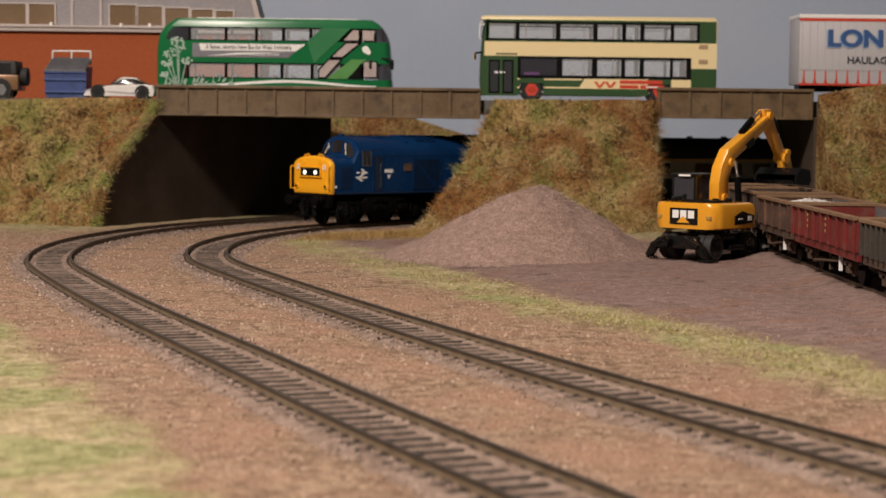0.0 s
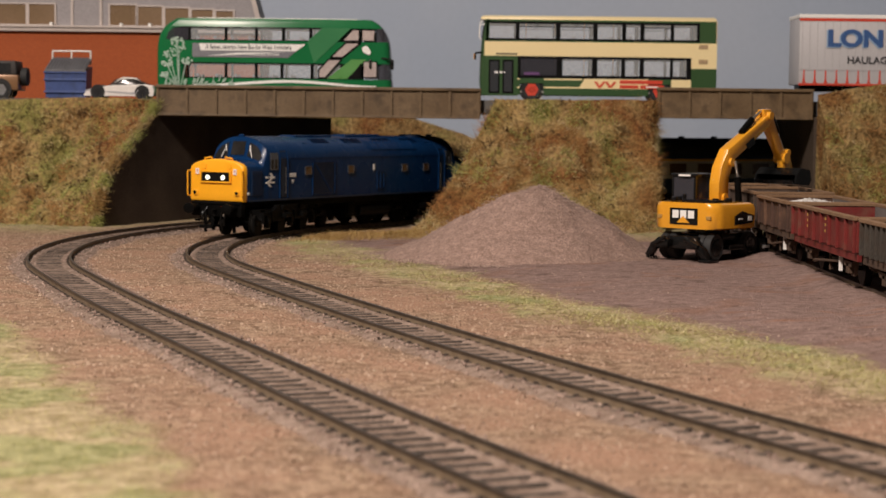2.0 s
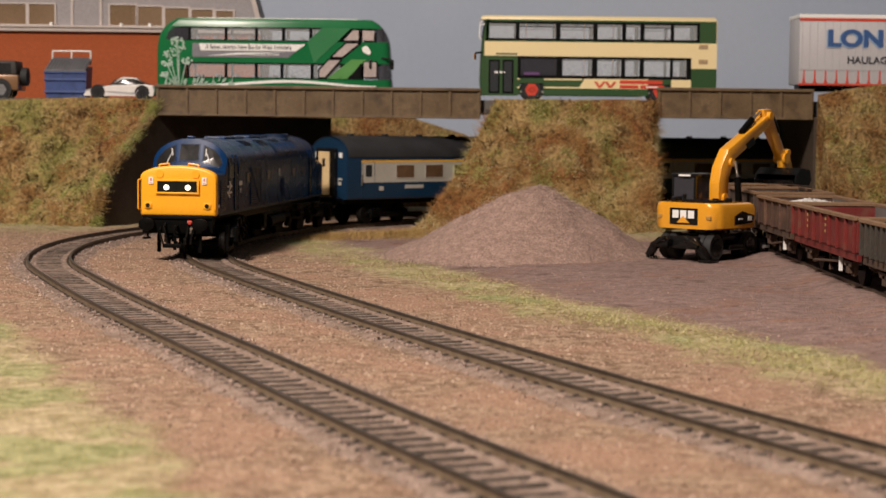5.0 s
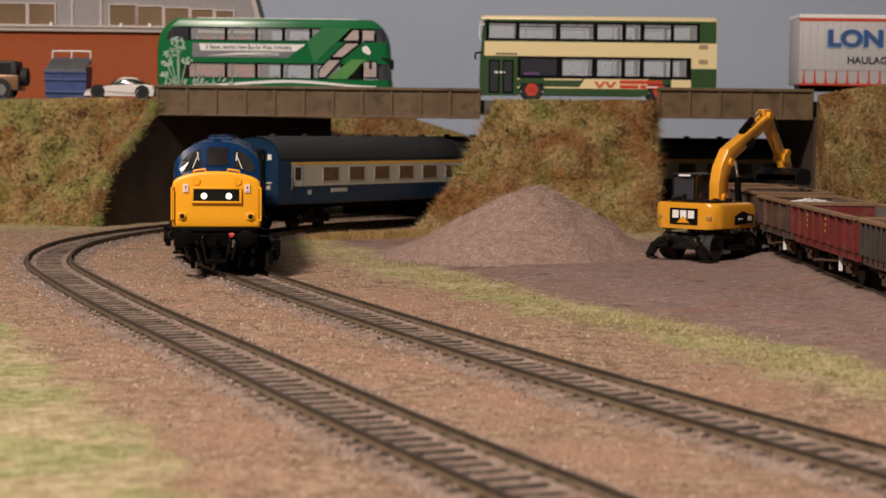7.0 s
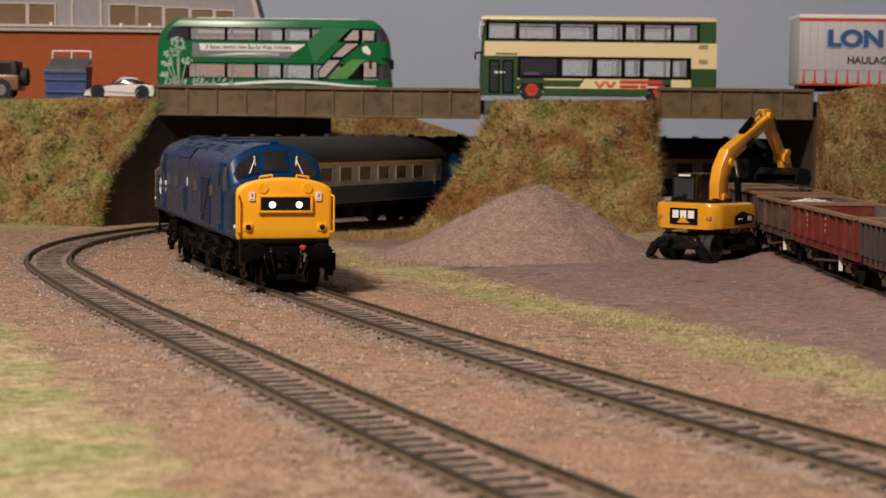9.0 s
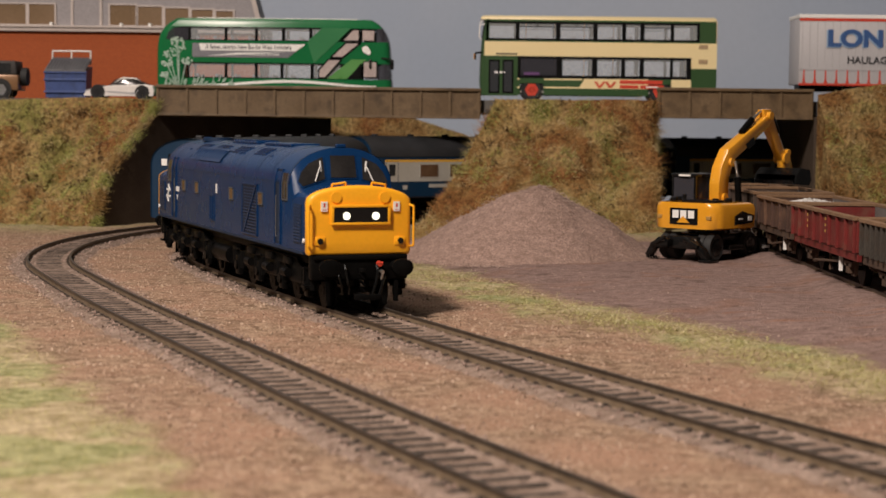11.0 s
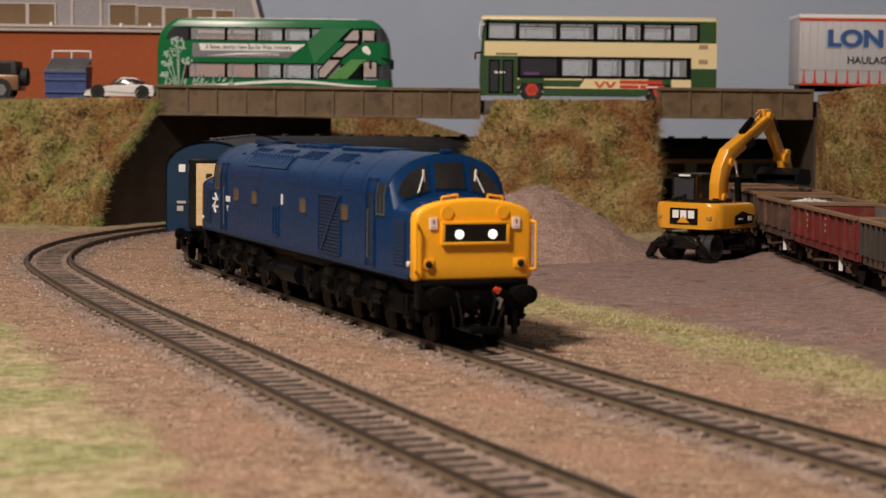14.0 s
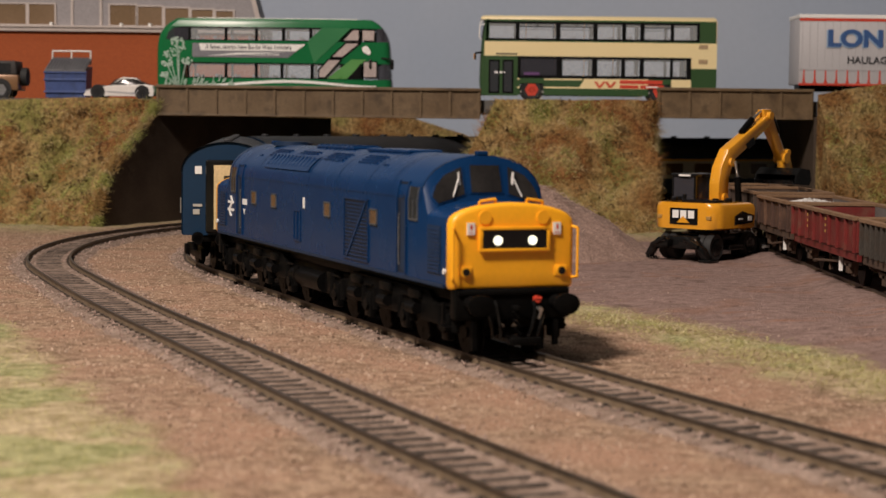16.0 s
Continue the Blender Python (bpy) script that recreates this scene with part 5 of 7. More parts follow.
def wheel(parent, x, y, z, r, w, hub, rim_material, name="wheel"):
    """Tyre and rim, turned about the y axis; its outer face looks to -y if w is positive."""
    bm = bmesh.new()
    prof = [(r * 0.62, 0), (r * 0.9, -0.1 * w), (r, 0.15 * w), (r, 0.85 * w), (r * 0.9, w), (r * 0.62, w)]
    loft(bm, [[(q * math.cos(k * math.pi / 12), yy, q * math.sin(k * math.pi / 12)) for k in range(24)] for q, yy in prof])
    t = part(name, bm, RUBBER, parent, "black tyre", 40, at(x, y, z))
    bm = bmesh.new()
    rod(bm, (0, -0.05 * w, 0), (0, 0.1 * w, 0), r * 0.6, 20)
    rod(bm, (0, -0.12 * w, 0), (0, 0.1 * w, 0), r * 0.26, 12)
    for k in range(6):
        a = k * math.pi / 3
        tbox(bm, Matrix.Translation((r * 0.4 * math.cos(a), -0.06 * w, r * 0.42 * math.sin(a))) @ Matrix.Rotation(-a, 4, "Y"), r * 0.5, 0.12 * abs(w), r * 0.13)
    part("rim", bm, rim_material, t, hub)
    return t


def pane(parent, x0, x1, z0, z1, y, material, name="window", label="", frame_mat=None, fw=0.45):
    bm = bmesh.new()
    box(bm, x0, x1, y, y + 0.3, z0, z1)
    p = part(name, bm, material, parent, label)
    if frame_mat:
        bm = bmesh.new()
        for a, b, c, d in ((x0, x1, z0, z0 + fw), (x0, x1, z1 - fw, z1), (x0, x0 + fw, z0 + fw, z1 - fw), (x1 - fw, x1, z0 + fw, z1 - fw)):
            box(bm, a, b, y - 0.15, y + 0.45, c, d)
        part("frame", bm, frame_mat, p)
    return p


def pierced(bm, x0, x1, z0, z1, y, wins, t=0.8):
    """A wall in the x-z plane with one row of openings (xa, xb, za, zb)."""
    za, zb = min(w[2] for w in wins), max(w[3] for w in wins)
    box(bm, x0, x1, y, y + t, z0, za)
    box(bm, x0, x1, y, y + t, zb, z1)
    xs = x0
    for a, b, *_ in sorted(wins):
        if a > xs:
            box(bm, xs, a, y, y + t, za, zb)
        xs = b
    if x1 > xs:
        box(bm, xs, x1, y, y + t, za, zb)


def seats(root, x0, x1, step, z, W):
    bm = bmesh.new()
    for x in np.arange(x0, x1, step):
        for y in (3, W - 9):
            box(bm, x, x + 1.6, y, y + 6, z, z + 7.5, 0.5)
            box(bm, x - 3.4, x + 1, y, y + 6, z, z + 2.4, 0.4)
    part("seating", bm, SEAT, root, "rows of grey seats")


def cream_bus(m):
    root = thing("double_decker_bus", "cream and dark green model double-decker bus on the bridge", "bus", m)
    L, W = 144.0, 33.0
    up = [(4.6, 21.5), (23, 46), (48, 68.8), (70.6, 86.4), (88, 97.4), (99.2, 116), (117.2, 132)]
    lo = [(24, 46.8), (49.5, 68.4), (70.8, 86.2), (87.8, 97.4), (99.2, 116), (117, 126)]
    upw, low = [(a, b, 36.9, 46.8) for a, b in up], [(a, b, 14.6, 25.6) for a, b in lo]
    # roof, decks and side bands, each a shaped piece
    bm = bmesh.new()
    loft(bm, [[(x, y, z) for y, z in ((0.3 + i, 48.6), (W - 0.3 - i, 48.6), (W - 0.5 - i, 50.2 - i * 0.5), (W - 3 - i, 51.4 - i * 0.7), (3 + i, 51.4 - i * 0.7), (0.5 + i, 50.2 - i * 0.5))] for x, i in ((0.2, 1.2), (2.0, 0.2), (L - 2, 0.0), (L - 0.3, 0.8))])
    part("roof", bm, BUS_CREAM, root, "cream roof", 30)
    for s, y in ((0, 0.0), (1, W - 0.8)):
        bm = bmesh.new()
        pierced(bm, 3.2, 133.4, 36.1, 47.6, y, upw)
        part("upper_side", bm, GLOSS_BLACK, root, "black upper window surround")
        bm = bmesh.new()
        box(bm, 2.2, L - 0.5, y, y + 0.8, 47.6, 48.7)
        box(bm, 2.2, L - 0.5, y, y + 0.8, 35.4, 36.1)
        box(bm, 133.4, L - 0.5, y, y + 0.8, 36.1, 47.6)
        part("upper_panel", bm, BUS_DKGREEN, root, "dark green upper deck panel")
        bm = bmesh.new()
        box(bm, 2.2, L, y - (0.12 if s == 0 else -0.12), y + 0.8, 26.6, 35.4)
        part("middle_band", bm, BUS_CREAM, root, "cream band between decks")
        bm = bmesh.new()
        pierced(bm, 22.6, 128.5, 13.2, 26.6, y, low)
        part("lower_side", bm, GLOSS_BLACK, root, "black lower window surround")
        yy = y - 0.1 if s == 0 else y + 0.1
        # skirt panels, cut round the wheel arches
        for a, b, c, d in ((0.6, 24.2, 3.0, 7.2), (38.6, 102.5, 3.0, 7.2), (116.5, L, 3.0, 7.2), (24.2, 38.6, 10.2, 13.2), (102.5, 116.5, 10.2, 13.2), (22.6, 24.2, 7.2, 13.2), (38.6, 63, 7.2, 13.2), (128.5, L, 7.2, 20), (0.6, 3, 7.2, 26.6)):
            bm = bmesh.new()
            box(bm, a, b, yy, yy + 0.8, c, d)
            part("skirt_panel", bm, BUS_DKGREEN, root, "dark green skirt panel")
        bm = bmesh.new()
        prism(bm, [(60, 7.2), (102.5, 7.2), (102.5, 13.2), (63.5, 13.2)], "y", yy - 0.1, yy + 0.7)
        box(bm, 116.5, 128.5, yy - 0.1, yy + 0.7, 7.2, 13.2)
        box(bm, 128.5, L, yy, yy + 0.8, 20, 26.6)
        part("cream_skirt", bm, BUS_CREAM, root, "cream lower panel")
        bm = bmesh.new()
        for z in (7.2, 12.2):
            box(bm, 22.6, 24.0, yy - 0.2, yy, z, z + 0.9)
            box(bm, 38.8, 62, yy - 0.2, yy, z, z + 0.9)
        part("lining", bm, BUS_CREAM, root)
        for i, (a, b, c, d) in enumerate(upw):
            pane(root, a, b, c, d, y + 0.2, CLEAR, "window", "clear upper deck window", GLOSS_BLACK)
            if i in (1, 2, 5):
                bm = bmesh.new()
                box(bm, a, b, y, y + 0.6, 44.2, 44.6)
                box(bm, (a + b) / 2 - 0.2, (a + b) / 2 + 0.2, y, y + 0.6, 44.6, 46.8)
                part("transom", bm, GLOSS_BLACK, root)
        for i, (a, b, c, d) in enumerate(low):
            pane(root, a, b, c, d, y + 0.2, SMOKE if i == 0 else CLEAR, "window", "lower deck window", GLOSS_BLACK)
    # front and rear
    bm = bmesh.new()
    loft(bm, [[(0.4 + d, y, 2.6), (-0.4 + d, y, 12), (0.0 + d, y, 26), (0.8 + d, y, 36), (2.8 + d, y, 48.8), (4.0 + d, y, 48.8), (2.4 + d, y, 2.6)] for y, d in ((0.0, 1.2), (2.0, 0.0), (W - 2, 0.0), (W, 1.2))])
    part("front", bm, BUS_DKGREEN, root, "dark green bus front", 30)
    bm = bmesh.new()
    box(bm, L - 1.2, L, 0, W, 2.8, 20, 0.4)
    part("rear", bm, BUS_DKGREEN, root)
    bm = bmesh.new()
    box(bm, L - 1.2, L, 0, W, 20, 49, 0.4)
    part("rear_upper", bm, BUS_CREAM, root)
    for z0, z1 in ((14, 25.4), (37, 47.5)):
        bm = bmesh.new()
        tbox(bm, Matrix.Translation((0.4 if z0 < 20 else 1.4, W / 2, (z0 + z1) / 2)) @ Matrix.Rotation(0.05 if z0 < 20 else 0.16, 4, "Y"), 0.6, W - 3.4, z1 - z0)
        part("windscreen", bm, SMOKE, root, "dark front windscreen")
    bm = bmesh.new()
    pts = [(1.0, -0.4, 48), (-0.6, -0.5, 46), (-1.0, -0.5, 38), (0.2, -0.4, 36.2)]
    for a, b in zip(pts, pts[1:]):
        rod(bm, a, b, 0.4, 8)
    rod(bm, (-0.4, -0.5, 45.2), (2.4, -0.4, 45.6), 0.35, 8)
    part("branch_guard", bm, WHITE, root, "white tree guard rail")
    tan = mat("tan_grille", (0.35, 0.25, 0.14), None, 0.6)
    for x, z in ((133, 32), (133, 23)):
        bm = bmesh.new()
        box(bm, x, x + 5.4, -0.35, 0.1, z, z + 2.6)
        part("vent_grille", bm, tan, root, "tan vent grille")
    # doors
    bm = bmesh.new()
    box(bm, 3.0, 22.6, -0.05, 0.9, 2.4, 26.6)
    d = part("door", bm, BUS_DKGREEN, root, "folding glazed entrance doors")
    for x in (5.0, 13.4):
        pane(d, x, x + 6.6, 4.0, 24.2, -0.3, SMOKE, "door_glass", "", GLOSS_BLACK, 0.9)
    bm = bmesh.new()
    box(bm, 8.6, 15, -0.4, -0.1, 16.0, 17.2)
    part("door_notice", bm, WHITE, d)
    # mirrors
    bm = bmesh.new()
    rod(bm, (0.6, -1.0, 28.6), (-3.4, -1.4, 28.0), 0.6, 8)
    box(bm, -4.0, -2.8, -2.2, -0.4, 24, 28, 0.3)
    part("mirror", bm, GLOSS_BLACK, root, "black wing mirror", 30)
    bm = bmesh.new()
    box(bm, -4.3, -3.9, -2.0, -0.6, 24.4, 27.6)
    part("mirror_glass", bm, AMBER, root)
    # inside
    bm = bmesh.new()
    box(bm, 3, L - 2, 1, W - 1, 27.5, 28.3)
    box(bm, 3, L - 2, 1, W - 1, 4.6, 5.4)
    part("deck_floor", bm, INTERIOR, root, "pale inner floors")
    seats(root, 22, 136, 11.5, 31.5, W)
    seats(root, 44, 122, 12.5, 9.0, W)
    bm = bmesh.new()
    for x in np.arange(28, 130, 18):
        rod(bm, (x, 14, 5), (x, 14, 27), 0.3, 6)
        rod(bm, (x, 14, 28), (x, 14, 48), 0.3, 6)
    part("pole", bm, AMBER, root)
    bm = bmesh.new()
    box(bm, 26.5, 36, -0.3, -0.05, 15.2, 16.9)
    part("sticker", bm, PURPLE, root, "small purple sticker")
    # fleet mark as plain shapes
    bm = bmesh.new()
    for k in range(2):
        prism(bm, [(69.5 + k * 6.5, 11.6), (71.2 + k * 6.5, 11.6), (73.6 + k * 6.5, 7.8), (71.9 + k * 6.5, 7.8)], "y", -0.4, -0.1)
        prism(bm, [(75.0 + k * 6.5, 11.6), (76.6 + k * 6.5, 11.6), (73.4 + k * 6.5, 7.8), (71.8 + k * 6.5, 7.8)], "y", -0.45, -0.15)
    part("fleet_mark", bm, RED, root, "red fleet mark of plain bars")
    for x0, x1, z0, z1 in ((85, 111, 10.4, 12.6), (85, 96.6, 7.6, 9.6), (97.6, 111, 7.5, 9.7)):
        bm = bmesh.new()
        box(bm, x0, x1, -0.4, -0.1, z0, z1)
        part("fleet_bar", bm, RED, root)
    bm = bmesh.new()
    box(bm, 101, 108.5, -0.55, -0.35, 8.2, 9.0)
    part("fleet_bar", bm, WHITE, root)
    bm = bmesh.new()
    for k in range(9):
        box(bm, 9.4 + k * 1.45, 10.5 + k * 1.45, -0.3, -0.05, 27.2, 28.4)
    part("name_bar", bm, INK_DARK, root)
    for x in (31.4, 109.5):
        for y, w in ((0.4, 3.5), (W - 0.4, -3.5)):
            wheel(root, x, y, 6.2, 6.2, w, "red wheel hub", RED)
    for x in (31.4, 109.5):
        bm = bmesh.new()
        rod(bm, (x, 1.2, 6.2), (x, 4.5, 6.2), 7.4, 24)
        part("wheel_arch", bm, RUBBER, root)
    return root


def green_bus(m):
    """Rounded bus; its front is at the high-x end."""
    root = thing("double_decker_bus", "glossy green rounded model double-decker bus with white flower graphics", "bus", m)
    L, W = 144.0, 33.0

    def ends(z):
        """How far the rear and the front are drawn in at a height."""
        curl = 1 - math.sqrt(max(0.0, 1 - (max(0.0, z - 37) / 13.8) ** 2))
        r = 4.0 * max(0, (z - 28) / 22) ** 2 + 11 * curl + 2.2 * max(0, (14 - z) / 14) ** 1.5
        f = 3.0 * max(0, (z - 32) / 18) ** 2.0 + 9 * curl + 0.06 * (z - 4)
        return r, L - f

    def skin(bm, z0, z1, x0=None, x1=None, n=5, lift=0.0):
        """A shell band with rounded corners between two heights."""
        rings = []
        for i in range(n + 1):
            z = lerp(z0, z1, i / n)
            a, b = ends(z)
            a, b = (a if x0 is None else x0), (b if x1 is None else x1)
            inn = 0.05 * max(0, z - 40) ** 1.6 * 0.5
            c = 4.5
            y0, y1 = inn - lift, W - inn + lift
            pts = []
            for cx, cy, a0 in ((b - c, y0 + c, -90), (b - c, y1 - c, 0), (a + c, y1 - c, 90), (a + c, y0 + c, 180)):
                for k in range(5):
                    q = radians(a0 + k * 22.5)
                    pts.append((cx + c * math.cos(q), cy + c * math.sin(q), z))
            rings.append(pts)
        loft(bm, rings, caps=False)

    for name, z0, z1, mt, lab in (("skirt", 3.5, 14.2, BUS_GREEN, "green skirt"), ("middle_band", 23.8, 37.0, BUS_GREEN, "green band between decks"), ("cove", 45.2, 49.0, BUS_GREEN, "green roof edge")):
        bm = bmesh.new()
        skin(bm, z0, z1)
        part(name, bm, mt, root, lab, 40)
    bm = bmesh.new()
    skin(bm, 49.0, 50.2)
    skin(bm, 50.1, 50.3)
    a, b = ends(50.2)
    prism(bm, [(a + 3, 1.5), (b - 3, 1.5), (b, 5), (b, W - 5), (b - 3, W - 1.5), (a + 3, W - 1.5), (a, W - 5), (a, 5)], "z", 50.0, 50.6, 0.2)
    part("roof", bm, BUS_GREEN, root, "green roof", 40)
    bm = bmesh.new()
    box(bm, 24, 122, 5, W - 5, 50.5, 51.2, 0.3)
    part("roof_panel", bm, WHITE, root, "white roof panel")
    # window rows: posts and panes, on both sides
    up = [(21, 41.5), (43.3, 60), (61.8, 76.4), (78.4, 93), (95, 101)]
    lo = [(20, 41.6), (43.4, 60), (61.8, 75.6), (77.6, 94), (96, 112)]
    for s, y in ((0, 0.15), (1, W - 0.95)):
        bm = bmesh.new()
        pierced(bm, 15, 101.5, 36.9, 45.4, y, [(a, b, 37.6, 44.8) for a, b in up], 0.8)
        part("upper_frame", bm, GLOSS_BLACK, root, "black upper window frame")
        bm = bmesh.new()
        pierced(bm, 18.8, 114, 14.1, 24.0, y, [(a, b, 14.9, 23.2) for a, b in lo], 0.8)
        part("lower_frame", bm, GLOSS_BLACK, root, "black lower window frame")
        for a, b in up:
            pane(root, a, b, 37.6, 44.8, y + 0.3, CLEAR, "window", "clear upper deck window")
        for a, b in lo:
            pane(root, a, b, 14.9, 23.2, y + 0.3, CLEAR, "window", "clear lower deck window")
        yf = -0.35 if s == 0 else W + 0.05
        # staircase sweep: light and mid green diagonals with raked glazing
        bm = bmesh.new()
        prism(bm, [(96, 24), (110, 37), (118.5, 45.4), (101, 45.4), (92, 37)], "y", yf + 0.12, yf + 0.5)
        part("sweep", bm, BUS_MID, root, "mid green diagonal sweep")
        for pts in ([(106, 27.5), (113.5, 27.5), (124.5, 36.6), (115.5, 36.6)], [(99, 15.2), (103, 15.2), (113, 26.4), (105, 26.4), (99, 20)], [(113, 37.6), (123.5, 37.6), (123.5, 44.6), (119.5, 44.6)]):
            bm = bmesh.new()
            prism(bm, pts, "y", yf - 0.02, yf + 0.3)
            p = part("stair_window", bm, STAIR, root, "raked staircase window with pale interior")
            bm = bmesh.new()
            for (a, b), (c, d) in zip(pts, pts[1:] + pts[:1]):
                rod(bm, (a, yf, b), (c, yf, d), 0.5, 6)
            part("frame", bm, GLOSS_BLACK, p)
        bm = bmesh.new()
        prism(bm, [(104, 14.6), (116, 14.6), (128, 26.5), (119, 26.5)], "y", yf + 0.05, yf + 0.42)
        part("sweep", bm, BUS_LEAF, root, "light green sweep")
        bm = bmesh.new()
        prism(bm, [(117, 14.6), (125, 14.6), (125, 24.5)], "y", yf, yf + 0.4)
        part("door_shade", bm, GLOSS_BLACK, root)
        pane(root, 126, 134.5, 15.5, 25.5, yf, STAIR, "door_window", "pale driver door window", GLOSS_BLACK)
        pane(root, 125, 133, 37.6, 44.6, yf + 0.2, STAIR, "window", "", GLOSS_BLACK)
        # rear upper window
        bm = bmesh.new()
        prism(bm, [(6, 37.4), (19.5, 37.4), (19.5, 44.6), (10.5, 44.6), (7.4, 42)], "y", yf + 0.3, yf + 0.7)
        part("rear_quarter_window", bm, SMOKE, root)
        # white swoosh along the skirt
        bm = bmesh.new()
        n = 18
        tp = [(lerp(22, 134, i / n), 10.5 + 3.4 * math.sin(i / n * math.pi) ** 2 * (0.6 + 0.6 * i / n)) for i in range(n + 1)]
        prism(bm, tp + [(x, z - 1.1 - 0.6 * math.sin(i / n * math.pi)) for i, (x, z) in list(enumerate(tp))[::-1]], "y", yf + 0.05, yf + 0.42)
        part("swoosh", bm, WHITE, root, "white swoosh")
        # flowers: stalks and florets
        bm = bmesh.new()
        fr = np.random.default_rng(3)
        bud = 0.0
        for hx, hz, rad in ((13.8, 33.5, 6.0), (8, 28.5, 4.2), (6.5, 23.0, 3.6), (18.4, 24.5, 3.6), (12.4, 37.0, 3.6), (5.8, 16.0, 3.0)):
            for _ in range(26):
                a, q = fr.uniform(0, 6.3), rad * fr.random() ** 0.5
                bud += 0.004
                rod(bm, (hx + q * math.cos(a), yf - bud + 0.35 * (s > 0), hz + 0.6 * q * math.sin(a)), (hx + q * math.cos(a), yf + bud * (s > 0) + 0.35, hz + 0.6 * q * math.sin(a)), fr.uniform(0.35, 0.75), 7)
            rod(bm, (hx, yf + 0.15, hz), (12 + hx * 0.15, yf + 0.15, 8), 0.34, 6)
        for _ in range(44):
            x, z = fr.uniform(5, 46), 8 + fr.random() * 4
            bud += 0.004
            prism(bm, [(x, z), (x + 0.8, z + 2.2), (x + fr.uniform(1, 2.6), z + 3.4 * fr.random() + 2), (x + 1.2, z + 1)], "y", yf - bud * (s == 0), yf + 0.36 + bud * (s > 0))
        part("flower_graphic", bm, PALE_PRINT, root, "white flower and leaf graphic")
        # slogan panel
        bm = bmesh.new()
        prism(bm, [(22, 27), (80, 27), (91, 35.4), (22, 35.4)], "y", yf + 0.1, yf + 0.45)
        g = part("slogan_panel", bm, SEAT, root, "grey and white slogan panel")
        bm = bmesh.new()
        prism(bm, [(27, 31), (85, 31), (91, 35.2), (26, 35.2)], "y", yf, yf + 0.4)
        prism(bm, [(30, 27.6), (48, 29.6), (80, 30.4), (50, 28.7)], "y", yf, yf + 0.4)
        part("white_band", bm, WHITE, g)
        if s == 0:
            lettering("A faster, smarter New Bus for West Yorkshire", 2.7, INK_DARK, g, at(30.2, yf - 0.12, 32.0), "dark slogan lettering", 0.00004).scale = (0.72, 1, 1)
            lettering("We want to know your views", 1.5, WHITE, g, at(55.0, yf - 0.14, 28.3), "small white lettering", 0.00003).scale = (0.78, 1, 1)
    # round fleet mark
    bm = bmesh.new()
    for k in range(3):
        rod(bm, (127.5 + k * 0.9, -0.45 - 0.06 * k, 32.6 - 0.9 * k), (127.5 + k * 0.9, -0.05 - 0.02 * k, 32.6 - 0.9 * k), 2.2 - 0.4 * k, 14)
    part("fleet_mark", bm, WHITE, root, "white round fleet mark")
    # rear corner and front glass
    bm = bmesh.new()
    skin(bm, 14.2, 23.8, None, 17.0)
    part("rear_corner", bm, BUS_GREEN, root, smooth=40)
    bm = bmesh.new()
    skin(bm, 37.0, 45.2, None, 14.0)
    part("rear_upper_corner", bm, BUS_GREEN, root, smooth=40)
    bm = bmesh.new()
    skin(bm, 14.2, 23.8, 134.8, None)
    part("windscreen", bm, SMOKE, root, "smoked wrap-round windscreen", 40)
    bm = bmesh.new()
    skin(bm, 37.0, 45.2, 133.5, None)
    part("upper_windscreen", bm, SMOKE, root, "smoked upper windscreen", 40)
    bm = bmesh.new()
    rod(bm, (137, -0.4, 27.5), (143.5, -1.6, 26.6), 0.5, 8)
    box(bm, 142.6, 144.8, -2.6, -1.0, 20.6, 26.6, 0.5)
    box(bm, 129.6, 131.2, -1.4, -0.2, 21, 26.6, 0.4)
    part("mirror", bm, GLOSS_BLACK, root, "black wing mirror", 30)
    bm = bmesh.new()
    box(bm, 10, L - 8, 1.4, W - 1.4, 25.4, 26.2)
    box(bm, 8, L - 6, 1.4, W - 1.4, 4.6, 5.4)
    part("deck_floor", bm, INTERIOR, root, "pale inner floors")
    seats(root, 24, 124, 10.5, 32.5, W)
    seats(root, 24, 118, 11.5, 9.5, W)
    for x in (28.0, 112.0):
        for y, w in ((0.4, 3.5), (W - 0.4, -3.5)):
            wheel(root, x, y, 6.0, 6.0, w, "grey wheel hub", ALLOY)
    return root


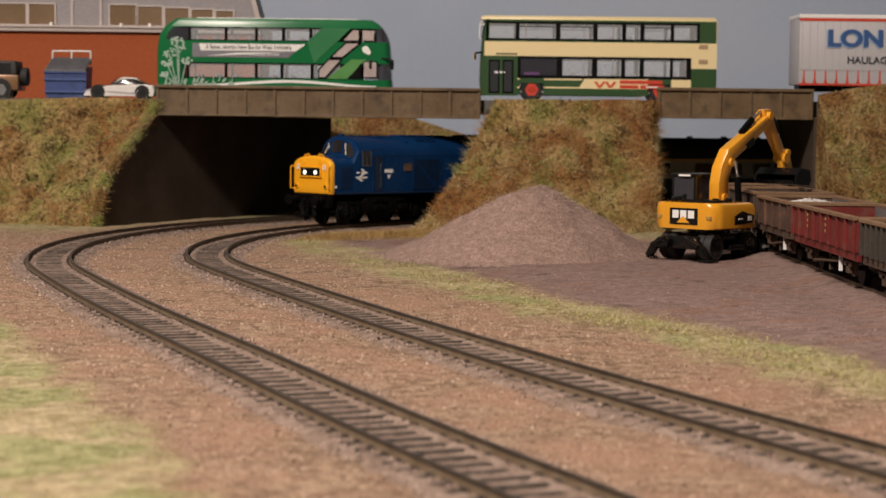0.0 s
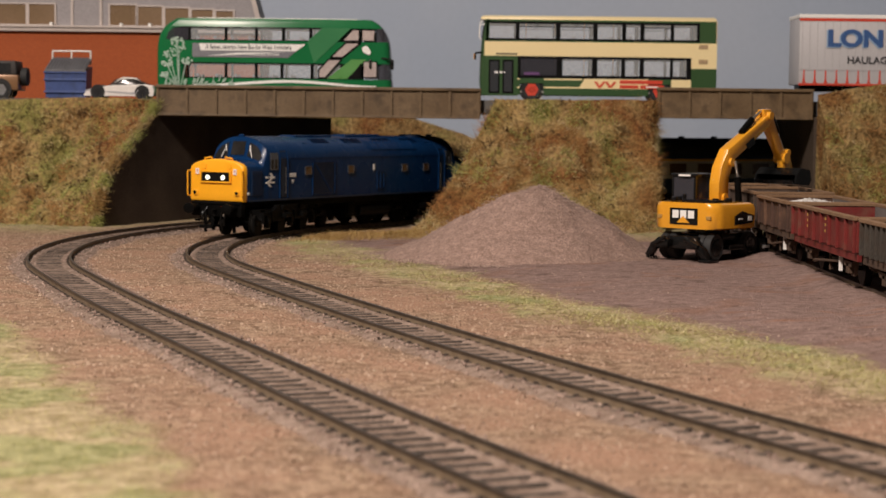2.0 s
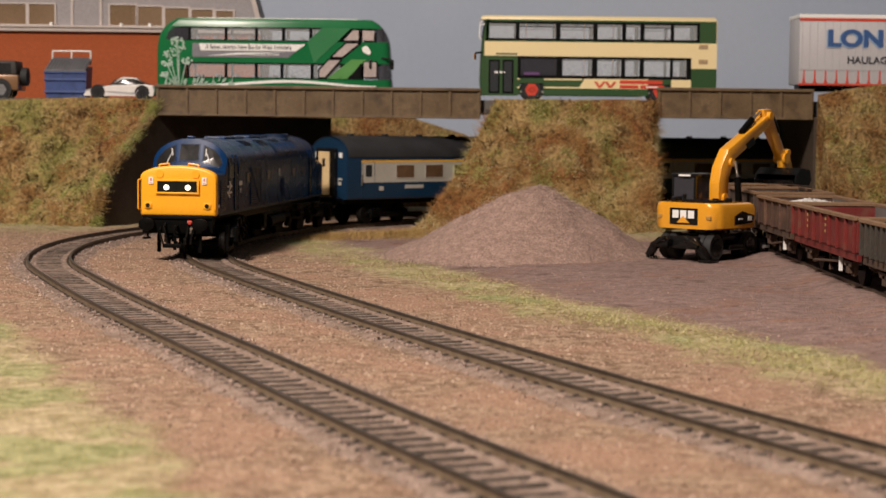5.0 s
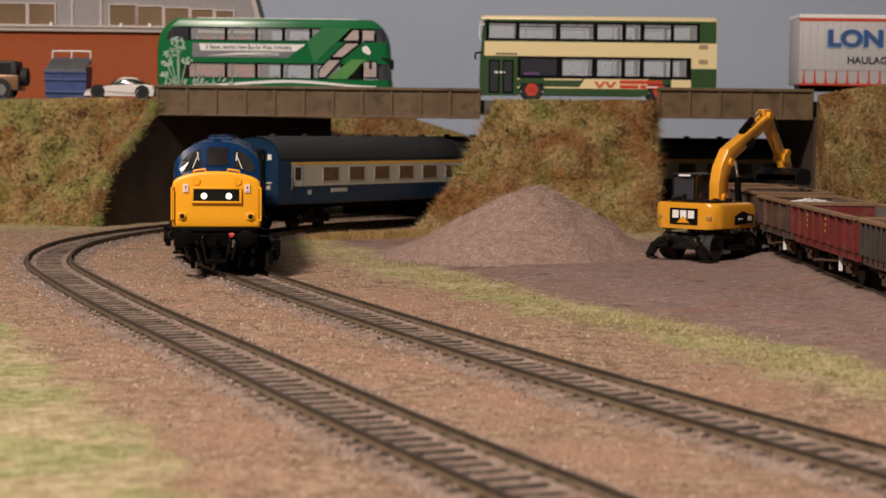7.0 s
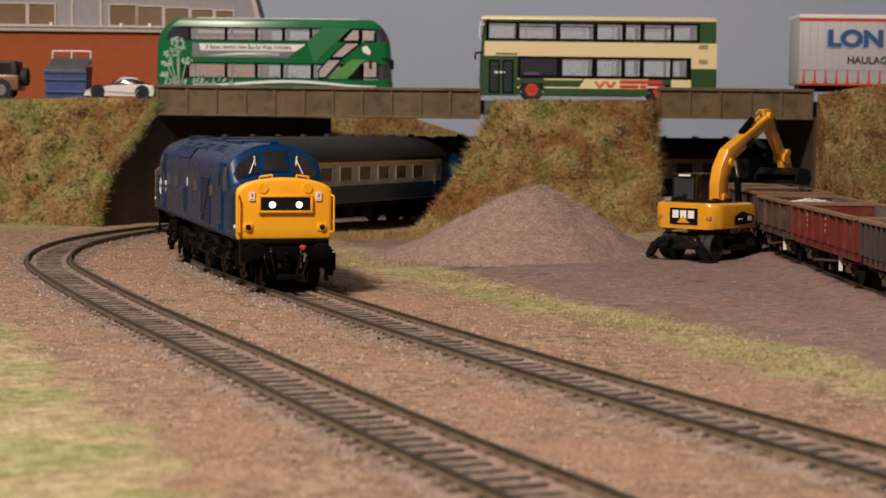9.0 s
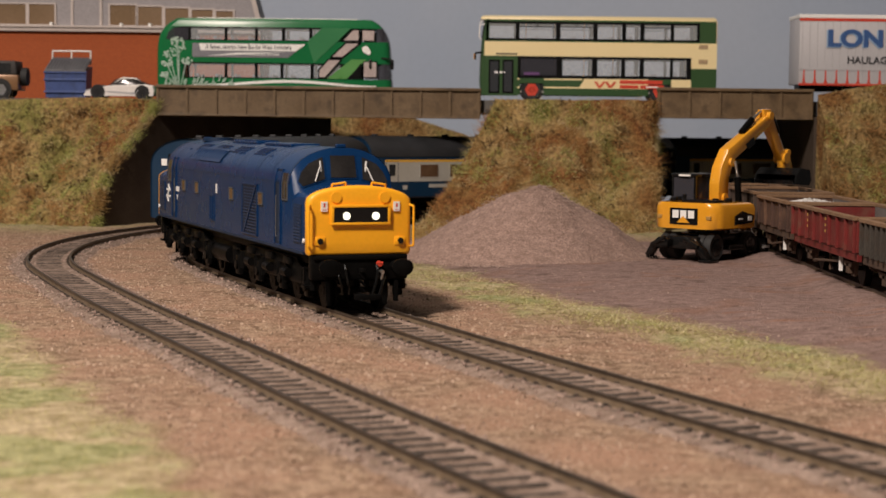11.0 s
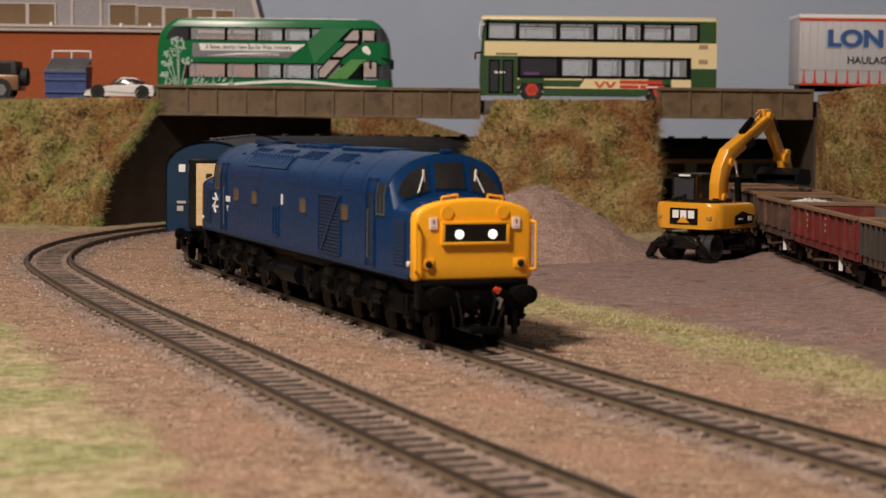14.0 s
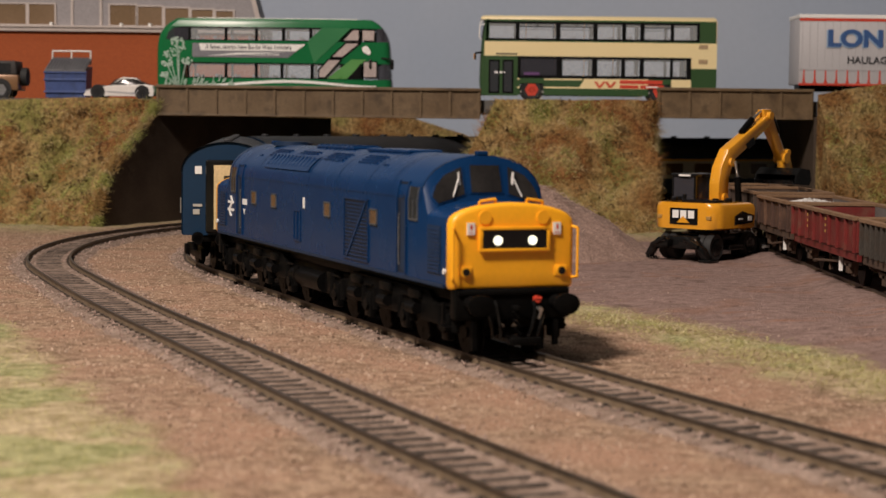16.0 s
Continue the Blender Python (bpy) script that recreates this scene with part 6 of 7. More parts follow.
def trailer(m):
    root = thing("lorry_trailer", "pale grey curtain-sided lorry trailer with blue lettering", "trailer", m)
    L, W = 170.0, 33.0
    bm = bmesh.new()
    box(bm, 0, L, 0, W, 13, 54.4, 0.5)
    part("body", bm, TRAILER_GREY, root, "grey curtain-sided body", 30)
    bm = bmesh.new()
    box(bm, -0.3, L + 0.3, -0.4, W + 0.4, 53.2, 55.6, 0.4)
    part("roof_rail", bm, WHITE, root, "white roof rail")
    bm = bmesh.new()
    box(bm, -0.2, L, -0.3, 0.3, 51.6, 53.2)
    box(bm, -0.2, L, -0.3, 0.3, 12.6, 13.8)
    part("red_line", bm, RED, root, "red line along the curtain top")
    for x in np.arange(3, 76, 6.6):
        bm = bmesh.new()
        prism(bm, [(x - 1.1, 14), (x + 1.1, 14), (x + 0.5, 16), (x + 0.35, 22), (x - 0.35, 22), (x - 0.5, 16)], "y", -0.25, 0.2)
        part("curtain_strap", bm, RED, root, "red curtain strap")
    bm = bmesh.new()
    box(bm, 0, L, -0.2, 0.3, 21.6, 22.4)
    part("strap_line", bm, PLASTIC_GREY, root)
    bm = bmesh.new()
    for x in np.arange(1.5, L, 4.6):
        rod(bm, (x, 0.1, 14.5), (x, 0.1, 52), 0.28, 6)
    part("curtain_fold", bm, TRAILER_GREY, root)
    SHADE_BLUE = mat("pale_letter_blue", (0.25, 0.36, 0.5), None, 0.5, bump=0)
    wide = Matrix.Diagonal((1.2, 1, 1, 1))
    lettering("LON", 9.8, SHADE_BLUE, root, at(15.9, -0.36, 36.1) @ wide, "pale blue edge of the lettering", 0.0007)
    lettering("LON", 9.8, INK_BLUE, root, at(16.7, -0.46, 36.6) @ wide, "large blue lettering", 0.0006)
    lettering("HAULAG", 4.4, INK_DARK, root, at(29, -0.4, 26.0), "small dark lettering", 0.0001)
    bm = bmesh.new()
    box(bm, 2, L, 9, W - 9, 9, 13)
    box(bm, 30, 70, 2, W - 2, 6, 11, 0.4)
    box(bm, 0, 1.0, 3, W - 3, 7, 9)
    part("chassis", bm, BLACK, root)
    for x in (36, 52, 68):
        for y, w in ((0.8, 4.0), (W - 0.8, -4.0)):
            wheel(root, x, y, 6.0, 6.0, w, "grey wheel hub", ALLOY)
    return root


def sports_car(m):
    """A low coupe, nose at x = 0."""
    root = thing("sports_car", "low white model sports coupe with black roof parts", "car", m)
    L, W = 43.0, 18.0
    body = [(0, 3.0), (0.8, 5.0), (4, 6.6), (11, 7.9), (16, 8.8), (28, 9.2), (37, 9.6), (42, 8.8), (43, 6.5), (42.4, 3.2), (38, 2.4)]
    bm = bmesh.new()
    rings = []
    for y, i in ((0.0, 1.4), (0.5, 0.5), (3.0, 0.0), (W - 3, 0.0), (W - 0.5, 0.5), (W, 1.4)):
        rings.append([(21.5 + (x - 21.5) * (1 - i * 0.02), y, max(2.2, z - i * 0.6)) for x, z in body + [(33, 2.2), (30, 2.2), (14, 2.2), (5, 2.2)]])
    loft(bm, rings)
    part("body", bm, mat("pearl_white", (0.72, 0.68, 0.64), (0.76, 0.72, 0.68), 0.25, bump=0, coat=0.5), root, "pearl white body", 35)
    bm = bmesh.new()
    loft(bm, [[(lerp(13, 17, t), y, 8.4), (lerp(18, 20, t), y, lerp(8.6, 12.6, q)), (24, y, lerp(8.8, 13.6, q)), (30, y, lerp(8.8, 13.2, q)), (lerp(41, 38, t), y, 9.0)] for y, t, q in ((1.4, 1, 0.0), (3.0, 0.6, 0.9), (6, 0.2, 1.0), (W - 6, 0.2, 1.0), (W - 3, 0.6, 0.9), (W - 1.4, 1, 0.0))])
    part("cabin", bm, CAB_GLASS, root, "dark glazed cabin", 35)
    bm = bmesh.new()
    prism(bm, [(17, 9.2), (21, 12.4), (25, 13.5), (30, 13.2), (34, 11.6), (30, 12.5), (25, 12.7), (21.4, 11.8)], "y", 1.9, 2.7)
    prism(bm, [(20.2, 12.6), (24, 13.8), (30, 13.5), (33, 12.6), (24, 13.2)], "y", 4.0, W - 4.0)
    part("roof_arch", bm, mat("white_roof", (0.72, 0.7, 0.66), None, 0.25, bump=0, coat=0.5), root)
    bm = bmesh.new()
    prism(bm, [(13, 4.4), (31, 3.2), (37, 6.4), (35, 6.8), (29, 4.4), (15, 5.2)], "y", -0.2, 0.4)
    prism(bm, [(1.2, 5.6), (5.4, 6.6), (5.0, 6.0), (1.6, 5.0)], "y", -0.1, 0.4)
    part("side_blade", bm, PLASTIC_GREY, root)
    for x in (8.6, 35.4):
        for y, w in ((-0.1, 2.6), (W + 0.1, -2.6)):
            wheel(root, x, y, 4.5, 4.6, w, "black spoked alloy wheel", DARK_ALLOY)
    return root


def off_roader(m):
    root = thing("off_road_car", "bronze model off-road car with a rear spare wheel", "car", m)
    bronze = mat("bronze_paint", (0.22, 0.115, 0.055), (0.24, 0.13, 0.062), 0.3, 0.2, bump=0, coat=0.4)
    bm = bmesh.new()
    box(bm, -40, 10.5, 0, 21, 5, 14.5, 0.9)
    part("body", bm, bronze, root, "bronze body", 30)
    bm = bmesh.new()
    prism(bm, [(-24, 14.4), (9.5, 14.4), (8.5, 23), (-18, 23)], "y", 0.8, 20.2, 0.8)
    part("cabin", bm, mat("dark_soft_top", (0.035, 0.03, 0.028), None, 0.7), root, "dark hard top", 30)
    for x0, x1 in ((-17, -6), (-4.4, 5.8)):
        pane(root, x0, x1, 15.6, 21.4, 0.4, DARK_GLASS, "window", "dark side window")
    bm = bmesh.new()
    for x in (-31, 0):
        rod(bm, (x, -0.8, 5.6), (x, 3, 5.6), 6.6, 20)
    part("wheel_arch", bm, RUBBER, root, smooth=30)
    for x in (-31, 0):
        for y, w in ((-0.9, 3.4), (21.9, -3.4)):
            wheel(root, x, y, 5.4, 5.4, w, "silver spoked wheel", ALLOY)
    bm = bmesh.new()
    rod(bm, (10.6, 10.5, 13.5), (14.2, 10.5, 13.5), 5.6, 24)
    part("spare_wheel", bm, RUBBER, root, "black spare wheel", 30)
    return root


def skip_bin(m):
    root = thing("rubbish_container", "blue rubbish container with two grey lids and a white rail", "container", m)
    blue = mat("container_blue", (0.035, 0.065, 0.2), (0.045, 0.08, 0.23), 0.5, scale=80, bump=0.1, dirt=(0.03, 0.05, 0.13))
    grey = mat("lid_grey", (0.1, 0.1, 0.11), (0.13, 0.13, 0.14), 0.6)
    bm = bmesh.new()
    loft(bm, [[(0.6, 0.6, 1), (25.4, 0.6, 1), (25.4, 18, 1), (0.6, 18, 1)], [(0, 0, 17), (26, 0, 17), (26, 20, 21), (0, 20, 21)]])
    b = part("tub", bm, blue, root, "blue ribbed tub")
    for z in (4, 11.6, 16.2):
        bm = bmesh.new()
        box(bm, -0.4, 26.4, -0.8, 0.6, z, z + 1.3, 0.2)
        part("rib", bm, blue, b)
    for x in (0.4, 13.2):
        bm = bmesh.new()
        prism(bm, [(-0.8, 17.2), (20.4, 25.4), (20.4, 26.4), (-0.8, 18.4)], "x", x, x + 12.4)
        l = part("lid", bm, grey, root, "grey sloping lid")
        for k in range(6):
            bm = bmesh.new()
            prism(bm, [(0, 18.7), (20, 26.5), (20, 27.1), (0, 19.3)], "x", x + 1 + k * 2, x + 1.5 + k * 2)
            part("lid_rib", bm, grey, l)
    bm = bmesh.new()
    for a, b2 in (((1, 19, 22), (1, 19, 30.6)), ((25, 19, 22), (25, 19, 30.6)), ((13, 19, 26), (13, 19, 30.6)), ((1, 19, 30.6), (25, 19, 30.6))):
        rod(bm, a, b2, 0.5, 8)
    part("rail", bm, WHITE, root, "white tubular rail")
    bm = bmesh.new()
    for x in (3, 23):
        for y in (3, 16):
            rod(bm, (x, y - 0.6, 1), (x, y + 0.6, 1), 1.0, 10)
    part("castor", bm, RUBBER, root)
    return root


cream_bus(at(21.6, 1100, ROAD_Z + 1.1))
green_bus(at(-176, 1098, ROAD_Z - 2.2))
trailer(at(215.5, 1098, ROAD_Z - 0.6))
sports_car(at(-218, 1086, ROAD_Z - 1.9))
skip_bin(at(-249, 1120, ROAD_Z - 1.8))
off_roader(at(-269.5, 1093, ROAD_Z - 2.0))


# ---- the building behind the road ----
def building():
    m = bpy.data.materials.new("orange_brick")
    m.use_nodes = True
    n, l = m.node_tree.nodes, m.node_tree.links
    br, co = n.new("ShaderNodeTexBrick"), n.new("ShaderNodeTexCoord")
    mp = n.new("ShaderNodeMapping")
    mp.inputs["Rotation"].default_value = (radians(90), 0, 0)
    l.new(co.outputs["Object"], mp.inputs["Vector"])
    l.new(mp.outputs["Vector"], br.inputs["Vector"])
    br.inputs["Scale"].default_value = 330
    br.inputs["Color1"].default_value, br.inputs["Color2"].default_value, br.inputs["Mortar"].default_value = (0.31, 0.064, 0.014, 1), (0.37, 0.082, 0.019, 1), (0.28, 0.07, 0.022, 1)
    l.new(br.outputs["Color"], n["Principled BSDF"].inputs["Base Color"])
    n["Principled BSDF"].inputs["Roughness"].default_value = 0.85
    trim = mat("stone_trim", (0.46, 0.40, 0.37), (0.5, 0.44, 0.41), 0.7, scale=40)
    clad = mat("grey_cladding", (0.26, 0.243, 0.25), (0.29, 0.27, 0.278), 0.7, scale=40)
    brown = mat("brown_tinted_window", (0.17, 0.11, 0.06), (0.2, 0.13, 0.075), 0.3, scale=30, bump=0)
    root = thing("office_building", "orange brick model building with grey cladding and brown windows above", "building")
    y = 1192.0
    bm = bmesh.new()
    box(bm, -480, -122, y, y + 60, 60, 115.0)
    part("brick_wall", bm, m, root, "orange brick ground floor")
    bm = bmesh.new()
    box(bm, -481, -120, y - 3, y + 60, 115.0, 118.2, 0.4)
    box(bm, -481, -120, y - 4.2, y + 60, 117.6, 119.0, 0.3)
    part("cornice", bm, trim, root, "pale stone cornice")
    bm = bmesh.new()
    prism(bm, [(-480, 117), (-121.5, 117), (-126.5, 134), (-131, 150), (-480, 150)], "y", y + 3, y + 58)
    part("upper_storey", bm, clad, root, "grey clad upper storey")
    # windows in groups, with pale mullions
    for x0, x1 in ((-297, -277), (-276, -258), (-222.5, -204.5), (-204, -187), (-186, -169.5), (-168.5, -153.5), (-152.5, -140)):
        bm = bmesh.new()
        box(bm, x0, x1, y + 2.2, y + 3.2, 119.6, 133 - (0 if x0 < -230 else (x0 + 222) * 0.045))
        w = part("window", bm, brown, root, "brown tinted upper window")
        bm = bmesh.new()
        zt = 133 - (0 if x0 < -230 else (x0 + 222) * 0.045)
        for a, b, c, d in ((x0 - 0.5, x1 + 0.5, zt, zt + 0.9), (x0 - 0.5, x0 + 0.6, 119, zt), (x1 - 0.6, x1 + 0.5, 119, zt), (x0, x1, 118.8, 119.8)):
            box(bm, a, b, y + 1.6, y + 3.1, c, d)
        part("frame", bm, trim, w)
    for x in (-247, -228, -300):
        bm = bmesh.new()
        box(bm, x - 0.8, x + 0.8, y + 1.6, y + 3.2, 117, 150)
        part("mullion", bm, trim, root)
    for x in (-260, -214, -195, -166):
        bm = bmesh.new()
        box(bm, x - 1, x + 1, y - 3, y + 1, 117, 121, 0.3)
        part("ledge_post", bm, WHITE, root)
    bm = bmesh.new()
    prism(bm, [(-123.6, 117), (-120.4, 117), (-129, 150), (-132, 150)], "y", y + 1.5, y + 3.4)
    part("end_trim", bm, trim, root, "pale slanted end trim")
    bm = bmesh.new()
    box(bm, -480, -122, y + 5, y + 62, -6, 60.2)
    part("plinth", bm, CONCRETE, root)


building()


# ---- the siding's wagons ----
WAGON_RED = mat("faded_red_paint", (0.125, 0.010, 0.009), (0.155, 0.015, 0.012), 0.6, scale=70, bump=0.1, dirt=(0.13, 0.045, 0.03))
WAGON_BROWN = mat("rusty_brown_paint", (0.055, 0.027, 0.018), (0.085, 0.044, 0.029), 0.8, scale=60, bump=0.3, dirt=(0.17, 0.09, 0.05))
WAGON_GREY = mat("weathered_grey_paint", (0.034, 0.029, 0.023), (0.05, 0.042, 0.033), 0.75, scale=60, bump=0.3, dirt=(0.045, 0.03, 0.02))
WAGON_DARK = mat("grimy_wagon_brown", (0.046, 0.029, 0.021), (0.07, 0.045, 0.032), 0.8, scale=60, bump=0.3, dirt=(0.12, 0.08, 0.055))
RUST_RAIL = mat("rusty_top_edge", (0.16, 0.09, 0.046), (0.21, 0.125, 0.068), 0.85, scale=120, bump=0.3)
WAGON_INSIDE = mat("dusty_wagon_inside", (0.1, 0.085, 0.078), (0.14, 0.12, 0.11), 0.9, scale=60, bump=0.2)
RUST_FRAME = mat("rusty_underframe", (0.05, 0.03, 0.02), (0.085, 0.05, 0.03), 0.8, scale=120, bump=0.3)
LOAD = island_mat("limestone_load", [(0.3, 0.29, 0.28), (0.5, 0.49, 0.47), (0.62, 0.6, 0.58), (0.4, 0.39, 0.37)])
OCHRE = mat("dull_ochre", (0.35, 0.2, 0.05), None, 0.6)


def wagon(m, L, paint, ribs, label, load=False, top=25.0, frame_paint=None):
    """A four-wheeled open wagon along y, standing on the rail."""
    root = thing("open_wagon", label, "wagon", m, "wagons on the siding")
    W, f = 17.0, 12.8
    for s in (-1, 1):
        bm = bmesh.new()
        x0, x1 = sorted((s * W, s * (W - 1.2)))
        box(bm, x0, x1, 1, L - 1, f, top - 1, 0.15)
        side = part("side", bm, paint, root, "ribbed wagon side")
        for i in range(ribs + 1):
            y = lerp(2.2, L - 2.2, i / ribs)
            bm = bmesh.new()
            a, b = sorted((s * (W + 1.0), s * (W - 0.2)))
            prism(bm, [(a, f - 0.2), (b, f - 0.2), (b, top - 1), (a if s < 0 else a, top - 1)] if False else [(a, f - 0.2), (b, f - 0.2), (b, top - 1), (a, top - 1)], "y", y - 0.8, y + 0.8, 0.15)
            part("rib", bm, paint, side)
        bm = bmesh.new()
        x0, x1 = sorted((s * (W + 1.2), s * (W - 1.5)))
        box(bm, x0, x1, 0.6, L - 0.6, top - 1.3, top, 0.2)
        part("top_rail", bm, RUST_RAIL, root, "rust-brown top edge")
        bm = bmesh.new()
        x0, x1 = sorted((s * (W - 0.6), s * (W - 2.2)))
        box(bm, x0, x1, 1, L - 1, f - 3.2, f, 0.2)
        part("solebar", bm, frame_paint or RUST_FRAME, root)
        for y in (L * 0.2, L * 0.8):
            bm = bmesh.new()
            a, b = sorted((s * 12.0, s * 13.0))
            prism(bm, [(y - 6, f - 3), (y + 6, f - 3), (y + 2.4, 3.2), (y - 2.4, 3.2)], "x", a, b)
            a, b = sorted((s * 12.4, s * 15.0))
            box(bm, a, b, y - 2, y + 2, 4.2, 8.0, 0.3)
            for k in range(3):
                box(bm, a, b, y - 7 + k, y + 7 - k, 8.0 - 0.1 - 0.6 * k, 8.5 - 0.6 * k)
            part("axle_guard", bm, RUST_FRAME, root, "rusty axle guard and spring")
        bm = bmesh.new()
        rod(bm, (s * 14.4, L * 0.32, 7.4), (s * 14.4, L * 0.72, 4.6), 0.5, 6)
        rod(bm, (s * 13.6, L * 0.5, 9), (s * 13.6, L * 0.5, 2.8), 0.5, 6)
        part("brake_lever", bm, RUST_FRAME, root)
        bm = bmesh.new()
        box(bm, s * 14.4 - 0.6, s * 14.4 + 0.6, L * 0.31, L * 0.31 + 1.2, 4.0, 10.5)
        part("lever_guide", bm, WHITE, root, "pale lever guide")
    for y in (0.4, L - 1.6):
        bm = bmesh.new()
        box(bm, -W, W, y, y + 1.2, f, top - 1, 0.15)
        e = part("end", bm, paint, root, "wagon end")
        for x in (-10, 0, 10):
            bm = bmesh.new()
            yy = y - 0.7 if y < 2 else y + 1.1
            box(bm, x - 0.7, x + 0.7, yy, yy + 0.8, f, top - 1)
            part("rib", bm, paint, e)
        bm = bmesh.new()
        box(bm, -W - 0.4, W + 0.4, y - 0.4, y + 1.6, top - 1.2, top + 0.05, 0.2)
        part("end_rail", bm, RUST_RAIL, root)
        d = -1 if y < 2 else 1
        for x in (-11, 11):
            bm = bmesh.new()
            yb = y + 0.6
            rod(bm, (x, yb, 9), (x, yb + d * 3.2, 9), 1.3, 12)
            rod(bm, (x, yb + d * 2.6, 9), (x, yb + d * 3.4, 9), 2.3, 14)
            part("buffer", bm, RUST_FRAME, root, smooth=30)
    bm = bmesh.new()
    box(bm, -W + 1, W - 1, 1, L - 1, f - 0.4, f + 1.0)
    part("floor", bm, WAGON_INSIDE, root, "dusty wagon floor")
    bm = bmesh.new()
    box(bm, -W + 1.25, -W + 1.6, 1.6, L - 1.6, f + 1, top - 1.3)
    box(bm, W - 1.6, W - 1.25, 1.6, L - 1.6, f + 1, top - 1.3)
    part("lining", bm, WAGON_INSIDE, root)
    bm = bmesh.new()
    box(bm, -11, 11, 2, L - 2, f - 2.6, f - 0.4)
    box(bm, -0.8, 0.8, -4.4, L + 4.4, 4.4, 5.4)
    box(bm, -6, 6, L * 0.45, L * 0.55, 4, 8)
    part("underframe", bm, RUST_FRAME, root)
    for y in (L * 0.2, L * 0.8):
        bm = bmesh.new()
        for s in (-1, 1):
            rod(bm, (s * 8.0, y, 6.0), (s * 9.8, y, 6.0), 6.0, 22)
            rod(bm, (s * 7.4, y, 6.0), (s * 8.0, y, 6.0), 6.7, 22)
        rod(bm, (-11, y, 6.0), (11, y, 6.0), 0.9, 8)
        part("wheelset", bm, TYRE, root, "dark steel wheels", smooth=30)
    if load:
        bm = bmesh.new()
        n = 16
        g = [[bm.verts.new((lerp(-W + 1.7, W - 1.7, i / n), lerp(1.7, L - 1.7, j / n), f + 5.5 + 4.6 * math.sin(math.pi * i / n) * (0.6 + 0.6 * math.sin(math.pi * j / n)) + 0.8 * noise.noise(Vector((i, j, 1.5)) * 0.7))) for j in range(n + 1)] for i in range(n + 1)]
        for i in range(n):
            for j in range(n):
                bm.faces.new((g[i][j], g[i + 1][j], g[i + 1][j + 1], g[i][j + 1]))
        spots_w = [v.co.copy() for v in bm.verts]
        heap = part("stone_load", bm, GRAVEL, root, "heaped grey stone load", smooth=60)
        v, fc = [], []
        for p in spots_w:
            for _ in range(9):
                stone(v, fc, min(W - 2, max(2 - W, p.x + rng.normal(0, 1.2))), min(L - 2.4, max(2.4, p.y + rng.normal(0, 2.2))), p.z + 0.3, rng.uniform(0.4, 0.9))
        me = bpy.data.meshes.new("loose_stone")
        me.from_pydata((np.array(v) * MM).tolist(), [], fc)
        me.materials.append(LOAD)
        o = new("loose_stone", me)
        o.parent = heap
        tagged(o, "loose pale grey stones", kind="stuff")
    return root


red = wagon(at(SIDING_X, 606, 3), 112, WAGON_RED, 8, "faded red open wagon with rusty edges, empty, on the siding", frame_paint=WAGON_RED)
for y in (46, 78):
    bm = bmesh.new()
    for k in range(3):
        box(bm, -18.15, -17.9, y - 0.6, y + 0.6, 21.5 - 2.2 * k, 22.5 - 2.2 * k)
    part("marking_bar", bm, OCHRE, red, "plain ochre marking bars")
wagon(at(SIDING_X, 724, 3), 73, WAGON_BROWN, 4, "rusty brown mineral wagon loaded with grey stone", True)
wagon(at(SIDING_X, 803, 3), 73, WAGON_DARK, 4, "grimy dark brown mineral wagon being loaded with stone", True, 26.0)
wagon(at(SIDING_X, 882, 3), 73, WAGON_DARK, 4, "grimy dark mineral wagon under the bridge end of the siding")
wagon(at(SIDING_X, 482, 3), 118, WAGON_GREY, 16, "weathered grey-green open wagon with many ribs, empty")


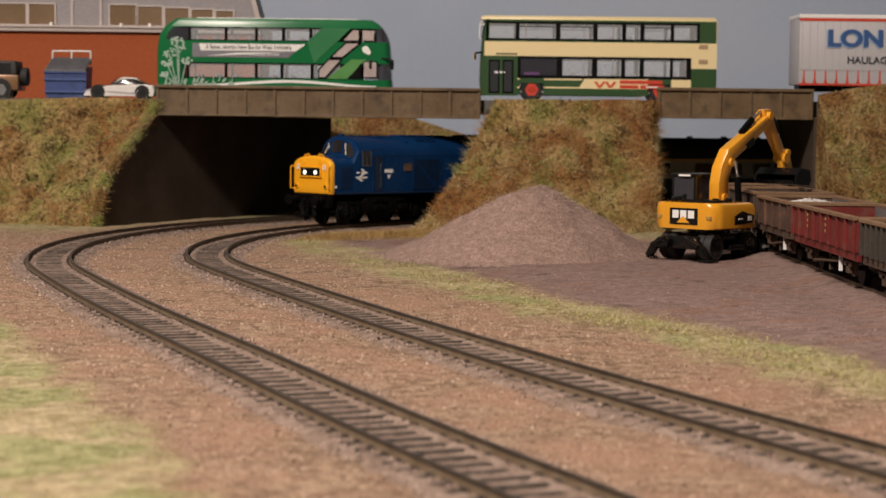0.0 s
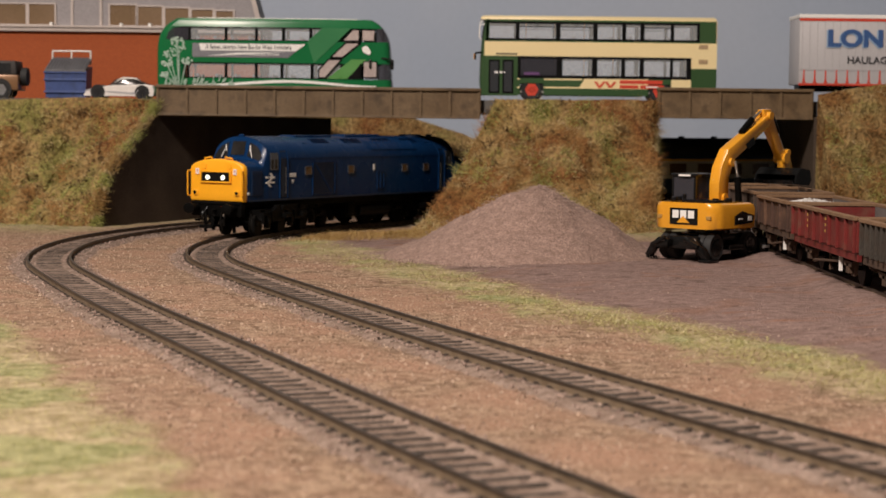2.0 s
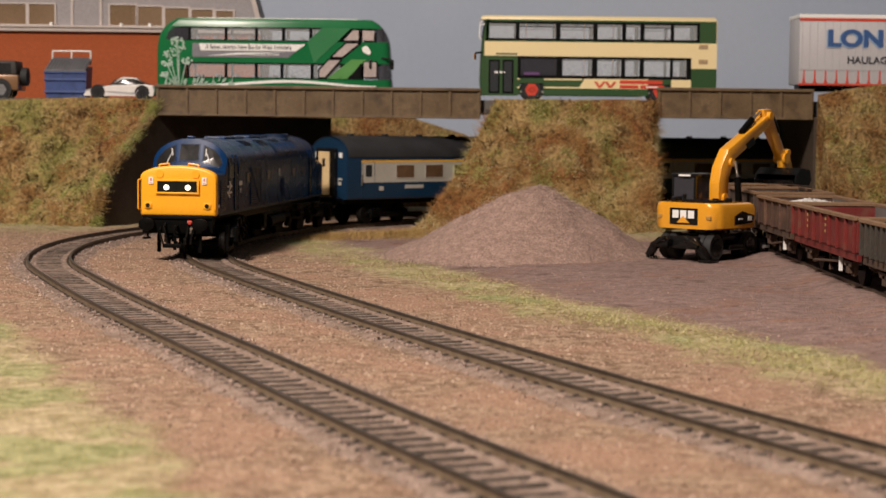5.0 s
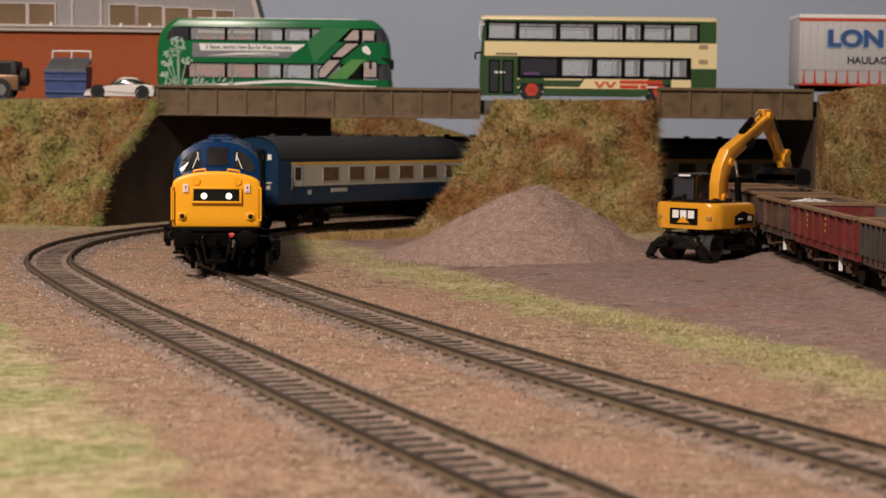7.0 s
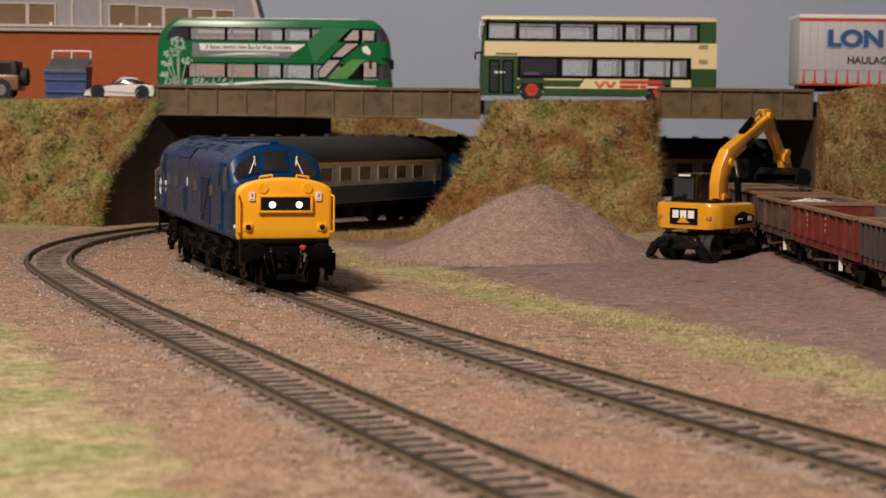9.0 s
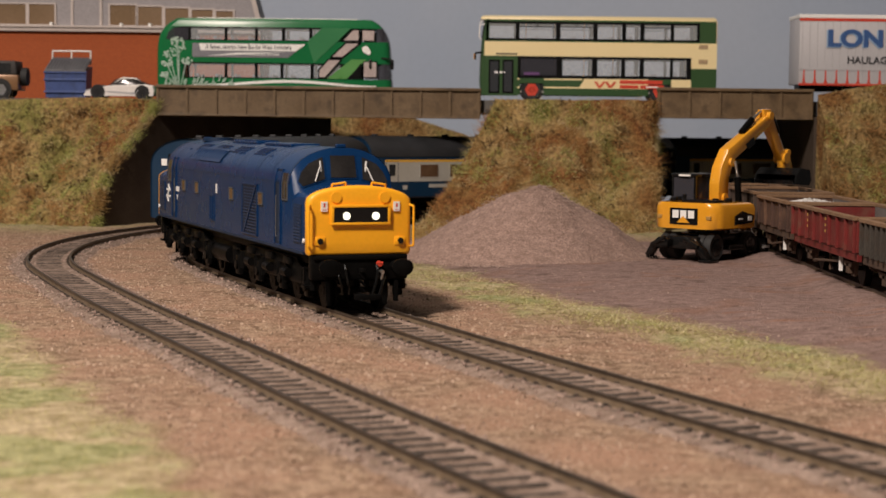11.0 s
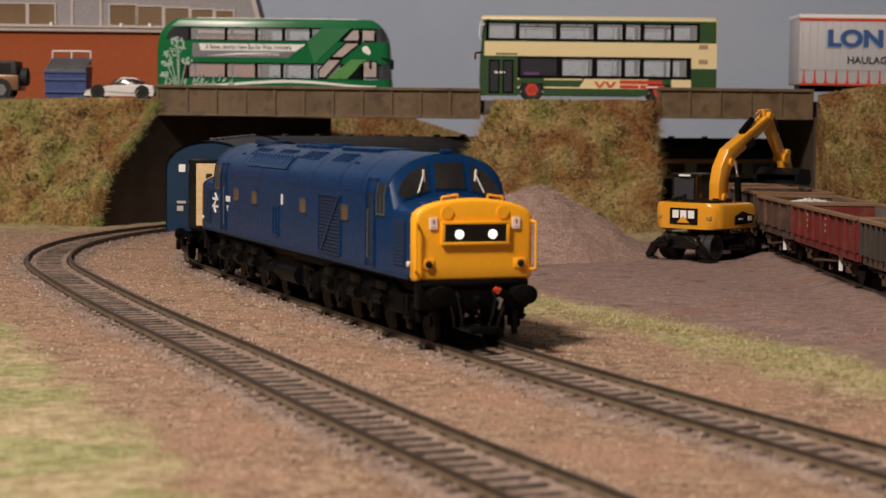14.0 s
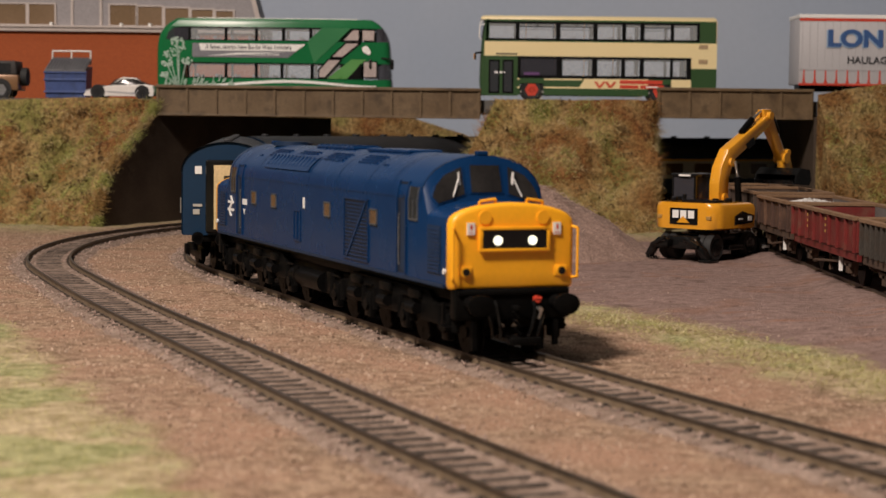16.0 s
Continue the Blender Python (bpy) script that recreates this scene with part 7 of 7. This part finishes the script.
# ---- the excavator in the yard ----
def excavator(m):
    root = thing("wheeled_excavator", "yellow model wheeled excavator with black chassis, loading a wagon", "excavator", m)
    PAINT = mat("machine_yellow", (0.72, 0.32, 0.02), (0.75, 0.34, 0.025), 0.22, scale=60, bump=0.02, vary=0.03, coat=0.8)
    # chassis, stabilisers and wheels
    bm = bmesh.new()
    box(bm, -22, 24, -8, 8, 5, 10.5, 0.8)
    box(bm, -14, 14, -11, 11, 8, 11.5, 0.6)
    rod(bm, (0, 0, 11), (0, 0, 13.8), 9.5, 26)
    box(bm, 20, 27, -15, 15, 2.4, 9, 0.8)
    part("chassis", bm, GLOSS_BLACK, root, "glossy black chassis", 30)
    for s in (-1, 1):
        bm = bmesh.new()
        pts = [(s * 4, 9.5), (s * 9, 10.2), (s * 13.5, 6.0), (s * 16.5, 1.2), (s * 13.6, 1.4), (s * 10.6, 5.6), (s * 4, 6)]
        prism(bm, pts, "x", -26.5, -22.0, 0.4)
        box(bm, -28, -20.5, s * 16 - 3, s * 16 + 3, 0.1, 1.4, 0.3)
        rod(bm, (-26.8, s * 5, 10), (-26.8, s * 12, 6.6), 1.0, 10)
        part("stabiliser", bm, GLOSS_BLACK, root, "glossy black stabiliser leg", 30)
        bm = bmesh.new()
        rod(bm, (-26.9, s * 5, 9.4), (-26.9, s * 9.5, 7.4), 0.5, 8)
        part("ram", bm, SILVER, root)
        for x in (-14, 14):
            for k in (0, 1):
                o = wheel(root, x, s * (9.0 + 4.0 * k) if s < 0 else s * (9.0 + 4.0 * k), 6.0, 6.0, s * -3.4 if s > 0 else 3.4, "black wheel", GLOSS_BLACK)
        bm = bmesh.new()
        box(bm, -6, 6, min(s * 9, s * 15), max(s * 9, s * 15), 4.5, 7, 0.4)
        part("step", bm, GLOSS_BLACK, root)
    bm = bmesh.new()
    box(bm, 20.6, 26, -16.0, -15.2, 4.2, 5.6, 0.2)
    part("lamp", bm, WHITE, root, "small white lamp")
    # upper works
    bm = bmesh.new()

    def plan(z, i):
        pts = []
        for cx, cy, r, a0 in ((8 - i, -16 + i, 2.5, -90), (8 - i, 16 - i, 2.5, 0), (-14, 11.0 - i, 6, 90), (-14, -11.0 + i, 6, 180)):
            for k in range(7):
                q = radians(a0 + k * 15)
                pts.append((cx + (r - 0) * math.cos(q) - (2 if cx < 0 else 0) * 0, cy + r * math.sin(q) * (1 if cx > 0 else 1), z))
        return pts
    loft(bm, [plan(13.8, 1.0), plan(14.4, 0.2), plan(22.6, 0.0), plan(24.4, 0.6), plan(25.2, 2.0)])
    up = part("upper_body", bm, PAINT, root, "yellow upper body with rounded counterweight", 40)
    bm = bmesh.new()
    prism(bm, [(-7.2, 15.6), (7.2, 15.6), (7.2, 22.8), (-7.2, 22.8)], "x", -20.45, -19.9, 0.3)
    b = part("badge_panel", bm, GLOSS_BLACK, up, "black badge panel")
    bm = bmesh.new()
    for y in (4.0, 0, -4.0):
        box(bm, -20.6, -20.4, y - 1.6, y + 1.6, 18.4, 21.8, 0.08)
    part("badge_bars", bm, WHITE, b, "plain white badge shapes")
    bm = bmesh.new()
    prism(bm, [(-3.2, 16.4), (3.2, 16.4), (0, 19.4)], "x", -20.75, -20.55)
    part("badge_triangle", bm, PAINT, b)
    for s in (-1, 1):
        bm = bmesh.new()
        y0, y1 = sorted((s * 18.3, s * 18.75))
        prism(bm, [(-8, 15.6), (6.5, 16.4), (7.5, 19.6), (-2, 21.6), (-8, 19.6)], "y", y0, y1)
        part("side_panel", bm, GLOSS_BLACK, up, "black side panel")
        bm = bmesh.new()
        box(bm, -20.2, -19.4, s * 12.6 - 1.2, s * 12.6 + 1.2, 18, 19.6, 0.2)
        part("rear_lamp", bm, OCHRE, up)
        bm = bmesh.new()
        y0, y1 = sorted((s * 18.7, s * 18.95))
        box(bm, 2.4, 5.2, y0, y1, 17.4, 19.4)
        box(bm, -5.4, -2.2, y0, y1, 18.0, 18.6)
        part("badge_bars", bm, WHITE, up)
    bm = bmesh.new()
    box(bm, -16, -2, -13, 4, 25.0, 26.4, 0.5)
    for x, y in ((-14, 9), (-12, -11), (-6, 12), (-3, -12)):
        box(bm, x - 1.2, x + 1.2, y - 1.2, y + 1.2, 25, 27.2, 0.4)
    rod(bm, (-9, 7, 25), (-9, 7, 28.4), 0.9, 10)
    part("engine_cover", bm, GLOSS_BLACK, up, "black engine cover with fittings", 30)
    # cab
    bm = bmesh.new()
    for x in (-5.4, 11.0):
        for y in (4.2, 15.8):
            box(bm, x, x + 1.0, y - 0.5, y + 0.5, 22, 36.4)
    box(bm, -6, 12.6, 3.4, 16.6, 36.0, 37.4, 0.5)
    box(bm, -6, 12.6, 3.4, 16.6, 20, 25, 0.5)
    c = part("cab", bm, GLOSS_BLACK, root, "black cab frame", 30)
    for args in (((-5.2, -4.9, 4.6, 15.4), ), ((11.4, 11.7, 4.6, 15.4), )):
        x0, x1, y0, y1 = args[0]
        bm = bmesh.new()
        box(bm, x0, x1, y0, y1, 25.2, 36)
        part("cab_window", bm, SMOKE, c, "dark cab glass")
    for y in (4.0, 15.9):
        bm = bmesh.new()
        box(bm, -4.4, 11.2, y, y + 0.25, 25.2, 36)
        part("cab_window", bm, SMOKE, c)
    bm = bmesh.new()
    box(bm, -6.6, -6.0, 6, 12, 36.2, 37.0)
    part("cab_light", bm, WHITE, c)
    # boom, stick and bucket
    bm = bmesh.new()
    prism(bm, [(1.0, 22), (8.2, 22), (9.4, 36), (13.5, 43.6), (24, 49), (42.5, 58.5), (45, 62), (43.6, 65.2), (39.5, 62.8), (20.5, 54.0), (8.5, 48.4), (2.6, 40.2), (0.8, 33)], "y", -4.4, 0.8, 0.5)
    b = part("boom", bm, PAINT, root, "yellow cranked boom", 30)
    for z, x in ((42.6, 10.2), (63.6, 42.6), (27, 5)):
        bm = bmesh.new()
        rod(bm, (x, -5.6, z), (x, 2.0, z), 1.9, 16)
        part("pin", bm, PAINT, b, smooth=30)
    bm = bmesh.new()
    for y in (-4.6, 0.8):
        prism(bm, [(22, 50.4), (29, 53.8), (30.5, 51.0), (25, 48.4)], "y", y, y + 0.2)
    part("badge", bm, GLOSS_BLACK, b)
    bm = bmesh.new()
    prism(bm, [(38.8, 66.4), (45.3, 66.8), (49.5, 59.4), (60.5, 43.4), (57.4, 41.6), (46.4, 54.4), (41, 60.2)], "y", -3.6, 0.0, 0.4)
    s2 = part("stick", bm, PAINT, root, "yellow stick arm", 30)
    bm = bmesh.new()
    rod(bm, (58.6, -4.8, 44), (58.6, 1.2, 44), 2.6, 16)
    rod(bm, (61.2, -4.2, 46.6), (61.2, 0.6, 46.6), 1.6, 12)
    prism(bm, [(56.4, 43), (62.6, 47.6), (66, 39.6), (62, 36.6), (58, 37.4)], "y", -3.4, -0.2, 0.3)
    part("linkage", bm, PAINT, s2, "yellow bucket linkage", 30)
    for a, c2, d in (((22.5, -1.8, 55.8), (31.5, -1.8, 61.8), (40, -1.8, 66)), ((47.2, -1.8, 64.8), (54, -1.8, 56), (60.6, -1.8, 46.6)), ((14.5, -6.2, 25), (13.2, -6.2, 36), (11, -6.2, 43)), ((14.5, 2.4, 25), (13.2, 2.4, 36), (11, 2.4, 43))):
        bm = bmesh.new()
        rod(bm, a, c2, 1.5, 12)
        cy = part("cylinder", bm, BLACK, root, "black hydraulic cylinder", 30)
        bm = bmesh.new()
        rod(bm, c2, d, 0.6, 10)
        part("ram", bm, SILVER, cy)
    bm = bmesh.new()
    prism(bm, [(53, 36.5), (57, 39.6), (65, 38.6), (66.6, 34), (64.4, 31.4), (52, 32.2), (50.6, 34), (52, 34.2), (53.5, 33.8), (63, 33.2), (64, 35.2), (62.6, 36.6), (57.4, 37.2)], "y", -12.5, 8, 0.0)
    prism(bm, [(52, 32.2), (64.4, 31.4), (66.6, 34), (65, 38.6), (57, 39.6), (53, 36.5)], "y", -13.3, -12.5)
    prism(bm, [(52, 32.2), (64.4, 31.4), (66.6, 34), (65, 38.6), (57, 39.6), (53, 36.5)], "y", 8, 8.8)
    part("bucket", bm, GLOSS_BLACK, root, "wide black bucket", 30)
    return root


excavator(at(118, 797, -0.5, 49))


motions()
